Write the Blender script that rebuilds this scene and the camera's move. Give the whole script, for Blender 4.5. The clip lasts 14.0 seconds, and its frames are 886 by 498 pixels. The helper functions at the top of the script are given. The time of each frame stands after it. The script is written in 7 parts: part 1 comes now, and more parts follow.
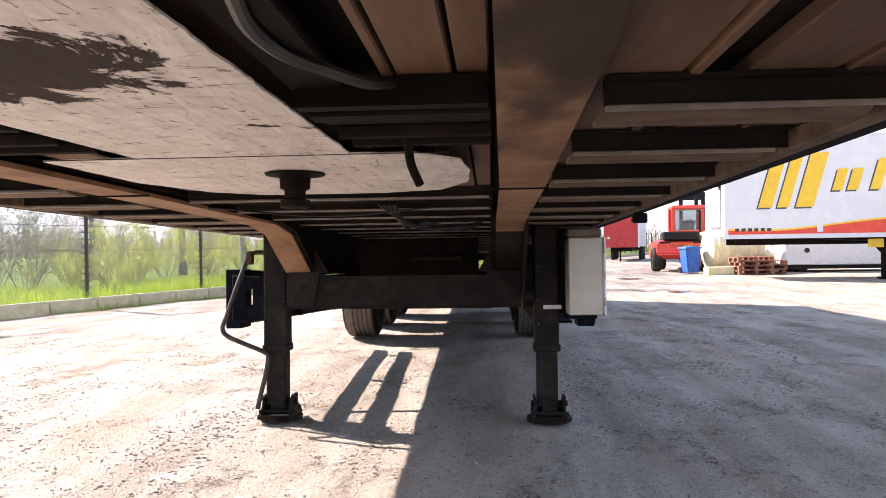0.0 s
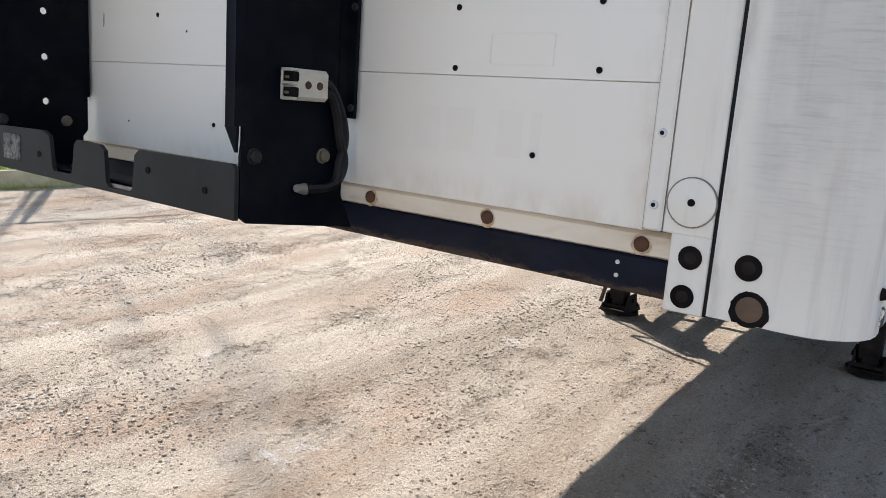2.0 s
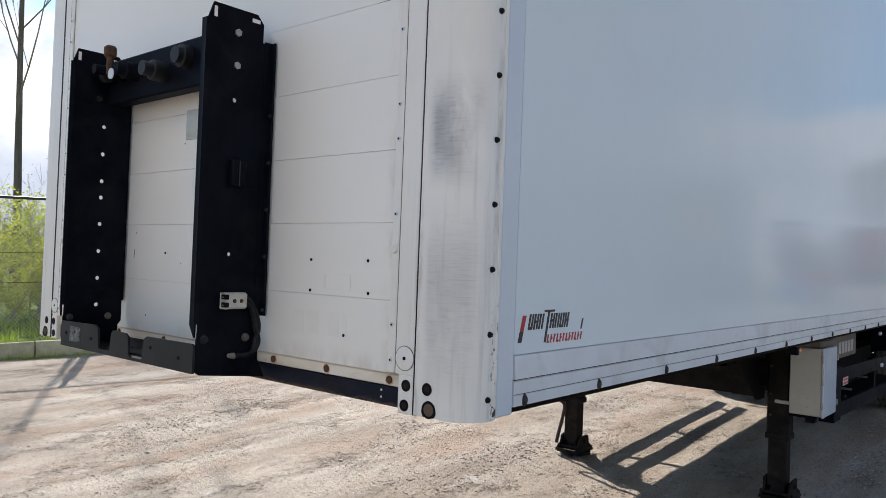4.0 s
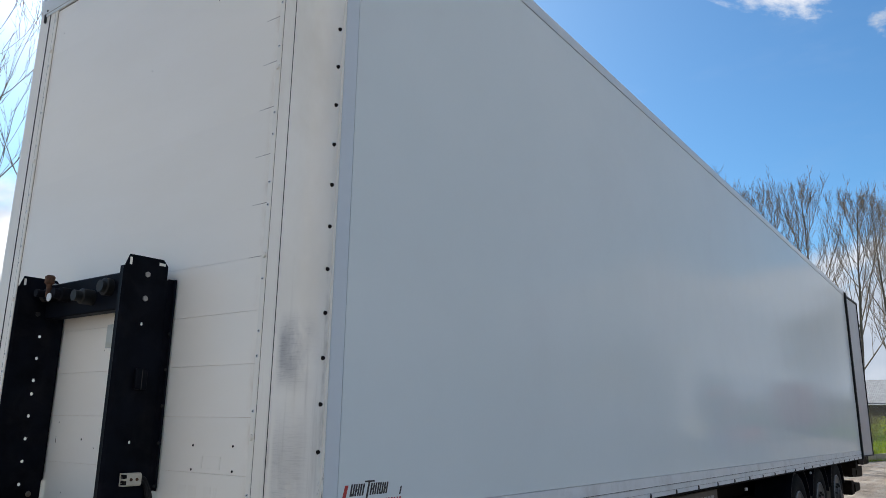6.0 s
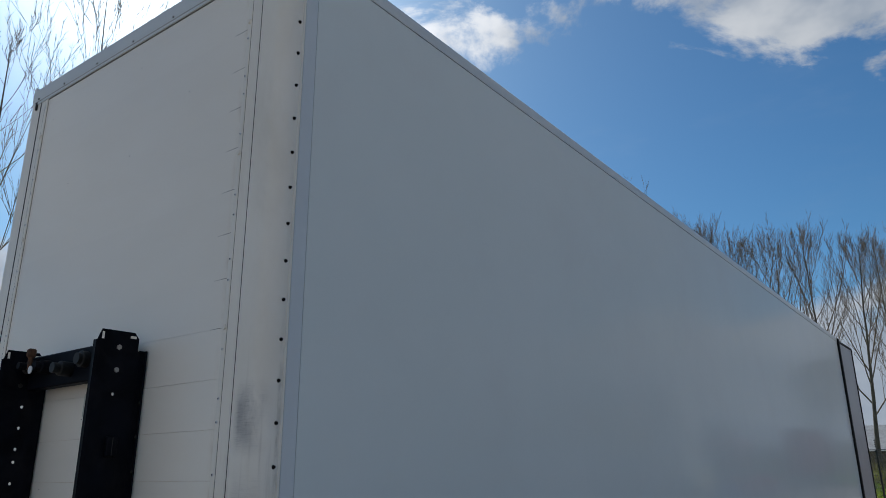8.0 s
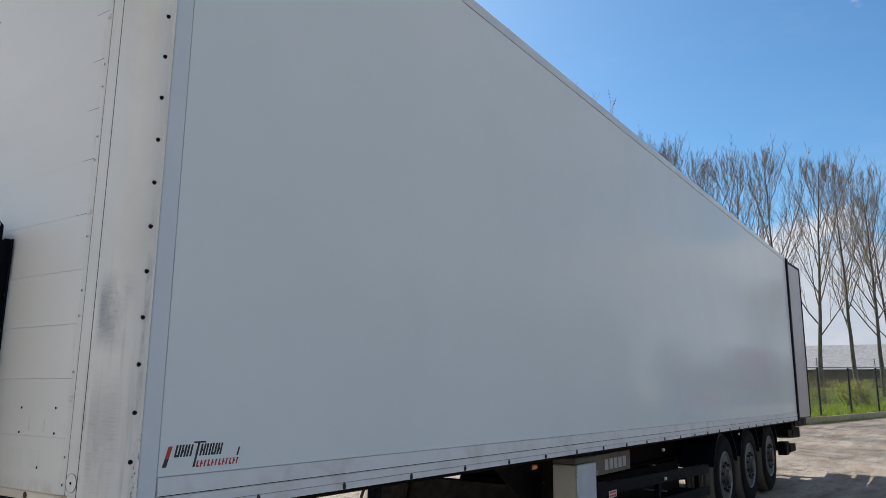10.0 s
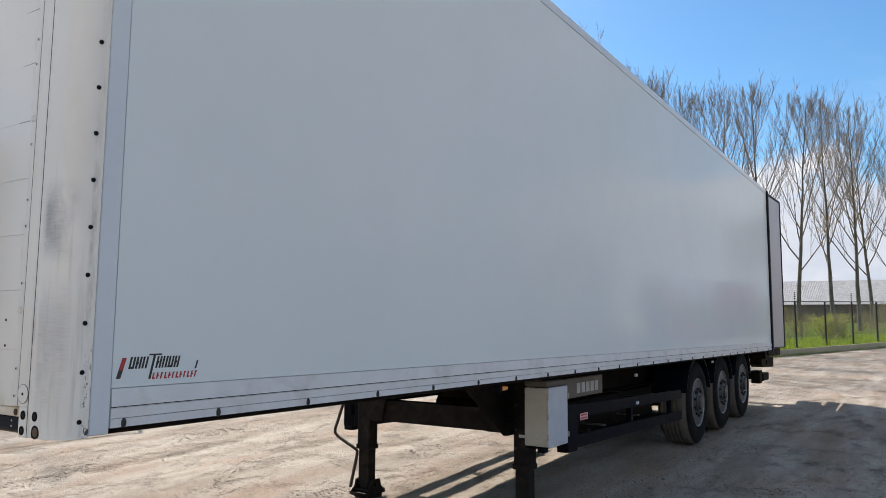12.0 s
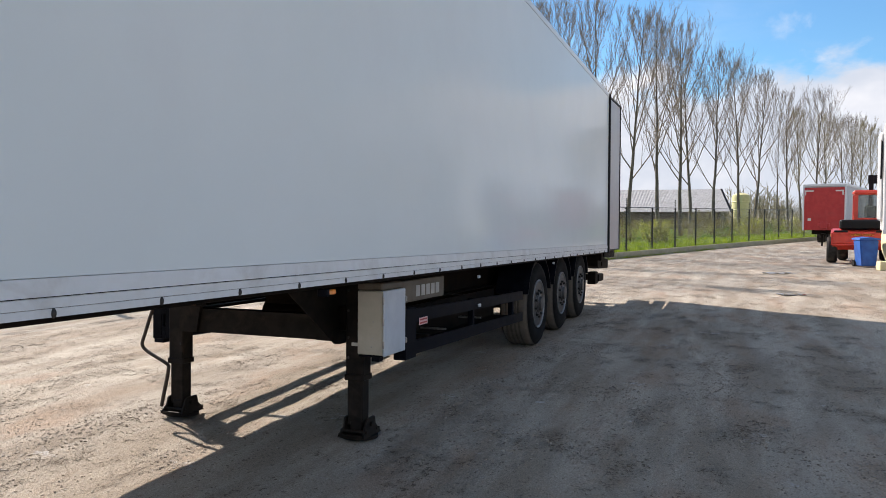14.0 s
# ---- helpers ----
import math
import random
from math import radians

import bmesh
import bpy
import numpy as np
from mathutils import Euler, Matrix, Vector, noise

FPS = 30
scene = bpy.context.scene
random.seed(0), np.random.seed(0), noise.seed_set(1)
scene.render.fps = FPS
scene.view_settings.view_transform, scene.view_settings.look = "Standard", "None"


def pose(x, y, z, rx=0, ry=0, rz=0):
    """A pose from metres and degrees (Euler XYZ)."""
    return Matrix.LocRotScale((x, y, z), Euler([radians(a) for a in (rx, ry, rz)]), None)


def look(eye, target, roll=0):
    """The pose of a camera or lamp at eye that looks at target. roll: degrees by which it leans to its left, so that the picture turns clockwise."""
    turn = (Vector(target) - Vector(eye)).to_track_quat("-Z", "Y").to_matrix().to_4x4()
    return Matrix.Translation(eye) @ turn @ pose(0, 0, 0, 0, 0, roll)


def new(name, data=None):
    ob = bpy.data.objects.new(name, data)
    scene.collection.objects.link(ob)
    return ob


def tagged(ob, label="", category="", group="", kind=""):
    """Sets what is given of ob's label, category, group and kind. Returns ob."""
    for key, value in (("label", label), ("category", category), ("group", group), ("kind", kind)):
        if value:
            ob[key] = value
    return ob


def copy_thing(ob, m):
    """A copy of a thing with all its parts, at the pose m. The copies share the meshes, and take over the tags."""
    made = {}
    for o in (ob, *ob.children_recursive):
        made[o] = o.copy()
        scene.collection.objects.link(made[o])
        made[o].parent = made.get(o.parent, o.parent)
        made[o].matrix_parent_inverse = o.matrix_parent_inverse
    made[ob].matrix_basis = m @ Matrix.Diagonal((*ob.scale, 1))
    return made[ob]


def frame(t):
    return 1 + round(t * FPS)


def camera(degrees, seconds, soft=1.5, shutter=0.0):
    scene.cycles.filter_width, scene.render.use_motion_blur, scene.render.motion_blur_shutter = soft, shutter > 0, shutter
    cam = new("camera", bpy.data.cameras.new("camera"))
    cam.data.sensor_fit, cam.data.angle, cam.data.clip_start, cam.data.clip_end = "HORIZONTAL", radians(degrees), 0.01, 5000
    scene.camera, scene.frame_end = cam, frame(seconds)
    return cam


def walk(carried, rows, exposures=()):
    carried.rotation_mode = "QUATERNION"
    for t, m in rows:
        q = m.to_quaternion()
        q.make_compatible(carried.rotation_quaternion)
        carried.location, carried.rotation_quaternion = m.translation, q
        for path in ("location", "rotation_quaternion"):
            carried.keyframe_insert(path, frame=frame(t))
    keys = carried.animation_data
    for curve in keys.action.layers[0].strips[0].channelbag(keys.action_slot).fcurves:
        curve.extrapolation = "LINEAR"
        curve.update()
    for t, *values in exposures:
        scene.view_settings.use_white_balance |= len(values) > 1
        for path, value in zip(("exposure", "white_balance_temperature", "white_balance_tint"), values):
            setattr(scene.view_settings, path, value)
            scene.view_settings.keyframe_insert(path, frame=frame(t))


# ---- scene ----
cam = camera(61.8, 14.0, soft=0.8)

# The parked trailer stands nose-up on its legs: this lays its own axes into the level yard.
NOSE = math.degrees(math.atan(0.0275))
TRAILER = Matrix.Translation((0, 4.3, 0)) @ pose(0, 0, 0, -NOSE) @ Matrix.Translation((0, -4.3, 0))
PATH = [
    (0, (0.559, -0.396, 0.961), (0.426, 1.599, 1.007), -0.7),
    (0.3, (0.61, -0.444, 1.122), (0.414, 1.546, 1.067), -0.6),
    (0.5, (0.709, -0.485, 1.19), (0.394, 1.482, 1.008), -1.6),
    (0.8, (0.808, -0.591, 1.290), (0.409, 1.344, 0.980), -1.6),
    (1, (0.895, -0.687, 1.328), (0.3, 1.196, 1.012), -2.7),
    (1.2, (0.97, -0.787, 1.357), (0.251, 1.047, 1.01), -2.4),
    (1.5, (1.125, -0.87, 1.407), (0.245, 0.887, 1.032), 1.2),
    (1.7, (1.232, -0.911, 1.430), (0.244, 0.786, 1.049), 2.3),
    (2, (1.401, -0.957, 1.442), (0.22, 0.613, 1.068), 4.1),
    (2.3, (1.569, -0.998, 1.490), (0.282, 0.491, 1.139), 2.0),
    (2.5, (1.66, -1.03, 1.516), (0.361, 0.47, 1.268), 1.7),
    (3, (1.93, -1.198, 1.536), (0.648, 0.332, 1.415), 1.4),
    (3.2, (2.041, -1.245, 1.555), (0.741, 0.271, 1.447), 1.7),
    (5.5, (3.029, -1.842, 1.65), (1.869, -0.258, 2.031), 1.5),
    (6, (3.263, -1.882, 1.69), (2.118, -0.309, 2.153), 0.9),
    (6.5, (3.447, -1.926, 1.708), (2.31, -0.413, 2.355), -0.2),
    (7, (3.527, -2.015, 1.712), (2.39, -0.524, 2.408), -0.4),
    (9.3, (3.681, -1.675, 1.673), (2.556, -0.084, 2.124), -0.0),
    (9.5, (3.685, -1.634, 1.672), (2.577, -0.034, 2.132), -0.2),
    (10, (3.673, -1.518, 1.669), (2.573, 0.108, 2.049), 0.5),
    (10.5, (3.721, -1.468, 1.647), (2.62, 0.171, 1.963), 0.8),
    (11, (3.71, -1.467, 1.619), (2.609, 0.183, 1.876), 0.5),
    (11.5, (3.694, -1.455, 1.593), (2.602, 0.204, 1.826), 0.7),
    (12, (3.72, -1.399, 1.586), (2.637, 0.269, 1.797), 0.5),
    (12.5, (3.757, -1.308, 1.569), (2.67, 0.358, 1.774), 0.2),
    (13, (3.675, -1.161, 1.544), (2.576, 0.498, 1.742), 0.3),
    (13.5, (3.518, -0.953, 1.548), (2.418, 0.714, 1.654), 0.2),
    (14, (3.482, -0.71, 1.517), (2.759, 1.154, 1.48), 0.4),
]
walk(cam, [(t, TRAILER @ look(eye, target, roll)) for t, eye, target, roll in PATH],
     exposures=[(0.0, 1.86, 6620, 25), (0.5, 1.86, 6520, 22), (1.0, 1.36, 6600, 18), (2.0, 1.03, 6620, 16), (3.0, 0.89, 6580, 16), (5.5, 0.58, 6320, 14),
                (6.0, 0.44, 6330, 13), (6.5, 0.05, 6180, 13), (7.2, -0.40, 5950, 11), (9.5, 0.12, 6480, 13), (10.5, 0.61, 6600, 15), (12.5, 0.72, 6720, 16), (14.0, 0.80, 6800, 17)])

# ---------------------------------------------------------------- world, sun
SUN_AZ, SUN_EL = radians(59.5), radians(37.2)
TO_SUN = Vector((-math.sin(SUN_AZ) * math.cos(SUN_EL), math.cos(SUN_AZ) * math.cos(SUN_EL), math.sin(SUN_EL)))


def way(az, el):
    """Direction: degrees left of +y, degrees above the horizon."""
    a, e = radians(az), radians(el)
    return (-math.sin(a) * math.cos(e), math.cos(a) * math.cos(e), math.sin(e))


class Tree:
    """A small helper to chain shader nodes."""

    def __init__(self, tree):
        self.t = tree

    def node(self, kind, **values):
        n = self.t.nodes.new(kind)
        for k, v in values.items():
            if k == "operation":
                n.operation = v
            elif k == "data_type":
                n.data_type = v
            elif k == "blend_type":
                n.blend_type = v
        return n

    def put(self, socket, value):
        if isinstance(value, bpy.types.NodeSocket):
            self.t.links.new(value, socket)
        elif value is not None:
            socket.default_value = value

    def math(self, op, a, b=None, c=None, clamp=False):
        n = self.node("ShaderNodeMath", operation=op)
        n.use_clamp = clamp
        for s, v in zip(n.inputs, (a, b, c)):
            self.put(s, v)
        return n.outputs[0]

    def vmath(self, op, a, b=None, out=0):
        n = self.node("ShaderNodeVectorMath", operation=op)
        self.put(n.inputs[0], a)
        if b is not None:
            self.put(n.inputs[1], b)
        return n.outputs[out]

    def mix(self, fac, a, b, blend="MIX"):
        n = self.node("ShaderNodeMix", data_type="RGBA", blend_type=blend)
        self.put(n.inputs[0], fac)
        self.put(n.inputs[6], a if not isinstance(a, tuple) else (*a, 1)[:4])
        self.put(n.inputs[7], b if not isinstance(b, tuple) else (*b, 1)[:4])
        return n.outputs[2]

    def noise(self, vec, scale, detail=4.0, rough=0.55, distort=0.0):
        n = self.node("ShaderNodeTexNoise")
        self.put(n.inputs["Vector"], vec)
        n.inputs["Scale"].default_value = scale
        n.inputs["Detail"].default_value = detail
        n.inputs["Roughness"].default_value = rough
        n.inputs["Distortion"].default_value = distort
        return n.outputs[0]

    def step(self, v, lo, hi):
        n = self.node("ShaderNodeMapRange")
        n.interpolation_type = "SMOOTHSTEP"
        self.put(n.inputs[0], v)
        n.inputs[1].default_value, n.inputs[2].default_value = lo, hi
        return n.outputs[0]

    def scaled(self, vec, x, y, z):
        return self.vmath("MULTIPLY", vec, (x, y, z))

    def xyz(self, vec):
        n = self.node("ShaderNodeSeparateXYZ")
        self.put(n.inputs[0], vec)
        return n.outputs


def build_world():
    world = bpy.data.worlds.new("sky")
    scene.world = world
    world.use_nodes = True
    t = Tree(world.node_tree)
    world.node_tree.nodes.clear()
    sky = t.node("ShaderNodeTexSky")
    sky.sky_type = "NISHITA"
    sky.sun_disc = False
    sky.sun_elevation, sky.sun_rotation = SUN_EL, -SUN_AZ
    sky.air_density, sky.dust_density, sky.ozone_density = 1.0, 0.6, 1.6
    d = t.vmath("NORMALIZE", t.node("ShaderNodeTexCoord").outputs["Generated"])
    x, y, z = t.xyz(d)
    # slightly deeper blue, as seen through clean spring air
    blue = t.mix(1.0, sky.outputs[0], (0.55, 0.95, 1.17), "MULTIPLY")
    # cumulus bank along the horizon, its top uneven, and a few free clouds above it
    flat = t.scaled(d, 1, 1, 1.6)
    lumps = t.noise(flat, 5.0, 7, 0.58, 0.3)
    broad = t.noise(flat, 1.7, 2, 0.5)
    bank = t.math("SUBTRACT", t.math("ADD", 0.02, t.math("MULTIPLY", broad, 0.30)), z)
    free = bank
    for az, el, size, wide in CLOUDS:
        off = t.vmath("SUBTRACT", d, way(az, el))
        off = t.scaled(off, 1 / wide, 1 / wide, 1)
        free = t.math("MAXIMUM", free, t.math("SUBTRACT", size, t.vmath("LENGTH", off, out=1)))
    # the bank is compact, the clouds higher up are torn
    ragged = t.math("ADD", 0.20, t.math("MULTIPLY", t.step(z, 0.26, 0.42), 0.14))
    dens = t.math("ADD", free, t.math("MULTIPLY", t.math("SUBTRACT", lumps, 0.5), ragged))
    cover = t.step(dens, 0.0, 0.038)
    thin = t.math("MULTIPLY", t.step(t.noise(t.scaled(d, 1, 1, 3), 2.2, 6, 0.6), 0.52, 0.85), 0.22)
    cover = t.math("MAXIMUM", cover, thin)
    shade = t.step(t.noise(t.vmath("ADD", flat, (0.05, -0.03, -0.06)), 4.2, 5, 0.55), 0.40, 0.62)
    low = t.math("MULTIPLY", t.step(z, 0.19, 0.11), 0.55)
    shade = t.math("MULTIPLY", shade, t.math("SUBTRACT", 1.0, low))
    toward = t.vmath("DOT_PRODUCT", d, tuple(TO_SUN), out=1)
    # clouds near the sun are lit through and shine
    lit = t.mix(t.math("POWER", t.math("MAXIMUM", toward, 0.0), 9.0), (8.2, 8.4, 8.4), (15.5, 15.5, 15.2))
    cloud = t.mix(shade, (4.6, 5.3, 6.1), lit)
    # bright haze scattered forward round the sun
    halo = t.math("POWER", t.math("MAXIMUM", toward, 0.0), 60.0)
    wide_halo = t.math("POWER", t.math("MAXIMUM", toward, 0.0), 9.0)
    glow = t.math("ADD", t.math("MULTIPLY", halo, 22.0), t.math("MULTIPLY", wide_halo, 1.7))
    glow_col = t.node("ShaderNodeVectorMath", operation="SCALE")
    t.put(glow_col.inputs[0], (1.0, 0.97, 0.93))
    t.put(glow_col.inputs["Scale"], glow)
    col = t.vmath("ADD", t.mix(cover, blue, cloud), glow_col.outputs[0])
    bg = t.node("ShaderNodeBackground")
    t.put(bg.inputs[0], col)
    bg.inputs[1].default_value = 0.083
    out = t.node("ShaderNodeOutputWorld")
    t.put(out.inputs[0], bg.outputs[0])


# azimuth, elevation, size, width of the clouds that float free of the bank
CLOUDS = [(34.5, 32.8, 0.055, 2.3), (14, 38.5, 0.12, 1.3), (2, 36.0, 0.15, 1.3), (-14, 34, 0.11, 1.5), (-7, 3.5, 0.134, 2.5), (5, 3.0, 0.13, 1.5), (-20, 3.5, 0.125, 2.0), (72, 7.0, 0.17, 2.2),
          # unseen clouds at 150, 180 and -150 are added to brighten the front wall
          (-60, 38, 0.16, 1.5), (-110, 25, 0.2, 1.6), (150, 38, 0.22, 1.6), (105, 22, 0.12, 1.7), (180, 22, 0.22, 1.8), (-150, 34, 0.22, 1.7)]
build_world()

sun = new("sun", bpy.data.lights.new("sun", "SUN"))
sun.data.energy, sun.data.angle, sun.data.color = 5.0, radians(0.55), (1.0, 0.95, 0.87)
sun.matrix_world = look(TO_SUN * 60, (0, 0, 0))


# ---------------------------------------------------------------- materials
def surf(name, a, b=None, scale=6.0, rough=(0.5, 0.7), metal=0.0, bump=0.0, bscale=60.0, dirt=None, dirt_amount=0.4,
         dirt_scale=1.5, stretch=(1, 1, 1), coat=0.0, grain=0.0, spec=0.5, per_piece=0.0):
    """A worn surface: two tones in fine noise, a broad stain, relief."""
    m = bpy.data.materials.new(name)
    m.use_nodes = True
    t = Tree(m.node_tree)
    bsdf = m.node_tree.nodes["Principled BSDF"]
    co = t.node("ShaderNodeTexCoord").outputs["Object"]
    st = t.scaled(co, *stretch)
    b = b or tuple(min(1.0, c * 1.18 + 0.01) for c in a)
    n1 = t.noise(st, scale, 6, 0.62)
    col = t.mix(t.step(n1, 0.34, 0.68), a, b)
    r = t.math("ADD", rough[0], t.math("MULTIPLY", n1, rough[1] - rough[0]))
    if dirt:
        n2 = t.noise(st, dirt_scale, 5, 0.65, 0.4)
        f = t.math("MULTIPLY", t.step(n2, 0.46, 0.76), dirt_amount)
        col = t.mix(f, col, dirt)
        r = t.math("ADD", r, t.math("MULTIPLY", f, 0.25), clamp=True)
    if grain:
        n3 = t.noise(st, scale * 14, 2, 0.5)
        col = t.mix(grain, col, t.mix(n3, (0.1, 0.1, 0.1), (0.9, 0.9, 0.9)), "OVERLAY")
    if per_piece:
        rnd = t.node("ShaderNodeObjectInfo").outputs["Random"]
        v = t.math("ADD", 1 - per_piece, t.math("MULTIPLY", rnd, 2 * per_piece))
        vm = t.node("ShaderNodeCombineColor")
        for k in range(3):
            t.put(vm.inputs[k], v)
        col = t.mix(1.0, col, vm.outputs[0], "MULTIPLY")
    t.put(bsdf.inputs["Base Color"], col)
    t.put(bsdf.inputs["Roughness"], r)
    bsdf.inputs["Metallic"].default_value = metal
    bsdf.inputs["Specular IOR Level"].default_value = spec
    if coat:
        bsdf.inputs["Coat Weight"].default_value = coat
        bsdf.inputs["Coat Roughness"].default_value = 0.06
    if bump:
        bp = t.node("ShaderNodeBump")
        bp.inputs["Strength"].default_value = 1.0
        bp.inputs["Distance"].default_value = bump
        t.put(bp.inputs["Height"], t.noise(st, bscale, 4, 0.6))
        t.put(bsdf.inputs["Normal"], bp.outputs[0])
    return m


def yard_material():
    """Packed gravel: pale dusty crust, clusters of dark crumbs and pits, rust-red soil showing through, loose grit."""
    m = bpy.data.materials.new("packed_gravel")
    m.use_nodes = True
    t = Tree(m.node_tree)
    bsdf = m.node_tree.nodes["Principled BSDF"]
    co = t.node("ShaderNodeTexCoord").outputs["Object"]
    along = t.scaled(co, 1.0, 0.16, 1.0)
    n_track = t.noise(along, 2.1, 6, 0.6)
    n_mid = t.noise(t.scaled(co, 1.0, 0.6, 1.0), 2.0, 8, 0.76)
    n_small = t.noise(t.scaled(co, 1.0, 0.8, 1.0), 30, 5, 0.78)
    n_fine = t.noise(co, 75, 4, 0.7)
    n_grit = t.noise(co, 260, 2, 0.6)
    crumb = t.step(n_mid, 0.50, 0.68)
    col = t.mix(t.step(n_track, 0.33, 0.67), (0.350, 0.295, 0.230), (0.525, 0.468, 0.388))
    # damp darker hollows and the smooth strips that wheels have polished
    hollow = t.noise(t.vmath("ADD", t.scaled(co, 1.0, 0.45, 1.0), (3.0, 9.0, 0)), 0.75, 5, 0.6)
    col = t.mix(t.math("MULTIPLY", t.step(hollow, 0.50, 0.68), 0.30), col, (0.262, 0.212, 0.165))
    rust = t.noise(t.scaled(co, 1.0, 0.35, 1.0), 1.3, 6, 0.66)
    col = t.mix(t.math("MULTIPLY", t.step(rust, 0.48, 0.68), 0.55), col, (0.415, 0.282, 0.195))
    pale = t.noise(t.vmath("ADD", co, (7.1, 2.3, 0)), 1.9, 8, 0.74)
    col = t.mix(t.math("MULTIPLY", t.step(pale, 0.61, 0.70), 0.75), col, (0.62, 0.61, 0.60))
    col = t.mix(t.math("MULTIPLY", crumb, 0.16), col, (0.26, 0.215, 0.17))
    # dark pits between the crumbs, thick in the loose patches and rare on the crust
    level = t.math("ADD", n_small, t.math("MULTIPLY", crumb, 0.115))
    pits = t.step(level, 0.604, 0.632)
    col = t.mix(t.math("MULTIPLY", pits, 0.75), col, (0.150, 0.112, 0.080))
    col = t.mix(0.34, col, t.mix(t.step(n_fine, 0.30, 0.70), (0.22, 0.22, 0.22), (0.78, 0.78, 0.78)), "OVERLAY")
    col = t.mix(0.34, col, t.mix(t.step(n_grit, 0.3, 0.7), (0.20, 0.20, 0.20), (0.80, 0.80, 0.80)), "OVERLAY")
    stones = []
    for scale, lo, hi in ((34, 0.10, 0.24), (85, 0.12, 0.30)):
        vor = t.node("ShaderNodeTexVoronoi")
        t.put(vor.inputs["Vector"], co)
        vor.inputs["Scale"].default_value = scale
        pick = t.xyz(vor.outputs["Color"])
        keep = t.step(t.math("ADD", pick[1], t.math("MULTIPLY", crumb, 0.32)), 0.84, 0.90)
        stone = t.math("MULTIPLY", t.step(vor.outputs["Distance"], hi, lo), keep)
        tone = t.mix(pick[0], (0.19, 0.155, 0.12), (0.60, 0.55, 0.48))
        col = t.mix(t.math("MULTIPLY", stone, 0.75), col, tone)
        stones.append(t.math("MULTIPLY", stone, 0.5 / scale))
    col = t.vmath("MULTIPLY", col, (0.875, 0.87, 0.865))
    t.put(bsdf.inputs["Base Color"], col)
    bsdf.inputs["Roughness"].default_value = 0.95
    bsdf.inputs["Specular IOR Level"].default_value = 0.15
    loose = t.math("ADD", 0.55, t.math("MULTIPLY", crumb, 0.75))
    h = t.math("ADD", t.math("MULTIPLY", n_fine, 0.018), t.math("MULTIPLY", n_grit, 0.006))
    h = t.math("ADD", h, t.math("MULTIPLY", n_small, 0.044))
    h = t.math("MULTIPLY", h, loose)
    h = t.math("SUBTRACT", h, t.math("MULTIPLY", pits, 0.007))
    for s in stones:
        h = t.math("ADD", h, s)
    bp = t.node("ShaderNodeBump")
    bp.inputs["Distance"].default_value = 1.0
    t.put(bp.inputs["Height"], h)
    t.put(bsdf.inputs["Normal"], bp.outputs[0])
    return m


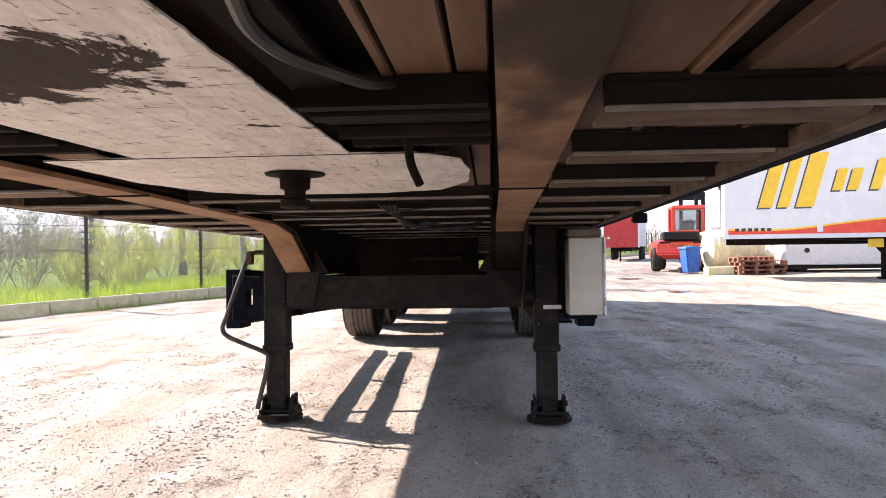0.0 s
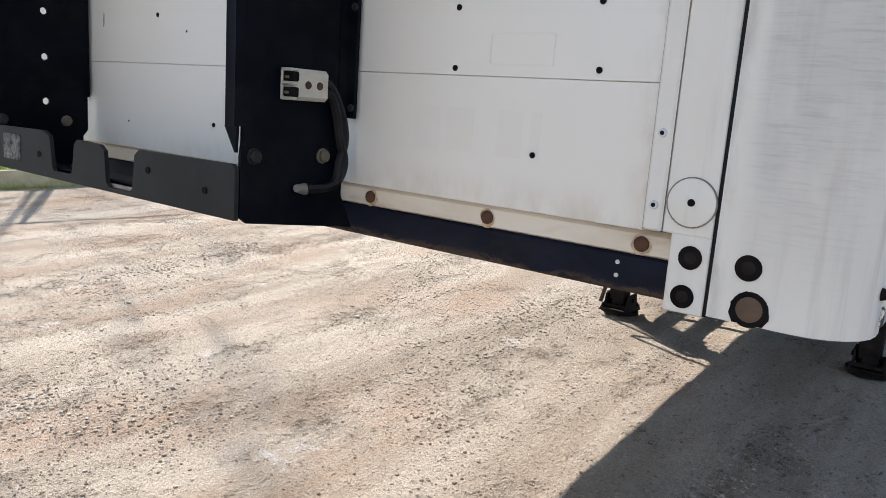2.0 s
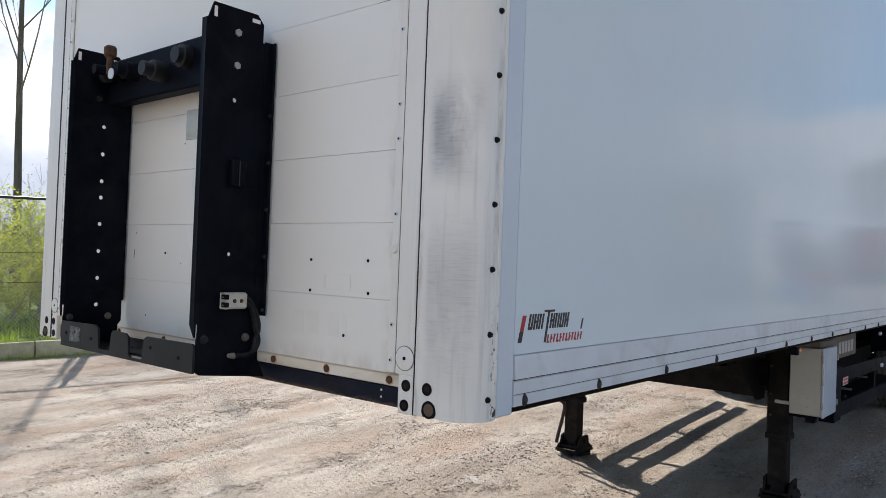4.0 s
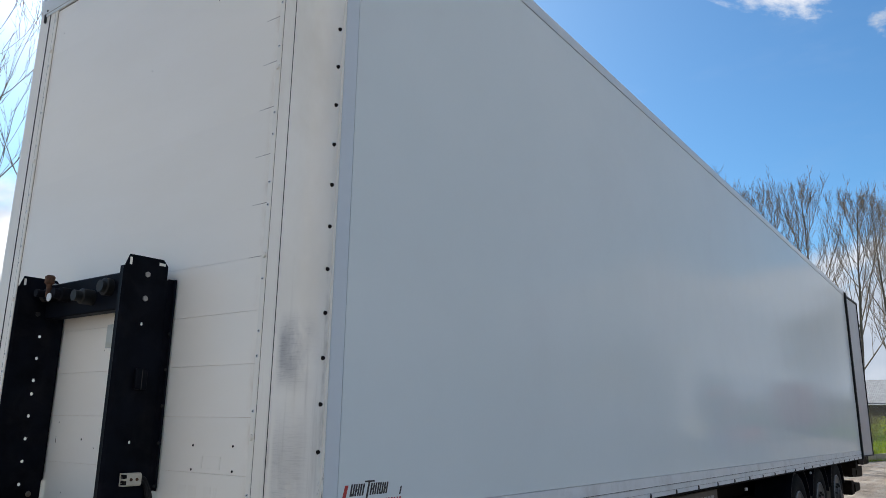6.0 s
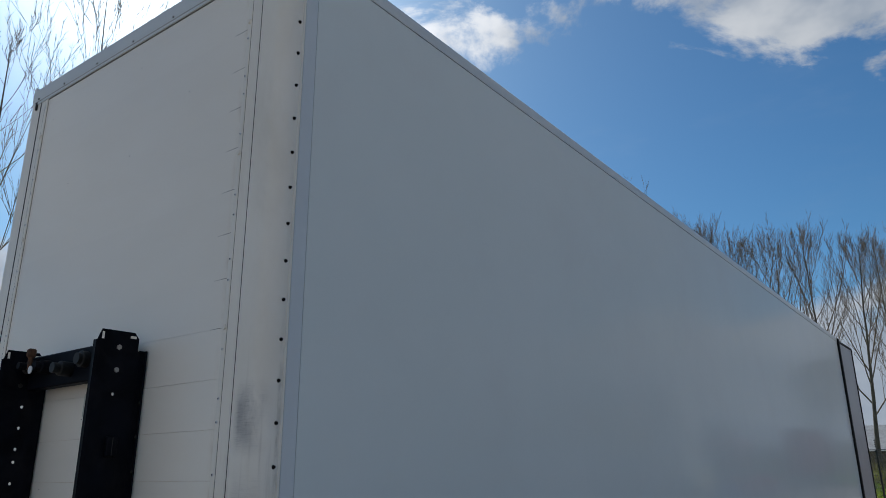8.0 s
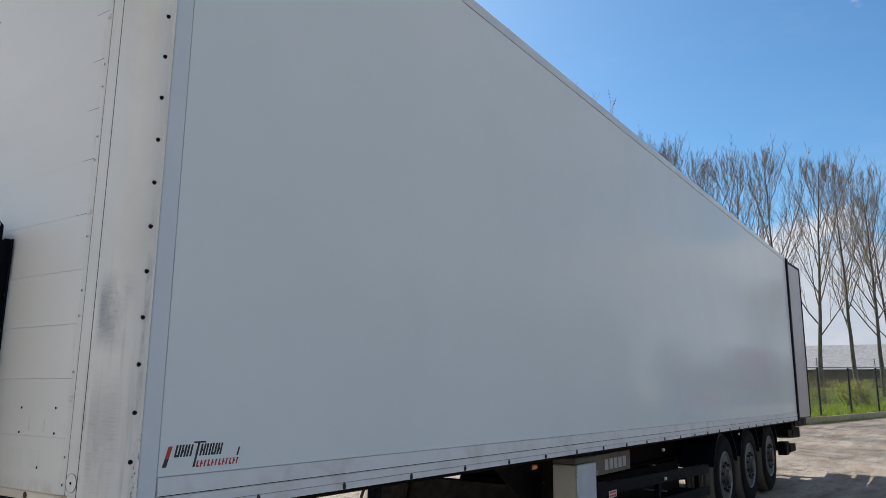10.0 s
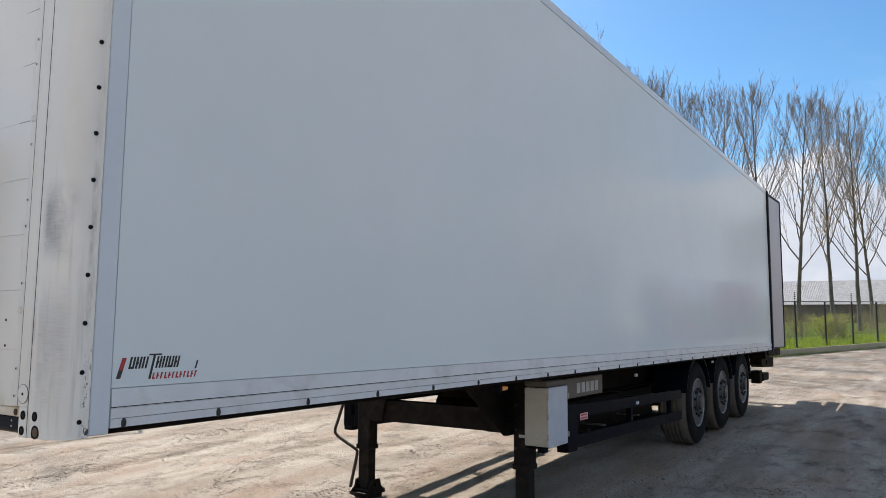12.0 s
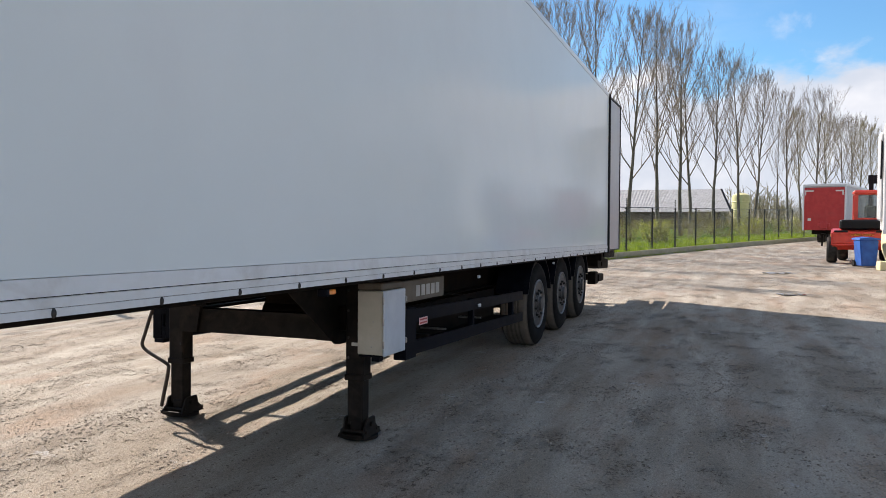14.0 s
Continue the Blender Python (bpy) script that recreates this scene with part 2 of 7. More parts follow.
def column_material():
    """White corner post with the dark rub marks of ropes and straps on it."""
    m = surf("white_post_paint", (0.83, 0.79, 0.70), (0.87, 0.835, 0.755), 5, (0.3, 0.5), dirt=(0.60, 0.55, 0.45), dirt_amount=0.30,
             dirt_scale=2.2, stretch=(1, 1, 0.4))
    t = Tree(m.node_tree)
    bsdf = m.node_tree.nodes["Principled BSDF"]
    co = t.node("ShaderNodeTexCoord").outputs["Object"]
    x, y, z = t.xyz(co)
    streak = t.noise(t.scaled(co, 7, 7, 95), 2.4, 6, 0.65)
    patch = t.noise(t.scaled(co, 3.0, 3.0, 1.3), 2.6, 4, 0.6)
    span = t.math("MULTIPLY", t.step(x, 1.125, 1.165), t.step(x, 1.305, 1.255))
    upper = t.step(t.math("ABSOLUTE", t.math("SUBTRACT", z, 1.945)), 0.17, 0.03)
    lower = t.math("MULTIPLY", t.step(t.math("ABSOLUTE", t.math("SUBTRACT", z, 1.50)), 0.30, 0.05), 0.5)
    rub = t.math("MULTIPLY", span, t.math("MAXIMUM", upper, lower))
    old = bsdf.inputs["Base Color"].links[0].from_socket
    broad = t.math("MULTIPLY", t.math("MULTIPLY", rub, t.step(patch, 0.24, 0.60)), 0.80)
    col = t.mix(broad, old, (0.36, 0.355, 0.35))
    f = t.math("MULTIPLY", t.math("MULTIPLY", t.step(streak, 0.46, 0.68), t.step(patch, 0.28, 0.55)), rub)
    col = t.mix(t.math("MULTIPLY", f, 0.45), col, (0.22, 0.21, 0.195))
    # grime caught beside the seam and along the row of screws
    line = t.math("MAXIMUM", t.step(t.math("ABSOLUTE", t.math("SUBTRACT", x, 1.118)), 0.022, 0.0), t.step(t.math("ABSOLUTE", t.math("SUBTRACT", y, 0.086)), 0.016, 0.004))
    blot = t.step(t.noise(t.scaled(co, 4, 4, 1.2), 3.4, 6, 0.7), 0.44, 0.70)
    reach = t.math("ADD", 0.12, t.math("MULTIPLY", t.step(z, 2.5, 1.9), 0.7))
    col = t.mix(t.math("MULTIPLY", t.math("MULTIPLY", t.math("MULTIPLY", line, blot), 0.55), reach), col, (0.27, 0.24, 0.19))
    # paint chipped to the black primer along the outer bead near the foot
    chip = t.math("MULTIPLY", t.step(t.noise(t.scaled(co, 1, 1, 0.5), 60, 4, 0.65), 0.555, 0.59), t.math("MULTIPLY", t.step(y, 0.07, 0.10), t.step(z, 1.60, 1.30)))
    col = t.mix(chip, col, (0.03, 0.03, 0.03))
    runs = t.math("MULTIPLY", t.step(t.noise(t.scaled(co, 9, 9, 0.5), 3.0, 5, 0.6), 0.52, 0.74), 0.42)
    col = t.mix(t.math("MULTIPLY", runs, t.step(z, 2.5, 1.7)), col, (0.46, 0.42, 0.35))
    t.put(bsdf.inputs["Base Color"], col)
    return m


def coupler_material():
    """Skid plate: scraped pale where the tractor rubbed it, black old grease elsewhere."""
    m = bpy.data.materials.new("scraped_skid_plate")
    m.use_nodes = True
    t = Tree(m.node_tree)
    bsdf = m.node_tree.nodes["Principled BSDF"]
    co = t.node("ShaderNodeTexCoord").outputs["Object"]
    x, y, z = t.xyz(co)
    r = t.vmath("LENGTH", t.vmath("SUBTRACT", t.scaled(co, 1, 1, 0), (0.055, 1.475, 0.0)), out=1)
    rings = t.math("SINE", t.math("MULTIPLY", t.math("ADD", r, t.math("MULTIPLY", t.noise(co, 5, 4), 0.05)), 95.0))
    scratch = t.noise(t.scaled(co, 9, 1.6, 1), 3.0, 6, 0.7, 0.8)
    blob = t.noise(t.vmath("ADD", co, (0.35, 0.12, 0)), 2.6, 5, 0.62, 0.4)
    pale = t.mix(t.step(scratch, 0.3, 0.7), (0.58, 0.51, 0.45), (0.76, 0.70, 0.64))
    pale = t.mix(t.math("MULTIPLY", t.step(rings, 0.2, 1.0), 0.10), pale, (0.33, 0.28, 0.23))
    spot = t.vmath("LENGTH", t.scaled(t.vmath("SUBTRACT", co, (-0.05, 0.42, 1.2)), 0.95, 1.0, 0), out=1)
    spot = t.math("ADD", spot, t.math("MULTIPLY", t.math("SUBTRACT", t.noise(co, 7.5, 8, 0.74, 0.6), 0.5), 0.46))
    f = t.math("MAXIMUM", t.step(blob, 0.69, 0.705), t.step(spot, 0.185, 0.172))
    f = t.math("MAXIMUM", f, t.math("MULTIPLY", t.step(t.noise(t.scaled(co, 16, 2.2, 1), 3.0, 7, 0.75, 1.2), 0.62, 0.68), 0.7))
    f = t.math("MAXIMUM", f, t.math("MULTIPLY", t.step(t.noise(co, 30, 4, 0.7), 0.62, 0.66), 0.6))
    # hair cracks and drag marks across the plate
    crack = t.noise(t.scaled(co, 2.4, 17, 1), 2.6, 8, 0.78, 0.6)
    f = t.math("MAXIMUM", f, t.math("MULTIPLY", t.step(crack, 0.615, 0.64), 0.85))
    smear = t.math("MULTIPLY", t.step(t.noise(t.scaled(co, 1.2, 3.0, 1), 3.2, 5, 0.6, 0.4), 0.5, 0.72), 0.45)
    pale = t.mix(smear, pale, (0.36, 0.30, 0.245))
    t.put(bsdf.inputs["Base Color"], t.mix(f, pale, (0.036, 0.022, 0.016)))
    t.put(bsdf.inputs["Roughness"], t.math("ADD", 0.5, t.math("MULTIPLY", f, 0.3)))
    bsdf.inputs["Metallic"].default_value = 0.1
    bsdf.inputs["Specular IOR Level"].default_value = 0.2
    bp = t.node("ShaderNodeBump")
    bp.inputs["Distance"].default_value = 0.004
    t.put(bp.inputs["Height"], t.math("ADD", t.math("MULTIPLY", f, 1.2), scratch))
    t.put(bsdf.inputs["Normal"], bp.outputs[0])
    return m


def leafy(name, a, b, through_light=0.35):
    m = surf(name, a, b, 8, (0.5, 0.7), spec=0.3)
    t = Tree(m.node_tree)
    bsdf = m.node_tree.nodes["Principled BSDF"]
    isl = t.node("ShaderNodeNewGeometry").outputs["Random Per Island"]
    col = t.mix(isl, a, b)
    t.put(bsdf.inputs["Base Color"], col)
    tr = t.node("ShaderNodeBsdfTranslucent")
    t.put(tr.inputs[0], col)
    mx = t.node("ShaderNodeMixShader")
    mx.inputs[0].default_value = through_light
    t.put(mx.inputs[1], bsdf.outputs[0])
    t.put(mx.inputs[2], tr.outputs[0])
    t.put(m.node_tree.nodes["Material Output"].inputs[0], mx.outputs[0])
    return m


def glassy(name, col, rough=0.03):
    m = bpy.data.materials.new(name)
    m.use_nodes = True
    b = m.node_tree.nodes["Principled BSDF"]
    b.inputs["Base Color"].default_value = (*col, 1)
    b.inputs["Roughness"].default_value = rough
    b.inputs["Transmission Weight"].default_value = 0.85
    b.inputs["IOR"].default_value = 1.45
    return m


M_YARD = yard_material()
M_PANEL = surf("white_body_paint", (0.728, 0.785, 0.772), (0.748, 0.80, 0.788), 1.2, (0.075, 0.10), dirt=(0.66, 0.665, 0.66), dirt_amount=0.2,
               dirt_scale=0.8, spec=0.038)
M_FRONT = surf("white_front_boards", (0.875, 0.83, 0.735), (0.90, 0.86, 0.775), 0.9, (0.26, 0.30), stretch=(0.6, 1, 1.6), per_piece=0.012)
_t = Tree(M_FRONT.node_tree)
_b = M_FRONT.node_tree.nodes["Principled BSDF"]
_co = _t.node("ShaderNodeTexCoord").outputs["Object"]
_x, _y, _z = _t.xyz(_co)
_near = _t.math("MAXIMUM", _t.step(_t.math("ABSOLUTE", _x), 0.965, 1.016), _t.math("MULTIPLY", _t.step(_z, 1.36, 1.30), 0.8))
_spots = _t.step(_t.noise(_t.scaled(_co, 1, 1, 0.45), 9, 6, 0.68), 0.42, 0.72)
_t.put(_b.inputs["Base Color"], _t.mix(_t.math("MULTIPLY", _t.math("MULTIPLY", _near, _spots), 0.5), _b.inputs["Base Color"].links[0].from_socket, (0.52, 0.42, 0.30)))
M_RAIL = surf("dirty_white_rail", (0.74, 0.64, 0.49), (0.82, 0.735, 0.60), 9, (0.4, 0.6), dirt=(0.38, 0.22, 0.11), dirt_amount=0.85, dirt_scale=6, stretch=(0.6, 1, 2.2))
M_SIDERAIL = surf("white_side_rail", (0.6789, 0.696, 0.6825), (0.7254, 0.744, 0.7361), 7, (0.3, 0.5), dirt=(0.42, 0.39, 0.34), dirt_amount=0.4, dirt_scale=4)
M_POST = column_material()
M_STRIP = surf("pale_blue_white_strip", (0.646, 0.695, 0.719), (0.678, 0.724, 0.743), 2, (0.2, 0.3), spec=0.2)
M_BLACK = surf("black_steel_paint", (0.0028, 0.0036, 0.0062), (0.006, 0.0075, 0.0125), 7, (0.38, 0.6), spec=0.05, dirt=(0.022, 0.020, 0.021), dirt_amount=0.45, dirt_scale=6)
M_NAVY = surf("blue_black_beam_paint", (0.0052, 0.0072, 0.0150), (0.011, 0.0145, 0.028), 7, (0.34, 0.55), spec=0.12, dirt=(0.040, 0.034, 0.036), dirt_amount=0.55, dirt_scale=5,
              stretch=(0.7, 1, 1.5))


def add_caking(m, z_edge):
    """Brown road dirt caked along the lower edge, in lumps."""
    t = Tree(m.node_tree)
    bsdf = m.node_tree.nodes["Principled BSDF"]
    co = t.node("ShaderNodeTexCoord").outputs["Object"]
    x, y, z = t.xyz(co)
    n = t.noise(t.scaled(co, 1, 1, 2), 11, 6, 0.7, 0.5)
    h = t.math("SUBTRACT", z, t.math("MULTIPLY", t.math("SUBTRACT", n, 0.5), 0.07))
    f = t.math("MULTIPLY", t.step(h, z_edge + 0.012, z_edge + 0.002), 0.75)
    old = bsdf.inputs["Base Color"].links[0].from_socket
    t.put(bsdf.inputs["Base Color"], t.mix(f, old, t.mix(t.step(n, 0.5, 0.62), (0.10, 0.066, 0.045), (0.022, 0.017, 0.014))))


add_caking(M_NAVY, 1.206)
M_DATA = surf("pale_green_grey_plate", (0.50, 0.53, 0.48), (0.58, 0.60, 0.56), 12, (0.25, 0.4), dirt=(0.40, 0.38, 0.30), dirt_amount=0.5, dirt_scale=9)
M_GREY = surf("faded_black_steel", (0.011, 0.0115, 0.0115), (0.020, 0.020, 0.0195), 6, (0.45, 0.62), spec=0.3, dirt=(0.11, 0.10, 0.085), dirt_amount=0.4, dirt_scale=3)
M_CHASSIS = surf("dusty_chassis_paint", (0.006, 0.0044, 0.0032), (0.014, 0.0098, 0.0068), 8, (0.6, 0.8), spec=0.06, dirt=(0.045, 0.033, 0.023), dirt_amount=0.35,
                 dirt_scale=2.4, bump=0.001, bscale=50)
M_FLANGE = surf("rusty_dusty_flange", (0.195, 0.102, 0.050), (0.335, 0.190, 0.105), 5, (0.6, 0.8), dirt=(0.060, 0.042, 0.030), dirt_amount=0.5,
                dirt_scale=3.5, bump=0.001, bscale=60, stretch=(1, 0.6, 1), spec=0.25)


def add_soot(m):
    """Black road film thrown over the front of the beams, thinning out to the rear in tongues."""
    t = Tree(m.node_tree)
    bsdf = m.node_tree.nodes["Principled BSDF"]
    co = t.node("ShaderNodeTexCoord").outputs["Object"]
    x, y, z = t.xyz(co)
    n = t.noise(t.scaled(co, 1.6, 1.0, 1.0), 3.2, 5, 0.58, 0.15)
    f = t.step(t.math("SUBTRACT", t.math("ADD", n, 0.42), t.math("MULTIPLY", y, 0.34)), 0.52, 0.86)
    old = bsdf.inputs["Base Color"].links[0].from_socket
    t.put(bsdf.inputs["Base Color"], t.mix(t.math("MULTIPLY", f, 0.9), old, (0.020, 0.014, 0.010)))


add_soot(M_FLANGE)
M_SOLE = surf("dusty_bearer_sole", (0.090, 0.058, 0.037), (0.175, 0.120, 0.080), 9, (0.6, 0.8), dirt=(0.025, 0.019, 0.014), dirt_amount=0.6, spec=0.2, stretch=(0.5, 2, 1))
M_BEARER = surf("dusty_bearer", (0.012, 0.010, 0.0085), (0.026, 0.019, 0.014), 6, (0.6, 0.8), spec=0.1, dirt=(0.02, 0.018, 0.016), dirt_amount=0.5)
M_LIP = surf("scuffed_galvanised_lip", (0.16, 0.135, 0.11), (0.30, 0.265, 0.23), 8, (0.4, 0.6), metal=0.3, dirt=(0.08, 0.07, 0.06), dirt_amount=0.6)
M_FLOORWOOD = surf("stained_floor_underside", (0.095, 0.047, 0.024), (0.190, 0.098, 0.050), 3, (0.6, 0.8), dirt=(0.03, 0.022, 0.017), dirt_amount=0.6,
                   dirt_scale=1.6, stretch=(3, 0.35, 1), bump=0.0008, bscale=30, per_piece=0.12)
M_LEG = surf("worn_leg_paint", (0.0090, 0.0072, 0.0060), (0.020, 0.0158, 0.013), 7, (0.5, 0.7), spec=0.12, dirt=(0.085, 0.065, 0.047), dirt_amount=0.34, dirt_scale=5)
M_BOLT = surf("dull_bolt_metal", (0.016, 0.0155, 0.015), (0.046, 0.044, 0.042), 40, (0.3, 0.5), metal=0.4, dirt=(0.10, 0.085, 0.07), dirt_amount=0.4, dirt_scale=20)
M_HOSE = surf("dusty_hose_rubber", (0.020, 0.016, 0.013), (0.050, 0.039, 0.031), 8, (0.32, 0.5), dirt=(0.012, 0.016, 0.013), dirt_amount=0.6, dirt_scale=5)
M_SKID = coupler_material()
M_FOOT = surf("scraped_foot_plate", (0.46, 0.37, 0.28), (0.72, 0.62, 0.50), 9, (0.5, 0.7), dirt=(0.05, 0.033, 0.024), dirt_amount=0.95, dirt_scale=7, stretch=(1, 2.2, 1), spec=0.3)
M_RUBBER = surf("tyre_rubber", (0.007, 0.007, 0.007), (0.014, 0.0135, 0.013), 9, (0.7, 0.9), spec=0.06, dirt=(0.07, 0.06, 0.05), dirt_amount=0.15, dirt_scale=4,
                bump=0.0015, bscale=50)
_t = Tree(M_RUBBER.node_tree)
_b = M_RUBBER.node_tree.nodes["Principled BSDF"]
_co = _t.node("ShaderNodeTexCoord").outputs["Object"]
_r = _t.vmath("LENGTH", _t.scaled(_co, 0, 1, 1), out=1)
# the tread carries pale yard dust, the walls do not
_t.put(_b.inputs["Base Color"], _t.mix(_t.math("MULTIPLY", _t.step(_r, 0.508, 0.526), _t.math("ADD", 0.35, _t.math("MULTIPLY", _t.noise(_co, 9, 4), 0.6))),
                                       _b.inputs["Base Color"].links[0].from_socket, (0.20, 0.172, 0.14)))
M_OLDRUBBER = surf("grey_worn_rubber", (0.018, 0.017, 0.016), (0.04, 0.037, 0.034), 5, (0.7, 0.9), spec=0.1, dirt=(0.13, 0.11, 0.09), dirt_amount=0.5, dirt_scale=3)
M_RIM = surf("dull_aluminium_rim", (0.1612, 0.1612, 0.1612), (0.248, 0.248, 0.2449), 8, (0.35, 0.55), metal=0.5, dirt=(0.07, 0.06, 0.05), dirt_amount=0.7, dirt_scale=6)
M_DISH = surf("dirty_steel_wheel_dish", (0.045, 0.044, 0.043), (0.10, 0.098, 0.094), 9, (0.4, 0.6), metal=0.4, dirt=(0.06, 0.05, 0.04), dirt_amount=0.7, dirt_scale=7)
M_CRANK = surf("worn_crank_steel", (0.028, 0.022, 0.018), (0.060, 0.048, 0.040), 14, (0.4, 0.6), metal=0.3, dirt=(0.10, 0.06, 0.035), dirt_amount=0.5, dirt_scale=9)
M_RUSTSTAIN = surf("rust_stained_paint", (0.44, 0.25, 0.12), (0.70, 0.55, 0.39), 60, (0.6, 0.8))
# flat black that paints the unlit insides of sockets and holes; also dark screws
M_HOLE = surf("hole_black", (0.006, 0.005, 0.005), (0.016, 0.013, 0.012), 20, (0.6, 0.8), spec=0.08)
M_RUST = surf("rusty_bolt", (0.055, 0.026, 0.014), (0.13, 0.062, 0.032), 40, (0.7, 0.9), metal=0.2)
M_STEEL = surf("zinc_steel", (0.32, 0.31, 0.30), (0.46, 0.45, 0.43), 30, (0.3, 0.5), metal=0.85, dirt=(0.12, 0.09, 0.07), dirt_amount=0.5, dirt_scale=12)
M_LOCKDOOR = surf("blue_grey_locker_door", (0.47, 0.51, 0.55), (0.53, 0.57, 0.60), 6, (0.3, 0.45), dirt=(0.36, 0.36, 0.34), dirt_amount=0.3, dirt_scale=4)
M_CREAMBOX = surf("cream_painted_locker", (0.43, 0.40, 0.31), (0.49, 0.455, 0.37), 6, (0.35, 0.5), dirt=(0.36, 0.32, 0.25), dirt_amount=0.35, dirt_scale=5)
M_DOORBOX = surf("pale_grey_locker_door", (0.60, 0.62, 0.63), (0.66, 0.68, 0.69), 6, (0.3, 0.45), dirt=(0.40, 0.39, 0.36), dirt_amount=0.3, dirt_scale=4)
M_PLUG = surf("ivory_plastic", (0.50, 0.47, 0.38), (0.60, 0.57, 0.48), 14, (0.4, 0.55), dirt=(0.25, 0.20, 0.13), dirt_amount=0.4, dirt_scale=14)
M_CABLE = surf("black_cable", (0.007, 0.007, 0.008), (0.016, 0.016, 0.017), 30, (0.4, 0.55), spec=0.25)
M_TAN = surf("tan_plate", (0.095, 0.076, 0.053), (0.140, 0.115, 0.082), 6, (0.5, 0.65))
M_WHITEINK = surf("off_white_print", (0.62, 0.60, 0.55), (0.70, 0.68, 0.64), 10, (0.4, 0.5))
M_DULLINK = surf("dull_grey_print", (0.36, 0.35, 0.32), (0.44, 0.43, 0.40), 10, (0.4, 0.5))
M_BLACKINK = surf("black_print", (0.02, 0.02, 0.022), (0.03, 0.03, 0.032), 10, (0.3, 0.4))
M_REDINK = surf("red_print", (0.42, 0.025, 0.025), (0.5, 0.04, 0.035), 10, (0.3, 0.4))
M_GHOST = surf("faded_print", (0.855, 0.81, 0.715), (0.875, 0.835, 0.75), 6, (0.25, 0.35))
M_ORANGE = surf("orange_lens", (0.75, 0.20, 0.02), (0.85, 0.28, 0.04), 20, (0.15, 0.25), coat=0.5)
M_STICK = surf("pink_notice", (0.70, 0.42, 0.40), (0.78, 0.52, 0.50), 20, (0.4, 0.5))
M_SEAL = surf("black_door_seal", (0.005, 0.005, 0.006), (0.010, 0.010, 0.011), 15, (0.5, 0.65), spec=0.2)
M_DOORSKIN = surf("grey_white_door", (0.34, 0.345, 0.36), (0.39, 0.395, 0.41), 3, (0.3, 0.45), dirt=(0.42, 0.40, 0.37), dirt_amount=0.35)
M_KERB = surf("weathered_concrete", (0.31, 0.29, 0.195), (0.40, 0.37, 0.265), 9, (0.8, 0.95), dirt=(0.19, 0.21, 0.09), dirt_amount=0.7, dirt_scale=2.2,
              bump=0.002, bscale=70, per_piece=0.06)
M_FENCE = surf("green_black_fence_coating", (0.010, 0.014, 0.012), (0.018, 0.022, 0.020), 20, (0.4, 0.55))
M_WIRE = surf("galvanised_wire", (0.34, 0.35, 0.34), (0.46, 0.47, 0.46), 20, (0.4, 0.55), metal=0.2, spec=0.5)
M_SOIL = surf("grassy_soil", (0.042, 0.078, 0.006), (0.085, 0.125, 0.010), 2.2, (0.8, 0.95), dirt=(0.095, 0.085, 0.025), dirt_amount=0.6, dirt_scale=0.7,
              bump=0.03, bscale=9, spec=0.05)
M_GRASS = leafy("fresh_grass", (0.14, 0.23, 0.015), (0.34, 0.42, 0.04), 0.5)
M_LEAF = leafy("young_spring_leaves", (0.26, 0.33, 0.03), (0.54, 0.54, 0.08), 0.5)
M_LEAFDARK = leafy("dull_bush_leaves", (0.07, 0.085, 0.03), (0.17, 0.16, 0.06), 0.35)
M_BARK = surf("grey_brown_bark", (0.085, 0.074, 0.060), (0.155, 0.136, 0.110), 5, (0.8, 0.95), dirt=(0.09, 0.105, 0.05), dirt_amount=0.5, dirt_scale=1.5,
              bump=0.01, bscale=14, stretch=(1, 1, 0.3))
M_TWIG = surf("brown_twigs", (0.150, 0.124, 0.096), (0.245, 0.206, 0.160), 4, (0.8, 0.95))
M_BUD = surf("budding_twigs", (0.20, 0.175, 0.11), (0.30, 0.265, 0.17), 4, (0.8, 0.95))
M_ROOF = surf("grey_fibre_cement", (0.30, 0.30, 0.295), (0.40, 0.40, 0.395), 3, (0.7, 0.9), dirt=(0.20, 0.20, 0.17), dirt_amount=0.5, dirt_scale=0.5)
M_BRICK = surf("brown_barn_wall", (0.10, 0.075, 0.06), (0.16, 0.12, 0.095), 6, (0.8, 0.9))
M_TANK = surf("pale_yellow_plastic", (0.55, 0.50, 0.22), (0.62, 0.57, 0.29), 3, (0.4, 0.55), dirt=(0.38, 0.36, 0.2), dirt_amount=0.4)
M_CREAM = surf("cream_plastic_tank", (0.62, 0.56, 0.33), (0.72, 0.67, 0.45), 3, (0.35, 0.5), dirt=(0.45, 0.38, 0.2), dirt_amount=0.4)
M_RED = surf("red_machine_paint", (0.55, 0.035, 0.02), (0.66, 0.06, 0.03), 4, (0.3, 0.45), dirt=(0.28, 0.07, 0.045), dirt_amount=0.35, coat=0.2)
M_REDBOX = surf("red_trailer_front", (0.42, 0.022, 0.02), (0.50, 0.035, 0.03), 3, (0.35, 0.5), dirt=(0.25, 0.05, 0.04), dirt_amount=0.3)
M_GREYSIDE = surf("grey_curtain_side", (0.38, 0.40, 0.42), (0.45, 0.47, 0.49), 2, (0.4, 0.55), dirt=(0.28, 0.28, 0.28), dirt_amount=0.4)
M_WHITE = surf("white_trailer_skin", (0.66, 0.665, 0.66), (0.70, 0.70, 0.695), 1.5, (0.2, 0.3), dirt=(0.6, 0.58, 0.55), dirt_amount=0.3)
M_YELLOW = surf("yellow_lettering", (0.78, 0.48, 0.015), (0.84, 0.55, 0.03), 6, (0.3, 0.4))
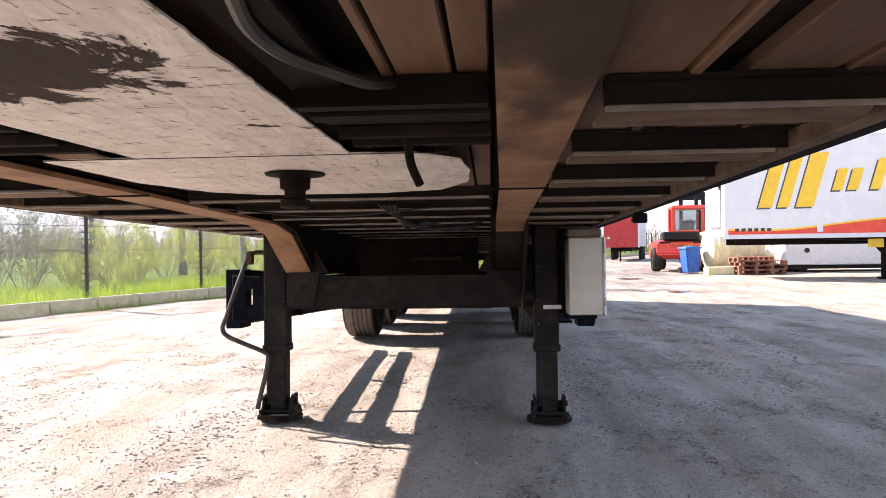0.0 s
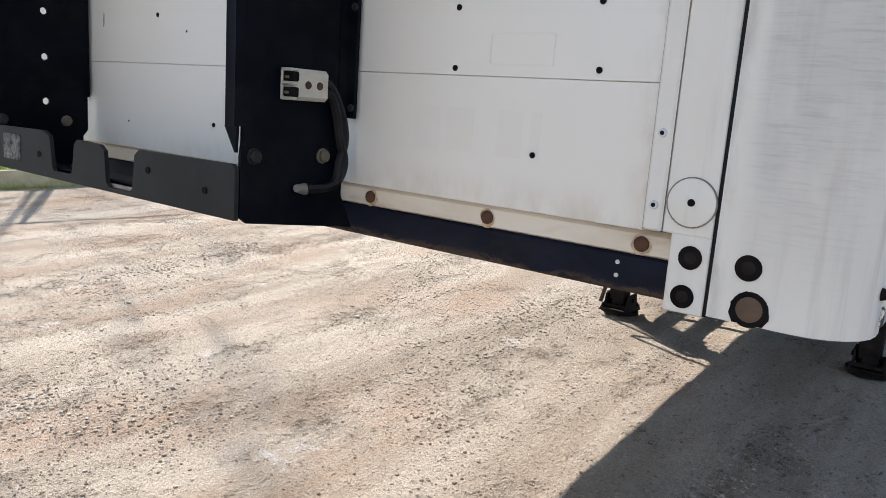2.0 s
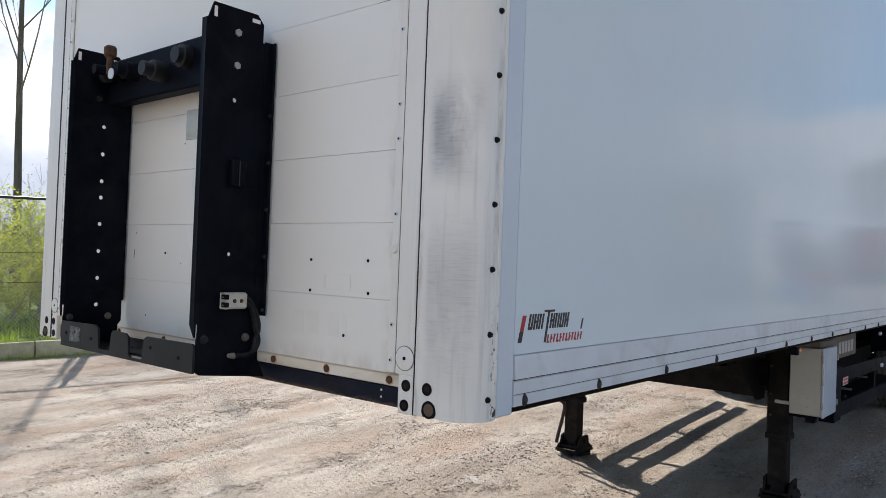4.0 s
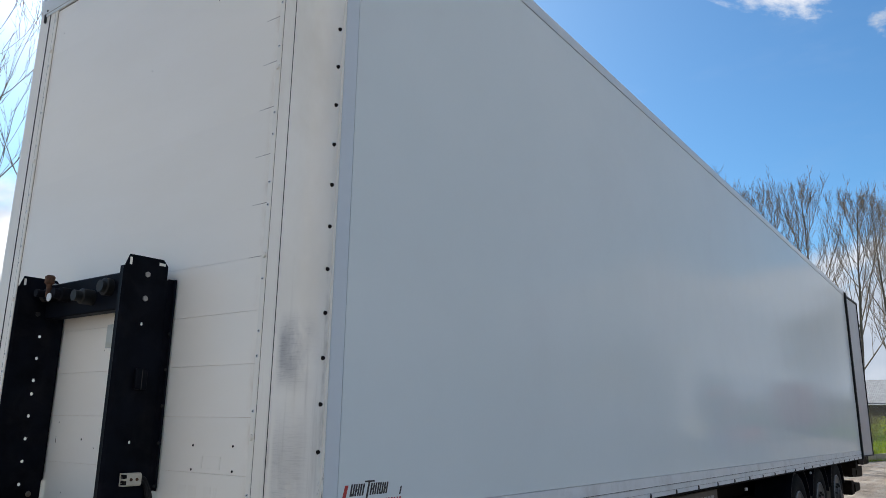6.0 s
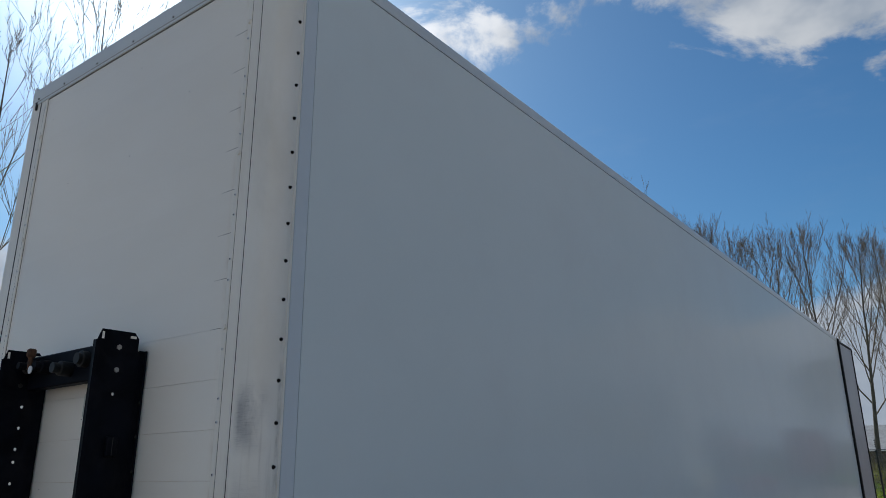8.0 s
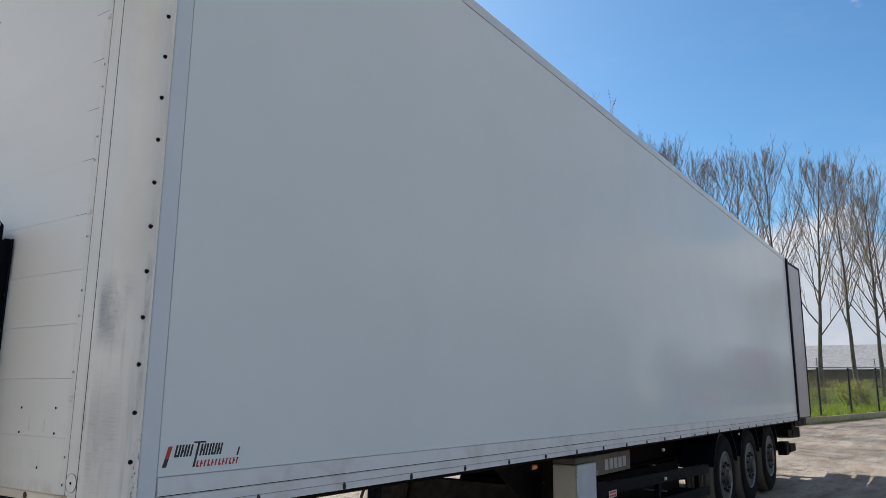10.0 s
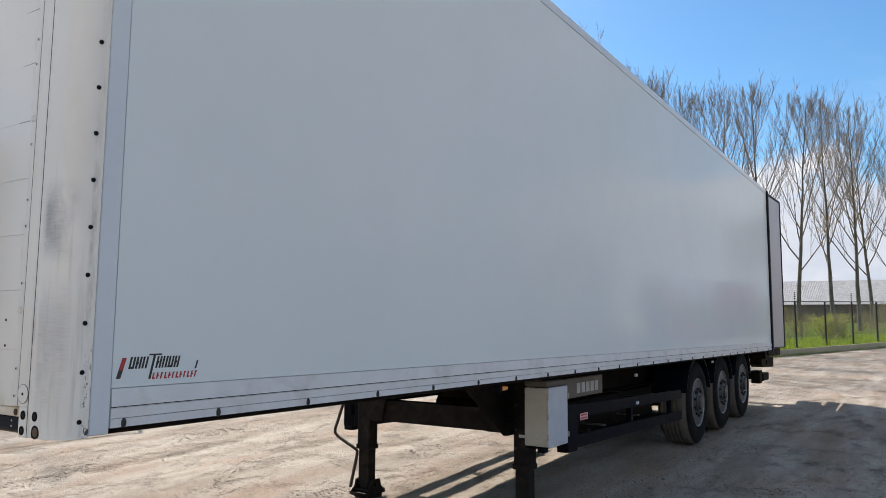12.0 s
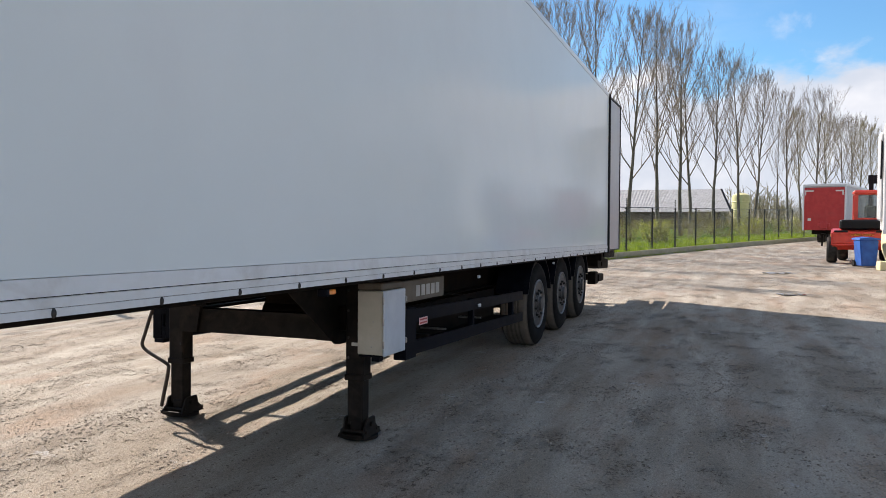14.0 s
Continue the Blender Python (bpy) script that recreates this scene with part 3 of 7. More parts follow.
M_SHADE = surf("dark_letter_shade", (0.035, 0.045, 0.045), (0.05, 0.06, 0.06), 6, (0.3, 0.4))
M_BLUE = surf("blue_plastic_bin", (0.015, 0.09, 0.36), (0.025, 0.13, 0.46), 5, (0.4, 0.55), dirt=(0.10, 0.14, 0.22), dirt_amount=0.4)
M_PALLET = surf("red_brown_pallet_wood", (0.19, 0.075, 0.045), (0.30, 0.14, 0.085), 6, (0.7, 0.9), dirt=(0.10, 0.06, 0.045), dirt_amount=0.5,
                stretch=(0.4, 3, 3), per_piece=0.25)
M_REDBRIGHT = surf("bright_red_band", (0.68, 0.045, 0.02), (0.76, 0.07, 0.03), 5, (0.3, 0.4))
M_GLASS = glassy("cab_glass", (0.30, 0.34, 0.34))
M_PUDDLE = surf("wet_mud", (0.10, 0.085, 0.068), (0.15, 0.125, 0.10), 9, (0.02, 0.06), spec=0.5)
M_PEEL = surf("peeled_paper", (0.02, 0.021, 0.021), (0.34, 0.35, 0.31), 34, (0.7, 0.9), dirt=(0.016, 0.017, 0.018), dirt_amount=1.0, dirt_scale=34, spec=0.2)
M_OLIVE = leafy("dull_olive_scrub", (0.13, 0.125, 0.035), (0.30, 0.27, 0.075), 0.4)
M_STONE = surf("loose_stones", (0.14, 0.115, 0.09), (0.50, 0.45, 0.39), 12, (0.8, 0.95))
_t = Tree(M_STONE.node_tree)
_t.put(M_STONE.node_tree.nodes["Principled BSDF"].inputs["Base Color"],
       _t.mix(_t.node("ShaderNodeNewGeometry").outputs["Random Per Island"], (0.17, 0.133, 0.098), (0.42, 0.365, 0.30)))


# ---------------------------------------------------------------- mesh helpers
def box(bm, x0, x1, y0, y1, z0, z1, bevel=0.0, m=None):
    """An axis-aligned box, edges rounded by bevel, then moved by m."""
    c = Matrix.Translation(((x0 + x1) / 2, (y0 + y1) / 2, (z0 + z1) / 2)) @ Matrix.Diagonal((abs(x1 - x0), abs(y1 - y0), abs(z1 - z0), 1))
    made = bmesh.ops.create_cube(bm, size=1, matrix=(m @ c) if m else c)["verts"]
    if bevel:
        edges = list({e for v in made for e in v.link_edges})
        bmesh.ops.bevel(bm, geom=edges, offset=bevel, segments=1, profile=0.7, affect="EDGES")
    return bm


def rod(bm, a, b, r, r2=None, seg=12, caps=True):
    """A round bar from a to b, tapering from r to r2."""
    a, b = Vector(a), Vector(b)
    m = Matrix.Translation((a + b) / 2) @ (b - a).to_track_quat("Z", "Y").to_matrix().to_4x4()
    bmesh.ops.create_cone(bm, cap_ends=caps, segments=seg, radius1=r, radius2=r if r2 is None else r2, depth=(b - a).length, matrix=m)
    return bm


def sweep(bm, pts, r, seg=8):
    """A bent pipe through pts."""
    pts = [Vector(p) for p in pts]
    rings, side = [], None
    for i, p in enumerate(pts):
        d = (pts[min(i + 1, len(pts) - 1)] - pts[max(i - 1, 0)]).normalized()
        side = d.orthogonal() if side is None else side - d * side.dot(d)
        side.normalize()
        up = d.cross(side)
        rings.append([bm.verts.new(p + side * (r * math.cos(k * math.tau / seg)) + up * (r * math.sin(k * math.tau / seg))) for k in range(seg)])
    for u, v in zip(rings, rings[1:]):
        for k in range(seg):
            bm.faces.new((u[k], u[(k + 1) % seg], v[(k + 1) % seg], v[k]))
    bm.faces.new(rings[0][::-1]), bm.faces.new(rings[-1])
    return bm


def smooth_path(pts, n=6):
    """Catmull-Rom through pts."""
    p = [Vector(q) for q in pts]
    p = [p[0] * 2 - p[1]] + p + [p[-1] * 2 - p[-2]]
    out = []
    for i in range(1, len(p) - 2):
        for k in range(n):
            t = k / n
            a, b, c, d = p[i - 1:i + 3]
            out.append(0.5 * (2 * b + (c - a) * t + (2 * a - 5 * b + 4 * c - d) * t * t + (3 * b - a - 3 * c + d) * t ** 3))
    return out + [p[-2]]


def prism(bm, outline, w0, w1, axis="x"):
    """A flat outline (u, v) pushed from w0 to w1 along an axis: x -> (y, z), y -> (x, z), z -> (x, y)."""
    def at(u, v, w):
        return {"x": (w, u, v), "y": (u, w, v), "z": (u, v, w)}[axis]
    a = [bm.verts.new(at(u, v, w0)) for u, v in outline]
    b = [bm.verts.new(at(u, v, w1)) for u, v in outline]
    n = len(a)
    bm.faces.new(a), bm.faces.new(b[::-1])
    for i in range(n):
        bm.faces.new((a[i], b[i], b[(i + 1) % n], a[(i + 1) % n]))
    bmesh.ops.recalc_face_normals(bm, faces=bm.faces)
    return bm


def spun(bm, profile, m, seg=32):
    """A profile of (radius, height) turned round the z axis, then moved by m."""
    rings = []
    for r, h in profile:
        rings.append([bm.verts.new(m @ Vector((r * math.cos(k * math.tau / seg), r * math.sin(k * math.tau / seg), h))) for k in range(seg)])
    for u, v in zip(rings, rings[1:]):
        for k in range(seg):
            bm.faces.new((u[k], u[(k + 1) % seg], v[(k + 1) % seg], v[k]))
    if profile[0][0] > 0.001:
        bm.faces.new(rings[0][::-1])
    if profile[-1][0] > 0.001:
        bm.faces.new(rings[-1])
    bmesh.ops.remove_doubles(bm, verts=bm.verts, dist=0.0004)
    bmesh.ops.recalc_face_normals(bm, faces=bm.faces)
    return bm


def holed_plate(bm, u0, u1, v0, v1, holes, w0, w1):
    """An upright plate in the plane (y, z), thickness w0..w1 along x, with round holes (u, v, r) going through."""
    holes = sorted(holes, key=lambda h: h[1])
    cuts, v = [], v0
    for u, c, r in holes:
        if c - r * 1.6 > v + 1e-4:
            cuts.append((v, c - r * 1.6, None))
        cuts.append((c - r * 1.6, c + r * 1.6, (u, c, r)))
        v = c + r * 1.6
    cuts.append((v, v1, None))
    faces = []
    for a, b, h in cuts:
        if h is None:
            faces.append([(u0, a), (u1, a), (u1, b), (u0, b)])
            continue
        u, c, r = h
        ring = [(u + r * math.cos(radians(22.5 + 45 * k)), c + r * math.sin(radians(22.5 + 45 * k))) for k in range(8)]
        rim = [(u1, c + (b - c) * 0.4), (u + r, b), (u - r, b), (u0, c + (b - c) * 0.4), (u0, c - (c - a) * 0.4), (u - r, a), (u + r, a), (u1, c - (c - a) * 0.4)]
        for k in range(8):
            faces.append([ring[k], rim[k], rim[(k + 1) % 8], ring[(k + 1) % 8]])
        faces += [[rim[0], (u1, b), rim[1]], [rim[2], (u0, b), rim[3]], [rim[4], (u0, a), rim[5]], [rim[6], (u1, a), rim[7]]]
    vs = {}
    made = []
    for f in faces:
        loop = []
        for p in f:
            key = (round(p[0], 5), round(p[1], 5))
            if key not in vs:
                vs[key] = bm.verts.new((w0, *key))
            loop.append(vs[key])
        made.append(bm.faces.new(loop))
    bmesh.ops.recalc_face_normals(bm, faces=made)
    ext = bmesh.ops.extrude_face_region(bm, geom=made)
    bmesh.ops.translate(bm, vec=(w1 - w0, 0, 0), verts=[g for g in ext["geom"] if isinstance(g, bmesh.types.BMVert)])
    bmesh.ops.recalc_face_normals(bm, faces=bm.faces)
    return bm


def mesh_of(name, bm, material, shade=30):
    me = bpy.data.meshes.new(name)
    bm.to_mesh(me)
    bm.free()
    me.materials.append(material)
    if shade:
        me.shade_smooth()
        me.set_sharp_from_angle(angle=radians(shade))
    return me


def part(name, bm, material, parent, label="", shade=30):
    """One mesh object under a thing or a part."""
    ob = new(name, mesh_of(name, bm, material, shade))
    ob.parent = parent
    if label:
        tagged(ob, label)
    return ob


def piece(name, me, parent, at):
    """A further object on a shared mesh."""
    ob = new(name, me)
    ob.parent = parent
    ob.matrix_basis = at if isinstance(at, Matrix) else Matrix.Translation(at)
    return ob


def thing(name, label, category, m=None, group="", kind=""):
    ob = new(name)
    ob.empty_display_size = 0.2
    if m is not None:
        ob.matrix_basis = m
    return tagged(ob, label, category, group, kind)


def solid(name, bm, material, label, category, m=None, group="", kind="", shade=30):
    """A thing that is one mesh."""
    ob = new(name, mesh_of(name, bm, material, shade))
    if m is not None:
        ob.matrix_basis = m
    return tagged(ob, label, category, group, kind)


def B():
    return bmesh.new()


# ---------------------------------------------------------------- ground
KERB_LINE = [(-12.2, -12), (-10.2, -1), (-9.4, 3), (-7.4, 11.0), (-5.5, 16.4), (-0.5, 29), (3.3, 40), (7.2, 50), (11.3, 60.5), (18, 77), (28, 100)]


def along_kerb(y):
    """x of the kerb's front face at y, and its direction."""
    for (xa, ya), (xb, yb) in zip(KERB_LINE, KERB_LINE[1:]):
        if y <= yb or (xb, yb) == KERB_LINE[-1]:
            s = (xb - xa) / (yb - ya)
            return xa + s * (y - ya), Vector((s, 1, 0)).normalized()


def spread(lo, hi, step, far, grow=1.22):
    """Grid lines: even between lo and hi, then wider and wider out to far."""
    mid = list(np.arange(lo, hi + 1e-6, step))
    up, w, v = [], step, hi
    while v < far:
        w *= grow
        v += w
        up.append(v)
    down, w, v = [], step, lo
    while v > -far:
        w *= grow
        v -= w
        down.append(v)
    return np.array(down[::-1] + mid + up)


def relief(x, y):
    """Height of the yard's packed surface: shallow ruts and lumps of a centimetre or so."""
    if abs(x) > 40 or abs(y) > 60:
        return -0.02
    p = Vector((x, y, 0))
    h = 0.010 * noise.noise(p * 1.3) + 0.006 * noise.noise(p * 4.1) + 0.004 * noise.noise(p * 9.0)
    h += 0.012 * noise.noise(Vector((x * 0.9, y * 0.12, 3.0)))
    return h - 0.012


def build_ground():
    xs, ys = spread(-6, 7, 0.09, 2600), spread(-2.5, 11, 0.10, 2600)
    nx, ny = len(xs), len(ys)
    verts = [(x, y, relief(x, y)) for y in ys for x in xs]
    faces = [(j * nx + i, j * nx + i + 1, (j + 1) * nx + i + 1, (j + 1) * nx + i) for j in range(ny - 1) for i in range(nx - 1)]
    me = bpy.data.meshes.new("ground")
    me.from_pydata(verts, [], faces)
    me.materials.append(M_YARD)
    me.shade_smooth()
    tagged(new("ground", me), "sandy packed gravel yard with ruts and pale dust", "ground", kind="structure")


build_ground()


def build_stones():
    """Loose grit and pebbles lying on the yard."""
    rnd = random.Random(5)
    base = []
    for k in range(6):
        bm = B()
        bmesh.ops.create_icosphere(bm, subdivisions=1, radius=1.0)
        for v in bm.verts:
            v.co *= 0.75 + 0.5 * rnd.random()
            v.co.z *= 0.55
        base.append(([tuple(v.co) for v in bm.verts], [tuple(v.index for v in f.verts) for f in bm.faces]))
        bm.free()
    chip = []
    for k in range(5):
        tip = [Vector(c) * rnd.uniform(0.7, 1.25) for c in ((1, 0, 0), (0, 1, 0), (-1, 0, 0), (0, -1, 0), (0.2, 0.1, 0.75), (0, 0, -0.6))]
        chip.append(([tuple(c) for c in tip], [(0, 1, 4), (1, 2, 4), (2, 3, 4), (3, 0, 4), (1, 0, 5), (2, 1, 5), (3, 2, 5), (0, 3, 5)]))
    verts, faces = [], []
    for i in range(210000):
        x, y = rnd.uniform(-5.5, 6), rnd.uniform(-1.5, 9)
        bed = noise.noise(Vector((x * 1.3, y * 0.7, 1.0))) * 1.6 + noise.noise(Vector((x * 4.0, y * 2.6, 4.0)))
        if bed + rnd.uniform(-1.1, 0.55) < 0.0:
            continue
        s = (0.0024 + 0.0070 * rnd.random() ** 4) * (1.0 + 0.35 * max(0.0, bed))
        if rnd.random() < 0.004:
            s *= 2
        v, f = base[i % 6] if s > 0.0075 else chip[i % 5]
        q = Euler((0, 0, rnd.uniform(0, 6.28))).to_matrix()
        z, n = relief(x, y), len(verts)
        verts += [tuple(q @ Vector(c) * s + Vector((x, y, z + s * 0.25))) for c in v]
        faces += [tuple(a + n for a in t) for t in f]
    me = bpy.data.meshes.new("gravel")
    me.from_pydata(verts, [], faces)
    me.materials.append(M_STONE)
    tagged(new("gravel", me), "loose grey-brown pebbles scattered on the yard", "gravel", kind="stuff")


build_stones()


# ---------------------------------------------------------------- the parked box trailer
trailer = thing("semi_trailer", "long white box semi-trailer on three axles, parked on its legs", "trailer", TRAILER)
SX, LEN, TOP = 1.30, 13.6, 4.238


def corner_outline(r=0.085, n=6, x1=SX, y1=0.108, x0=1.116):
    pts = [(x0, 0.0)]
    for k in range(n + 1):
        a = radians(-90 + 90 * k / n)
        pts.append((x1 - r + r * math.cos(a), r + r * math.sin(a)))
    return pts + [(x1, y1), (x1 - 0.03, y1), (x1 - 0.03, 0.12), (x0, 0.12)]


def build_body():
    # main skins
    bm = B()
    box(bm, SX - 0.06, SX, 0.188, LEN - 0.03, 1.3633, 4.153)
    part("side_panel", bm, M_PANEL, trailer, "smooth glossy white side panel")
    bm = B()
    box(bm, -SX, -SX + 0.06, 0.188, LEN - 0.03, 1.30, 4.155)
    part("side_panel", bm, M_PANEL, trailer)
    bm = B()
    box(bm, SX - 0.05, SX + 0.002, 0.111, 0.186, 1.205, 4.155, 0.003)
    part("edge_strip", bm, M_STRIP, trailer, "narrow bluish-white strip beside the corner post")
    bm = B()
    box(bm, -SX, -SX + 0.05, 0.111, 0.186, 1.205, 4.155, 0.003)
    part("edge_strip", bm, M_STRIP, trailer)
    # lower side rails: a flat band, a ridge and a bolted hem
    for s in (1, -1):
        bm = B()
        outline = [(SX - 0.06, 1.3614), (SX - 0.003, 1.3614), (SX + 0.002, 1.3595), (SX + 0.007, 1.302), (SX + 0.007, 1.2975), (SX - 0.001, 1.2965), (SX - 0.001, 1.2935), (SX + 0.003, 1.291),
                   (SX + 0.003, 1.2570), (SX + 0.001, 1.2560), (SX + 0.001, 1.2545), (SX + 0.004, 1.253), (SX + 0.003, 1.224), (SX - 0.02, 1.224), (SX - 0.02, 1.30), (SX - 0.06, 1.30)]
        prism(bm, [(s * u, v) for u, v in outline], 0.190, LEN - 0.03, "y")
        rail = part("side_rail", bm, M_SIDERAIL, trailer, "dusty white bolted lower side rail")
        # dark strips in the recesses paint the shade under the band's overhang
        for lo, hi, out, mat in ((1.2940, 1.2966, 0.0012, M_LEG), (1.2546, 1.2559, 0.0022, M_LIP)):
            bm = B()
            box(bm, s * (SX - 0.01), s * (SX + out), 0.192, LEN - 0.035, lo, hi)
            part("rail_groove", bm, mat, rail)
        bm = B()
        prism(bm, [(s * u, v) for u, v in [(SX - 0.060, 1.222), (SX - 0.010, 1.222), (SX - 0.014, 1.208), (SX - 0.024, 1.202), (SX - 0.060, 1.202)]], 0.188, LEN, "y")
        part("lower_edge", bm, M_CHASSIS, trailer, "black lower edge under the side rail")
    bm = B()
    spun(bm, [(0.0125, 0.0), (0.012, 0.003), (0.0095, 0.004), (0.009, 0.008), (0.006, 0.011), (0.0, 0.012)], Matrix.Diagonal((0.8, 0.85, 1.5, 1)) @ pose(0, 0, 0, 0, 90, 0), 12)
    me = mesh_of("rail_bolt", bm, M_BOLT)
    y = 0.241
    for i in range(26):
        piece("rail_bolt", me, trailer, pose(SX + 0.003, y, 1.238))
        y += 0.424 if i == 0 else 0.5215
    # corner posts
    for s in (1, -1):
        bm = B()
        prism(bm, [(s * u, v) for u, v in corner_outline()], 1.200, 4.145, "z")
        part("corner_post", bm, M_POST, trailer, "white rounded corner post with dark rub marks", 40)
        bm = B()
        box(bm, s * 1.0435, s * 1.111, 0.0, 0.05, 1.30, 4.14, 0.002)
        box(bm, s * 1.057, s * 1.111, 0.0, 0.05, 1.196, 1.301, 0.002)
        part("front_stile", bm, M_POST, trailer)
        bm = B()
        box(bm, s * (1.1110 if s > 0 else 1.1030), s * 1.1160, 0.0004 if s > 0 else -0.0006, 0.05, 1.198, 4.14)
        part("seam_seal", bm, M_SEAL, trailer)
        bm = B()
        box(bm, s * 1.0165, s * 1.043, -0.004, 0.05, 1.30, 4.10, 0.003)
        part("cover_strip", bm, M_POST, trailer)
        bm = B()
        box(bm, s * 1.0148, s * 1.0164, 0.0022, 0.05, 1.30, 4.095)
        box(bm, s * 1.0430, s * 1.0436, -0.0004, 0.05, 1.30, 4.095)
        part("strip_seal", bm, M_LIP, trailer)
        bm = B()
        box(bm, s * (SX - 0.04), s * (SX + 0.004), 0.096, 0.1085, 1.21, 4.14, 0.002)
        part("edge_bead", bm, M_POST, trailer)
        bm = B()
        box(bm, s * (SX - 0.04), s * (SX + 0.0010), 0.1086, 0.1100, 1.215, 4.14)
        part("bead_seal", bm, M_LIP, trailer)
        # lamp sockets at the foot of the post
        for x, z, r in ((1.086, 1.272, 0.017), (1.082, 1.219, 0.017), (1.160, 1.272, 0.018), (1.168, 1.220, 0.025)):
            bm = B()
            spun(bm, [(r * 0.93, 0.0), (r * 0.93, 0.0012), (r * 0.8, 0.0014), (r * 0.6, 0.0008), (0.0, 0.0006)], pose(s * x, 0.0, z, 90), 20)
            sock = part("lamp_socket", bm, M_HOLE, trailer, "black empty lamp socket")
            q = 0.70 if r > 0.02 else 0.5
            bm = B()
            spun(bm, [(r * q, 0.0006), (r * (q - 0.06), 0.0012), (0, 0.0014)], pose(s * x, 0.0, z, 90), 16)
            part("socket_core", bm, M_SOLE if r > 0.02 else M_LEG, sock)
        # the lowest socket has broken out of the post's foot
        bm = B()
        hole = [(s * 1.168 + 0.0265 * (1 + 0.55 * noise.noise(Vector((math.cos(a) * 1.3, math.sin(a) * 1.3, 2 + s)))) * math.cos(a),
                 max(1.2005, 1.2165 + 0.0235 * (1 + 0.5 * noise.noise(Vector((math.cos(a) * 1.6, math.sin(a) * 1.6, 5)))) * math.sin(a))) for a in [k * math.tau / 26 for k in range(26)]]
        prism(bm, hole, -0.0008, 0.001, "y")
        part("broken_edge", bm, M_HOLE, trailer, "dark broken-out hole at the post's foot")
        bm = B()
        spun(bm, [(0.0315, 0.0), (0.0315, 0.0025), (0.030, 0.003), (0.0, 0.003)], pose(s * 1.079, 0.0, 1.344, 90), 32)
        disc = part("round_cover", bm, M_POST, trailer, "round white cover disc with a centre hole")
        bm = B()
        spun(bm, [(0.0335, 0.0), (0.0335, 0.0022), (0.0318, 0.0024), (0.0318, 0.0)], pose(s * 1.079, 0.0, 1.344, 90), 32)
        part("cover_rim", bm, M_LIP, disc)
        bm = B()
        rod(bm, (s * 1.079, -0.0045, 1.344), (s * 1.079, 0.0, 1.344), 0.005)
        part("centre_hole", bm, M_HOLE, disc)
    bm = B()
    rod(bm, (0, 0, 0), (0.007, 0, 0), 0.0085, 0.006, 10)
    me = mesh_of("post_screw", bm, M_HOLE)
    for k in range(18):
        piece("post_screw", me, trailer, pose(SX - 0.001, 0.076, 1.256 + 0.1668 * k, 0, 0, -4))
    # front wall boards
    seams = [1.297, 1.494, 1.707, 1.908, 2.114, 2.330, 2.549, 2.757, 2.965, 3.172, 3.380, 3.588, 3.796, 4.004, 4.143]
    for a, b in zip(seams, seams[1:]):
        bm = B()
        gap = 0.0005 if a < 2.2 else 0.0001
        box(bm, -1.016, 1.016, 0.004, 0.05, a + gap, b - gap, 0.0008 if a < 2.2 else 0.0)
        part("front_board", bm, M_FRONT, trailer)
        if a > 2.2:
            # the joint gapes towards the cover strip
            bm = B()
            prism(bm, [(1.016, a - 0.0014), (1.016, a + 0.0014), (0.92, a + 0.0003), (0.92, a - 0.0003)], 0.0034, 0.006, "y")
            part("open_joint", bm, M_LIP, trailer)
    bm = B()
    box(bm, -1.01, 1.01, 0.0085, 0.045, 1.30, 4.1)
    part("front_core", bm, M_RAIL, trailer)
    bm = B()
    rod(bm, (0, 0.004, 0), (0, -0.004, 0), 0.0075, 0.0055, 10)
    screw = mesh_of("cover_screw", bm, M_DOORBOX)
    bm = B()
    rod(bm, (0, -0.003, 0), (0, -0.0045, 0), 0.0034, 0.0030, 8)
    slot = mesh_of("screw_socket", bm, M_HOLE)
    bm = B()
    rod(bm, (0, 0.002, 0), (0, -0.008, 0), 0.014, 0.011, 12)
    button = mesh_of("cover_button", bm, M_FRONT)
    z = 1.335
    k = 0
    while z < 4.08:
        for s in (1, -1):
            head = piece("cover_button" if k % 5 == 2 else "cover_screw", button if k % 5 == 2 else screw, trailer, (s * 1.030, -0.003, z))
            if k % 5 != 2:
                piece("screw_socket", slot, head, (0, 0, 0))
        z += 0.205 if k % 2 else 0.095
        k += 1
    bm = B()
    rod(bm, (0, 0.006, 0), (0, 0.0025, 0), 0.0048, 0.0048, 10)
    dot = mesh_of("drilled_hole", bm, M_HOLE)
    for x, z in ((0.921, 1.600), (0.677, 1.597), (0.926, 1.508), (0.677, 1.505), (0.832, 1.382), (0.05, 1.372), (-0.16, 1.60)):
        piece("drilled_hole", dot, trailer, (x, 0, z))
    # specks and a short scratch in the boards' paint
    bm = B()
    prism(bm, [(-0.0026, -0.0018), (0.0006, -0.0030), (0.0030, 0.0004), (0.0008, 0.0032), (-0.0022, 0.0016)], 0.0034, 0.006, "y")
    speck = mesh_of("paint_speck", bm, M_GREY, 0)
    for x, z in [(-0.284, 1.359), (-0.38, 1.675), (-0.05, 1.564), (-0.056, 2.004), (0.078, 3.927), (0.573, 3.608), (-0.908, 3.915), (0.074, 3.389), (-0.575, 3.391)]:
        piece("paint_speck", speck, trailer, (x, 0, z))
    bm = B()
    prism(bm, [(-0.0015, 0.0), (0.0015, 0.004), (0.0022, 0.026), (0.0002, 0.034), (-0.0010, 0.020)], 0.0035, 0.006, "y")
    part("paint_scratch", bm, M_GREY, trailer).matrix_basis = pose(-0.392, 0, 1.576)
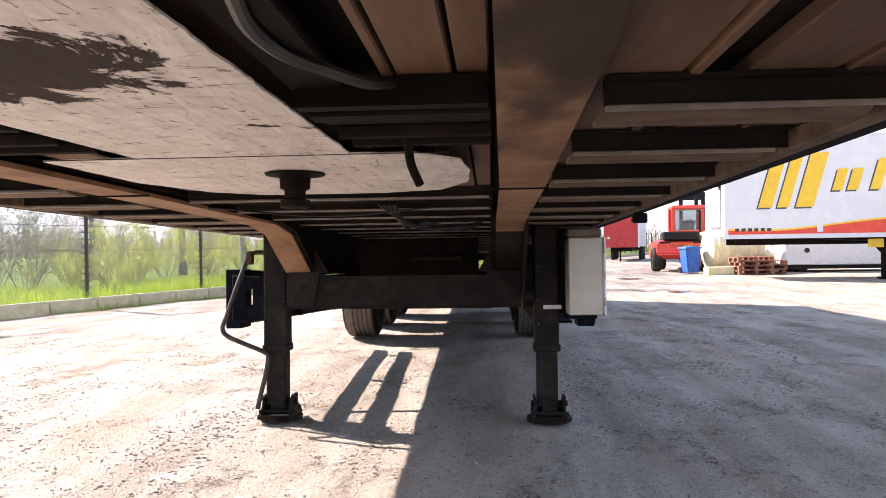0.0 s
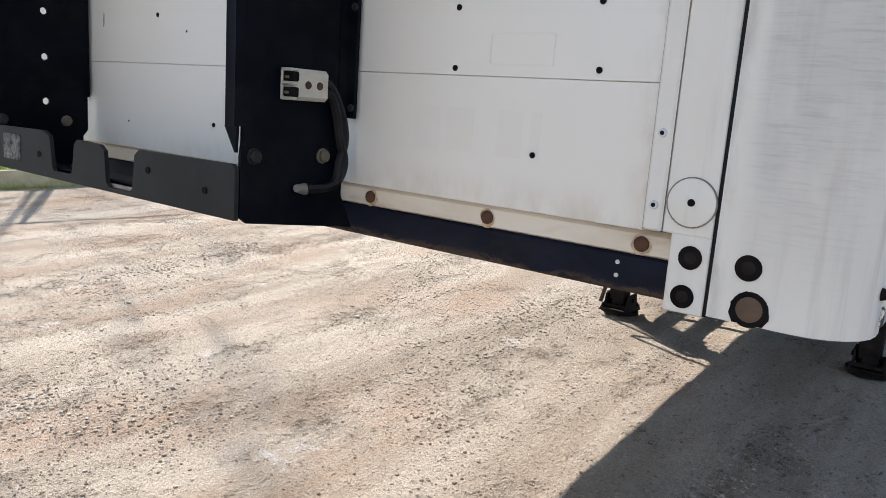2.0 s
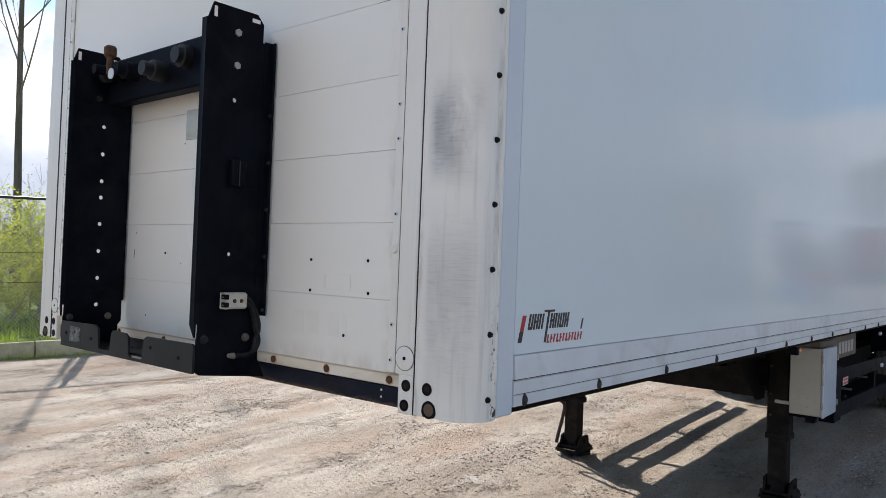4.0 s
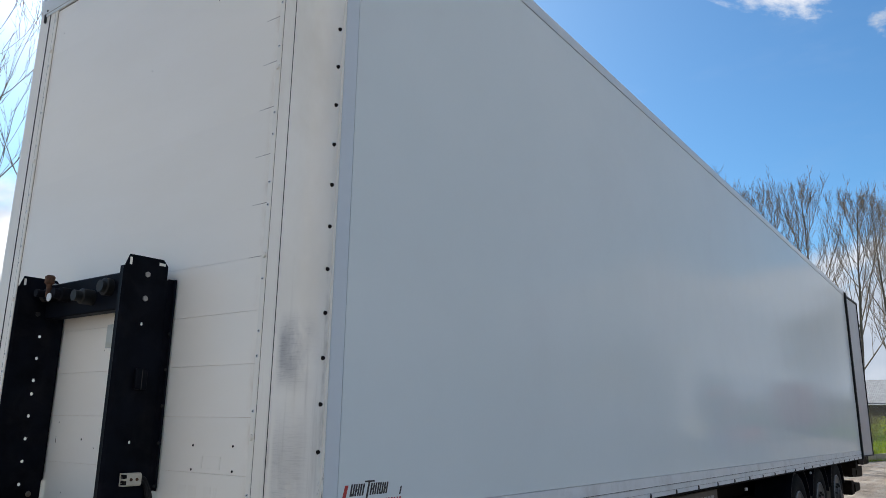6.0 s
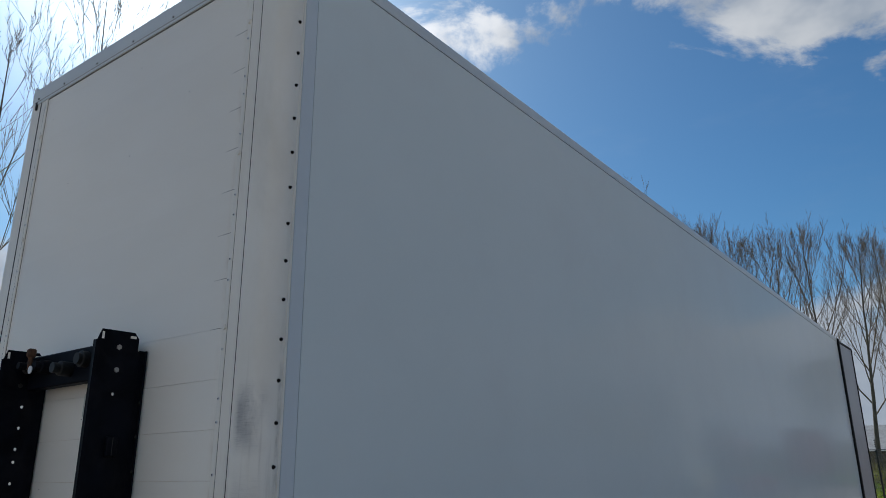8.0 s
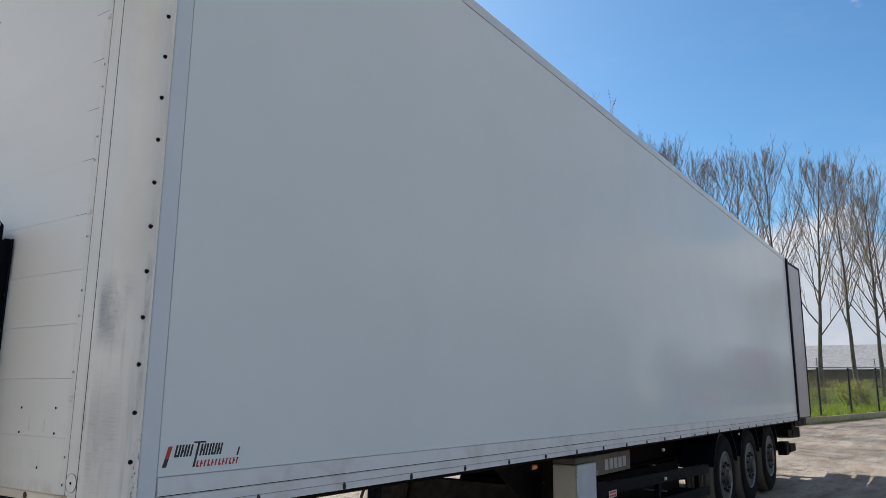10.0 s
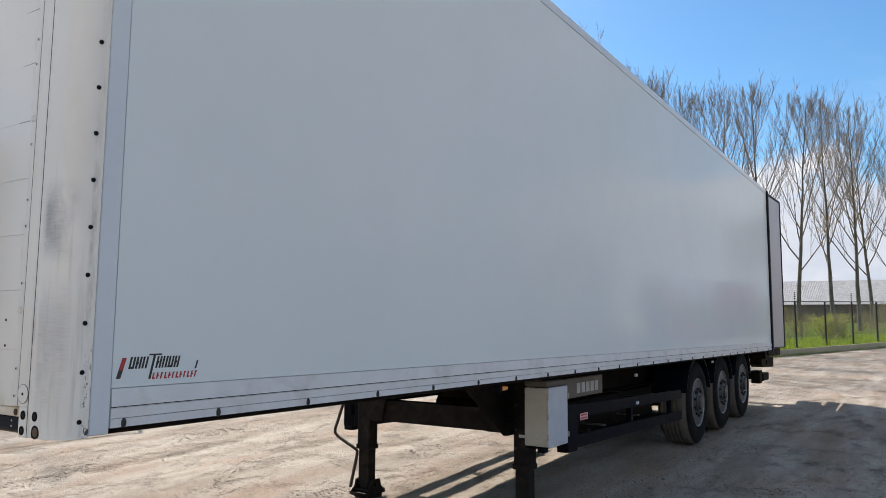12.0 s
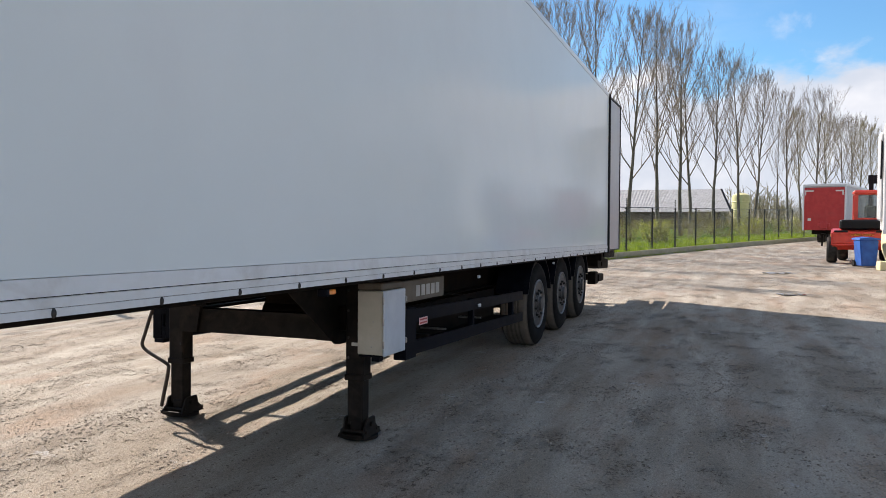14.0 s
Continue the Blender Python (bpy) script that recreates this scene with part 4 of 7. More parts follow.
    for dx, w, h in ((0, 0.035, 0.05), (0.045, 0.035, 0.05), (0.11, 0.03, 0.05), (0.15, 0.012, 0.05)):
        bm = B()
        box(bm, 0.60 + dx * 1.5, 0.60 + (dx + w) * 1.5, 0.0037, 0.0046, 1.375, 1.375 + h * 1.4)
        part("faded_mark", bm, M_GHOST, trailer, "faint ghost of removed lettering")
    for x, z, w, h in ((0.742, 1.512, 0.11, 0.045),):
        bm = B()
        for a in ((x, x + w, z, z + 0.0015), (x, x + w, z + h, z + h + 0.0015), (x, x + 0.0015, z, z + h), (x + w, x + w + 0.0015, z, z + h)):
            box(bm, a[0], a[1], 0.003, 0.005, a[2], a[3])
        part("sticker_outline", bm, M_GHOST, trailer, "outline left by a removed sticker")
    bm = B()
    box(bm, -0.05, 0.072, 0.0005, 0.005, 2.015, 2.125, 0.002)
    part("data_plate", bm, M_DATA, trailer, "small grey data plate")
    bm = B()
    box(bm, -0.93, -0.86, 0.0015, 0.005, 2.02, 2.13)
    notice = part("notice", bm, M_DOORBOX, trailer, "small paper notice with dark print")
    for k, (h, w) in enumerate(((0.020, 0.060), (0.006, 0.055), (0.006, 0.045), (0.006, 0.055), (0.006, 0.035))):
        bm = B()
        box(bm, -0.925, -0.925 + w, 0.0008, 0.0016, 2.105 - 0.020 * k, 2.105 - 0.020 * k + h)
        part("print_bar", bm, M_BLACKINK, notice)
    bm = B()
    box(bm, -1.042, 1.016, 0.0030, 0.006, 4.094, 4.0985)
    part("top_seam", bm, M_LEG, trailer)
    bm = B()
    box(bm, -1.0485, -1.0430, -0.0012, 0.05, 1.31, 4.095)
    part("side_seam", bm, M_SEAL, trailer)
    # lower front: white rail with rusty bolts, black bumper
    bm = B()
    prism(bm, [(0.045, 1.2965), (0.020, 1.2965), (0.014, 1.290), (0.013, 1.263), (0.021, 1.2595), (0.045, 1.2595)], -1.056, 1.056, "x")
    part("front_rail", bm, M_RAIL, trailer, "rust-stained white front rail", 25)
    bm = B()
    spun(bm, [(0.0112, 0.0), (0.0108, 0.003), (0.007, 0.005), (0.0, 0.0055)], pose(0, 0, 0, 90), 14)
    me = mesh_of("rusty_bolt", bm, M_RUST)
    for x in (0.502, 0.755, 1.013, -0.502, -0.755, -1.013, -0.16, 0.16):
        bolt = piece("rusty_bolt", me, trailer, (x, 0.0128, 1.277))
        st = B()
        rim = [st.verts.new((0.0155 * (1 + 0.5 * noise.noise(Vector((math.cos(a), math.sin(a), x * 9)))) * math.cos(a), -0.0002,
                             0.0145 * (1 + 0.5 * noise.noise(Vector((math.cos(a), math.sin(a), x * 7)))) * math.sin(a) - 0.002)) for a in [k * math.tau / 20 for k in range(20)]]
        st.faces.new(rim)
        part("rust_stain", st, M_RUSTSTAIN, bolt)
    bm = B()
    box(bm, -1.0565, 1.0565, 0.018, 0.0455, 1.204, 1.2592, 0.004)
    bumper = part("front_bumper", bm, M_NAVY, trailer, "blue-black steel front cross beam, scuffed below")
    for z in (1.245, 1.226):
        bm = B()
        rod(bm, (0.979, 0.0165, z), (0.979, 0.022, z), 0.0032)
        part("bumper_hole", bm, M_WHITEINK, bumper)
    # roof and top rails
    bm = B()
    box(bm, -SX + 0.01, SX - 0.01, 0.02, LEN - 0.02, 4.145, 4.232, 0.02)
    part("roof", bm, M_WHITE, trailer)
    for s in (1, -1):
        bm = B()
        prism(bm, [(s * u, v) for u, v in [(SX - 0.05, 4.157), (SX + 0.004, 4.157), (SX + 0.006, 4.162), (SX + 0.006, 4.222), (SX - 0.004, TOP), (SX - 0.05, TOP)]], 0.12, LEN, "y")
        part("top_rail", bm, M_STRIP, trailer, "pale aluminium top rail")
    bm = B()
    prism(bm, [(0.05, 4.100), (-0.005, 4.100), (-0.007, 4.106), (-0.007, 4.215), (0.012, TOP), (0.05, TOP)], -1.20, 1.20, "x")
    part("front_top_rail", bm, M_STRIP, trailer)
    bm = B()
    box(bm, -1.19, 1.19, -0.0082, -0.006, 4.116, 4.119)
    part("rail_groove", bm, M_LIP, trailer)
    bm = B()
    rod(bm, (0, 0.002, 0), (0, -0.004, 0), 0.008, 0.006, 8)
    me = mesh_of("rail_screw", bm, M_GREY)
    for k in range(6):
        piece("rail_screw", me, trailer, (-1.14 + 0.39 * k if k == 0 else -0.81 + 0.39 * (k - 1), -0.007, 4.136))
    for s in (1, -1):
        bm = B()
        pts = [(1.202, -0.007)] + [(SX - 0.09 + 0.098 * math.cos(radians(a)), 0.091 + 0.098 * math.sin(radians(a))) for a in (-90, -70, -45, -20, 0)] + [(SX + 0.008, 0.12), (1.202, 0.12)]
        prism(bm, [(s * u, v) for u, v in pts], 4.148, TOP + 0.003, "z")
        part("corner_cap", bm, M_STRIP, trailer, "cast corner cap", 50)
        bm = B()
        box(bm, s * 1.155, s * 1.17, -0.012, 0.01, 4.06, 4.12, 0.004)
        part("clearance_lamp", bm, M_GREY, trailer, "small corner marker lamp")


def build_logo():
    """Maker's mark on the side: plain slanted bars in its colours."""
    def bar(mat, y, z, w, h, slant=0.18):
        bm = B()
        prism(bm, [(y, z), (y + w, z), (y + w + slant * h, z + h), (y + slant * h, z + h)], SX, SX + 0.0015, "x")
        return bm, mat
    pieces = [bar(M_BLACKINK, 0.203, 1.394, 0.017, 0.030, 0.3), bar(M_REDINK, 0.212, 1.424, 0.017, 0.043, 0.3)]
    for k in range(8):
        y = 0.250 + 0.0265 * k + (0.006 if k > 3 else 0.0)
        if k == 3:
            pieces += [bar(M_BLACKINK, 0.335, 1.388, 0.009, 0.09, 0.22), bar(M_BLACKINK, 0.334, 1.474, 0.055, 0.006, 0.2)]
            continue
        pieces += [bar(M_BLACKINK, y, 1.427, 0.0075, 0.043, 0.22), bar(M_BLACKINK, y + 0.014, 1.427, 0.0075, 0.043, 0.22)]
        pieces.append(bar(M_BLACKINK, y + 0.0085, 1.427 + 0.017 * (k % 3), 0.0065, 0.008, 0.22))
    pieces.append(bar(M_BLACKINK, 0.541, 1.418, 0.007, 0.032, 0.3))
    for k in range(12):
        y = 0.350 + 0.0172 * k
        pieces += [bar(M_REDINK, y, 1.386, 0.0055, 0.024, 0.22), bar(M_REDINK, y + 0.0062, 1.386 + 0.009 * (k % 3), 0.0055, 0.006, 0.22)]
    for bm, mat in pieces:
        part("maker_mark", bm, mat, trailer)


def build_pillars():
    """The black frame bolted to the front wall for a cooling unit that is gone."""
    for s, x in ((1, 0.455), (-1, -0.452)):
        holes = [(-0.112, z, 0.0085) for z in (1.391, 1.494, 1.598, 1.703, 1.806, 1.869, 1.974, 2.08)] if s < 0 else [(-0.135, 1.604, 0.007), (-0.138, 2.079, 0.008)]
        x0, x1 = (x - 0.006, x) if s > 0 else (x, x + 0.006)
        bm = B()
        rear = -0.012 if s < 0 else -0.030
        fold = 0.030 if s > 0 else 0.013
        foot, toe = (-0.012, -0.024) if s < 0 else (-0.016, -0.016)
        holed_plate(bm, -0.232, rear, 1.37, 2.28, holes, x0, x1)
        # foot with a cut-away rear corner, head narrowed and chamfered
        prism(bm, [(-0.232, 1.37), (rear, 1.37), (foot, 1.37), (foot, 1.326), (toe, 1.310), (toe, 1.235 if s < 0 else 1.275), (toe - 0.016, 1.216) if s < 0 else (0.014, 1.215), (-0.222, 1.240), (-0.235, 1.250), (-0.235, 1.345)], x0, x1, "x")
        prism(bm, [(-0.232, 2.28), (-0.240, 2.312), (-0.222, 2.362), (-0.066, 2.364), (-0.042, 2.338), (-0.042, 2.28)], x0, x1, "x")
        pillar = part("pillar", bm, M_BLACK, trailer, "black steel mounting pillar with bolt holes")
        bm = B()
        prism(bm, [(x0, -0.232), (x1, -0.232), (x1 - 0.004, -0.245), (x1 - 0.010, -0.243), (x1 - fold, -0.243), (x1 - fold, -0.238), (x1 - 0.012, -0.238), (x0 - 0.002, -0.234)], 1.392, 2.312, "z")
        # the fold tapers out towards the foot
        prism(bm, [(x1 - fold, 1.392), (x1 - 0.004, 1.352), (x1 - 0.002, 1.352), (x1, 1.392)], -0.244, -0.2385, "y")
        part("front_lip", bm, M_BLACK, pillar)
        bm = B()
        if s > 0:
            box(bm, x - 0.006, x + 0.020, -0.012, -0.004, 1.412, 2.285, 0.002)
            box(bm, x - 0.004, x + 0.002, -0.034, -0.004, 1.412, 2.285)
        else:
            box(bm, x - 0.04, x + 0.004, -0.012, -0.004, 1.406, 2.285, 0.002)
        part("wall_flange", bm, M_BLACK, pillar)
        for y, z in ((-0.211, 1.346), (-0.065, 1.346)):
            bm = B()
            spun(bm, [(0.0135, 0.0), (0.0135, 0.002), (0.0105, 0.003), (0.0105, 0.009), (0.008, 0.011), (0.0, 0.0112)], pose(x1, y, z, 0, 90, 0), 10)
            part("pillar_bolt", bm, M_TAN if y > -0.1 else M_GREY, pillar)
        for z in (2.186, 2.288):
            bm = B()
            spun(bm, [(0.012, 0.0), (0.012, 0.006), (0.0, 0.0065)], pose(x1, -0.137, z, 0, 90, 0), 6)
            part("pillar_bolt", bm, M_STEEL if s > 0 else M_GREY, pillar)
        for ya, yb, za, zb in ((-0.222, -0.211, 2.318, 2.350), (-0.086, -0.056, 2.336, 2.348)):
            bm = B()
            box(bm, x1 - 0.001, x1 + 0.0015, ya, yb, za, zb, 0.001)
            part("slot", bm, M_FRONT, pillar)
        if s > 0:
            for z in (1.43, 1.60, 1.75, 1.90, 2.05):
                bm = B()
                spun(bm, [(0.007, 0.0), (0.006, 0.004), (0.0, 0.0045)], pose(x + 0.012, -0.012, z, 90), 10)
                part("flange_rivet", bm, M_GREY, pillar)
            bm = B()
            box(bm, x, x + 0.022, -0.150, -0.098, 1.812, 1.896, 0.004)
            relay = part("relay_box", bm, M_BLACK, pillar, "small black relay box")
            bm = B()
            box(bm, x + 0.022, x + 0.0235, -0.126, -0.123, 1.815, 1.893)
            part("lid_joint", bm, M_GREY, relay)
            # power plug with its lead
            bm = B()
            box(bm, x, x + 0.030, -0.156, -0.080, 1.437, 1.487, 0.006)
            for z in (1.437, 1.461, 1.482):
                box(bm, x + 0.002, x + 0.030, -0.1635, -0.150, z, z + 0.005, 0.0015)
            box(bm, x + 0.002, x + 0.007, -0.1635, -0.150, 1.437, 1.487, 0.0015)
            plug = part("power_plug", bm, M_PLUG, pillar, "ivory plastic power plug with two poles")
            bm = B()
            for z in (1.4425, 1.4665):
                box(bm, x + 0.007, x + 0.0315, -0.162, -0.148, z, z + 0.015, 0.002)
            part("contact", bm, M_HOLE, plug)
            bm = B()
            for z in (1.4445, 1.4685):
                box(bm, x + 0.012, x + 0.022, -0.1635, -0.155, z + 0.002, z + 0.0065, 0.001)
            part("contact_tongue", bm, M_LIP, plug)
            for y in (-0.129, -0.104):
                bm = B()
                rod(bm, (x + 0.029, y, 1.462), (x + 0.0325, y, 1.462), 0.0070, 0.0055)
                part("plug_screw", bm, M_RUST, plug)
            for dz, dy, r in ((0.0, -0.004, 0.0084), (0.015, 0.008, 0.0078)):
                bm = B()
                sweep(bm, smooth_path([(x + 0.014, -0.084, 1.452 + dz), (x + 0.015, -0.064, 1.447 + dz), (x + 0.014, -0.045 + dy, 1.420), (x + 0.012, -0.032 + dy, 1.375),
                                       (x + 0.012, -0.028 - dy, 1.335), (x + 0.013, -0.040 - dy * 0.5, 1.304), (x + 0.012, -0.068, 1.292), (x + 0.010, -0.108, 1.292)]), r)
                part("lead", bm, M_CABLE, pillar)
            bm = B()
            rod(bm, (x + 0.006, -0.108, 1.291), (x + 0.012, -0.131, 1.294), 0.0105, 0.0065)
            part("cable_gland", bm, M_LIP, pillar, "dull steel cable gland")
    # cut-out front plate between the pillar feet
    bm = B()
    prism(bm, [(-0.430, 1.246), (-0.430, 1.33), (-0.423, 1.336), (-0.170, 1.340), (-0.145, 1.330), (-0.135, 1.268), (-0.128, 1.262), (-0.063, 1.262), (-0.055, 1.268), (-0.045, 1.322),
               (-0.033, 1.332), (0.051, 1.330), (0.067, 1.320), (0.073, 1.262), (0.083, 1.254), (0.153, 1.254), (0.163, 1.262), (0.171, 1.322), (0.185, 1.332), (0.448, 1.334), (0.4555, 1.328),
               (0.4555, 1.246)], -0.246, -0.238, "y")
    plate = part("front_plate", bm, M_GREY, trailer, "grey-black front plate with two cut-outs")
    for x, z in ((-0.385, 1.295), (-0.19, 1.29), (0.215, 1.30), (0.38, 1.285)):
        bm = B()
        rod(bm, (x, -0.248, z), (x, -0.244, z), 0.006)
        part("plate_hole", bm, M_HOLE, plate)
    bm = B()
    box(bm, -0.355, -0.275, -0.2475, -0.2455, 1.268, 1.322)
    part("peeled_sticker", bm, M_PEEL, plate, "peeled remains of a sticker")
    bm = B()
    prism(bm, [(-0.234, 1.252), (-0.034, 1.222), (-0.034, 1.230), (-0.234, 1.260)], -0.446, 0.446, "x")
    part("foot_plate", bm, M_FOOT, trailer, "scraped pale foot plate with dark patches of grease")
    # black sheet added above the foot plate, painting the shade behind the cut-outs
    bm = B()
    prism(bm, [(-0.232, 1.264), (-0.036, 1.234), (-0.036, 1.238), (-0.232, 1.268)], -0.444, 0.444, "x")
    part("foot_floor", bm, M_BLACK, trailer)
    # cross member with couplings at the pillar heads
    bm = B()
    box(bm, -0.446, 0.449, -0.105, -0.045, 2.165, 2.333, 0.006)
    cross = part("pillar_crossbar", bm, M_BLACK, trailer, "black cross member between the pillar heads")
    for x, z, r, h in ((-0.23, 2.265, 0.034, 0.08), (-0.02, 2.235, 0.036, 0.09), (0.12, 2.27, 0.04, 0.05), (-0.33, 2.27, 0.026, 0.11)):
        bm = B()
        spun(bm, [(r, 0.0), (r, h * 0.6), (r * 0.7, h * 0.65), (r * 0.7, h), (0, h)], pose(x, -0.105, z, 90), 16)
        part("air_coupling", bm, M_GREY if r > 0.035 else M_BLACK, cross, "black air and light coupling")
    bm = B()
    box(bm, -0.30, -0.265, -0.20, -0.16, 2.31, 2.355, 0.008)
    rod(bm, (-0.282, -0.18, 2.25), (-0.282, -0.18, 2.32), 0.012)
    part("red_coupling_cap", bm, M_RUST, cross, "dull red coupling cap")
    bm = B()
    spun(bm, [(0.020, 0.0), (0.020, 0.004), (0, 0.005)], pose(-0.245, -0.19, 2.245, 90), 16)
    part("coupling_flap", bm, M_DOORBOX, cross)
    for x in (-0.42, 0.425):
        bm = B()
        rod(bm, (x, -0.13, 2.268), (x - 0.03 if x > 0 else x + 0.03, -0.13, 2.268), 0.024)
        part("pipe_union", bm, M_GREY, cross)


def build_underside():
    # gooseneck beams
    for s in (1, -1):
        bm = B()
        pts = [(0.046, 1.205), (1.95, 1.205), (3.45, 1.190), (3.75, 1.150), (4.24, 0.90)]
        knee = B()
        for (ya, za), (yb, zb) in zip(pts, pts[1:]):
            bm_was, bm = bm, (knee if ya > 3.6 else bm)
            wa, wb = 0.066 + 0.003 * ya, 0.066 + 0.003 * yb
            ca, cb = s * (0.624 + 0.0165 * min(ya, 2.0)), s * (0.624 + 0.0165 * min(yb, 2.0))
            vs = [bm.verts.new(p) for p in ((ca - wa, ya, za), (ca + wa, ya, za), (cb + wb, yb, zb), (cb - wb, yb, zb),
                                            (ca - wa, ya, za + 0.014), (ca + wa, ya, za + 0.014), (cb + wb, yb, zb + 0.014), (cb - wb, yb, zb + 0.014))]
            for f in ((0, 1, 2, 3), (7, 6, 5, 4), (0, 4, 5, 1), (1, 5, 6, 2), (2, 6, 7, 3), (3, 7, 4, 0)):
                bm.faces.new([vs[i] for i in f])
            bm = bm_was
        bmesh.ops.recalc_face_normals(bm, faces=bm.faces)
        bmesh.ops.recalc_face_normals(knee, faces=knee.faces)
        beam = part("gooseneck_beam", bm, M_FLANGE, trailer, "rust-brown bottom flange of the gooseneck beam", 0)
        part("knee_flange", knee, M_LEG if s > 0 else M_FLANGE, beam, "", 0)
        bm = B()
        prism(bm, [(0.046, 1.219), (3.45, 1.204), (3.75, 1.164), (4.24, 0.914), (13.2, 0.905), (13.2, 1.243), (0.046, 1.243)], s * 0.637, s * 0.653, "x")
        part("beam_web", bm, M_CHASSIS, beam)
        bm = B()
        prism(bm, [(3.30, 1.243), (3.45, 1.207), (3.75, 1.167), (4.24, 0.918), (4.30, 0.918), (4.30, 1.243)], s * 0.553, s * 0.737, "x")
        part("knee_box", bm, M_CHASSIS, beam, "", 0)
        bm = B()
        box(bm, s * 0.56, s * 0.73, 1.945, 1.955, 1.200, 1.206)
        part("weld_bead", bm, M_CHASSIS, beam)
        bm = B()
        box(bm, s * 0.565, s * 0.725, 4.30, 13.2, 0.889, 0.905, 0.004)
        part("main_flange", bm, M_CHASSIS, beam)
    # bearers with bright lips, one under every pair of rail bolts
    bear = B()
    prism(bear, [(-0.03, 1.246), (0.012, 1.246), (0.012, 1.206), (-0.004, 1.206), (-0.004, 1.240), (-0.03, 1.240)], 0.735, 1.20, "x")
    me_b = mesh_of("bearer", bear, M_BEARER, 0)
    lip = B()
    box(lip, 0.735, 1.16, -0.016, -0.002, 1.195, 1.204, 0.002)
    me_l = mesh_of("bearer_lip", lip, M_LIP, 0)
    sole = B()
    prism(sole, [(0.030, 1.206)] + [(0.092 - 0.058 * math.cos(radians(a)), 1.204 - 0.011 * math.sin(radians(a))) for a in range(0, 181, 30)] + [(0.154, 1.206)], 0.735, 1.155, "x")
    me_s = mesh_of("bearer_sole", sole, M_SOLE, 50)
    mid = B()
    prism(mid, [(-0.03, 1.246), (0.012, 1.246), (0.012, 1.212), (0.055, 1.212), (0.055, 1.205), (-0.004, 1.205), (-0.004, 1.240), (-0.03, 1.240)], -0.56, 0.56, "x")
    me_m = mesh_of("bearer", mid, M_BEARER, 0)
    mlip = B()
    box(mlip, -0.55, 0.55, -0.014, -0.004, 1.203, 1.213, 0.002)
    me_ml = mesh_of("bearer_lip", mlip, M_LIP, 0)
    for i in range(25):
        y = 0.757 if i == 0 else 0.70 + 0.5225 * i
        for flip in (1, -1):
            ob = piece("bearer", me_b, trailer, Matrix.Translation((0, y, 0)) @ Matrix.Diagonal((flip, 1, 1, 1)))
            piece("bearer_lip", me_l, ob, (0, 0, 0))
            piece("bearer_sole", me_s, ob, (0, 0, 0))
        if y > 2.1:
            ob = piece("bearer", me_m, trailer, (0, y, 0))
            piece("bearer_lip", me_ml, ob, (0, 0, 0))
    for a, b in ((-0.555, -0.268), (0.268, 0.555)):
        bm = B()
        box(bm, a, b, 0.685, 0.715, 1.199, 1.243)
        part("short_bearer", bm, M_CHASSIS, trailer)
    # floor planks seen from below
    rnd = random.Random(2)
    laid = [(0.0, 0.255, 0), (0.395, 0.415, -0.004), (0.418, 0.505, 0), (0.508, 0.56, 0.002), (0.70, 0.852, 0), (0.855, 0.878, -0.005), (0.944, 1.078, 0), (1.082, 1.098, -0.004), (1.10, 1.235, 0)]
    for side in (1, -1):
        for a, b, drop in laid:
            bm = B()
            box(bm, side * (a + 0.002), side * (b - 0.002), 0.05, LEN - 0.06, 1.246 + drop + rnd.uniform(0, 0.003), 1.275, 0.003)
            part("floor_plank", bm, M_FLOORWOOD, trailer)
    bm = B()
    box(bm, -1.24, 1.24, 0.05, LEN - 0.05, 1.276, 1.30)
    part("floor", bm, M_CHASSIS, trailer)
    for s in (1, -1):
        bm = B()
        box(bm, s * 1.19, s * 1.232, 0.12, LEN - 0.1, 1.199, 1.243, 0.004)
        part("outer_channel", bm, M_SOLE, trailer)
    # black strips standing in for the shaded voids beside the skid plate
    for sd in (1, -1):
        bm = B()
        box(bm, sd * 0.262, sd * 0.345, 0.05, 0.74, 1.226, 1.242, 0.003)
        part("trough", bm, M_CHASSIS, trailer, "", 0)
    # skid plate with king pin
    bm = B()
    plan = [(-0.245, 0.047), (0.245, 0.047), (0.25, 0.6), (0.258, 1.172), (0.40, 1.185), (0.488, 1.29), (0.505, 1.50), (0.490, 1.74), (0.40, 1.95), (0.2, 2.02), (-0.18, 2.02), (-0.33, 1.90), (-0.43, 1.62), (-0.44, 1.19), (-0.215, 1.175), (-0.25, 0.78)]
    ragged = []
    for (xa, ya), (xb, yb) in zip(plan, plan[1:] + plan[:1]):
        steps = max(2, int(math.hypot(xb - xa, yb - ya) / 0.02))
        for k in range(steps):
            u = k / steps
            p = Vector((xa + (xb - xa) * u, ya + (yb - ya) * u, 0))
            w = 0.0025 * noise.noise(p * 38) + 0.003 * noise.noise(p * 11)
            ragged.append((p.x + w * (1 if p.x > 0 else -1), p.y + w))
    prism(bm, ragged, 1.2042, 1.208, "z")
    skid = part("skid_plate", bm, M_SKID, trailer, "pale scraped skid plate smeared with grease", 0)
    bm = B()
    box(bm, -0.43, 0.47, 1.172, 1.178, 1.2032, 1.2045)
    part("plate_joint", bm, M_SEAL, skid)
    bm = B()
    spun(bm, [(0.086, 0.006), (0.083, 0.002), (0.055, -0.002), (0.044, -0.005), (0.042, -0.036), (0.030, -0.042), (0.030, -0.066), (0.042, -0.070), (0.042, -0.088), (0.034, -0.092), (0, -0.092)],
         pose(0.055, 1.475, 1.197) @ Matrix.Scale(0.9, 4), 24)
    part("king_pin", bm, M_CHASSIS, trailer, "greasy steel king pin")
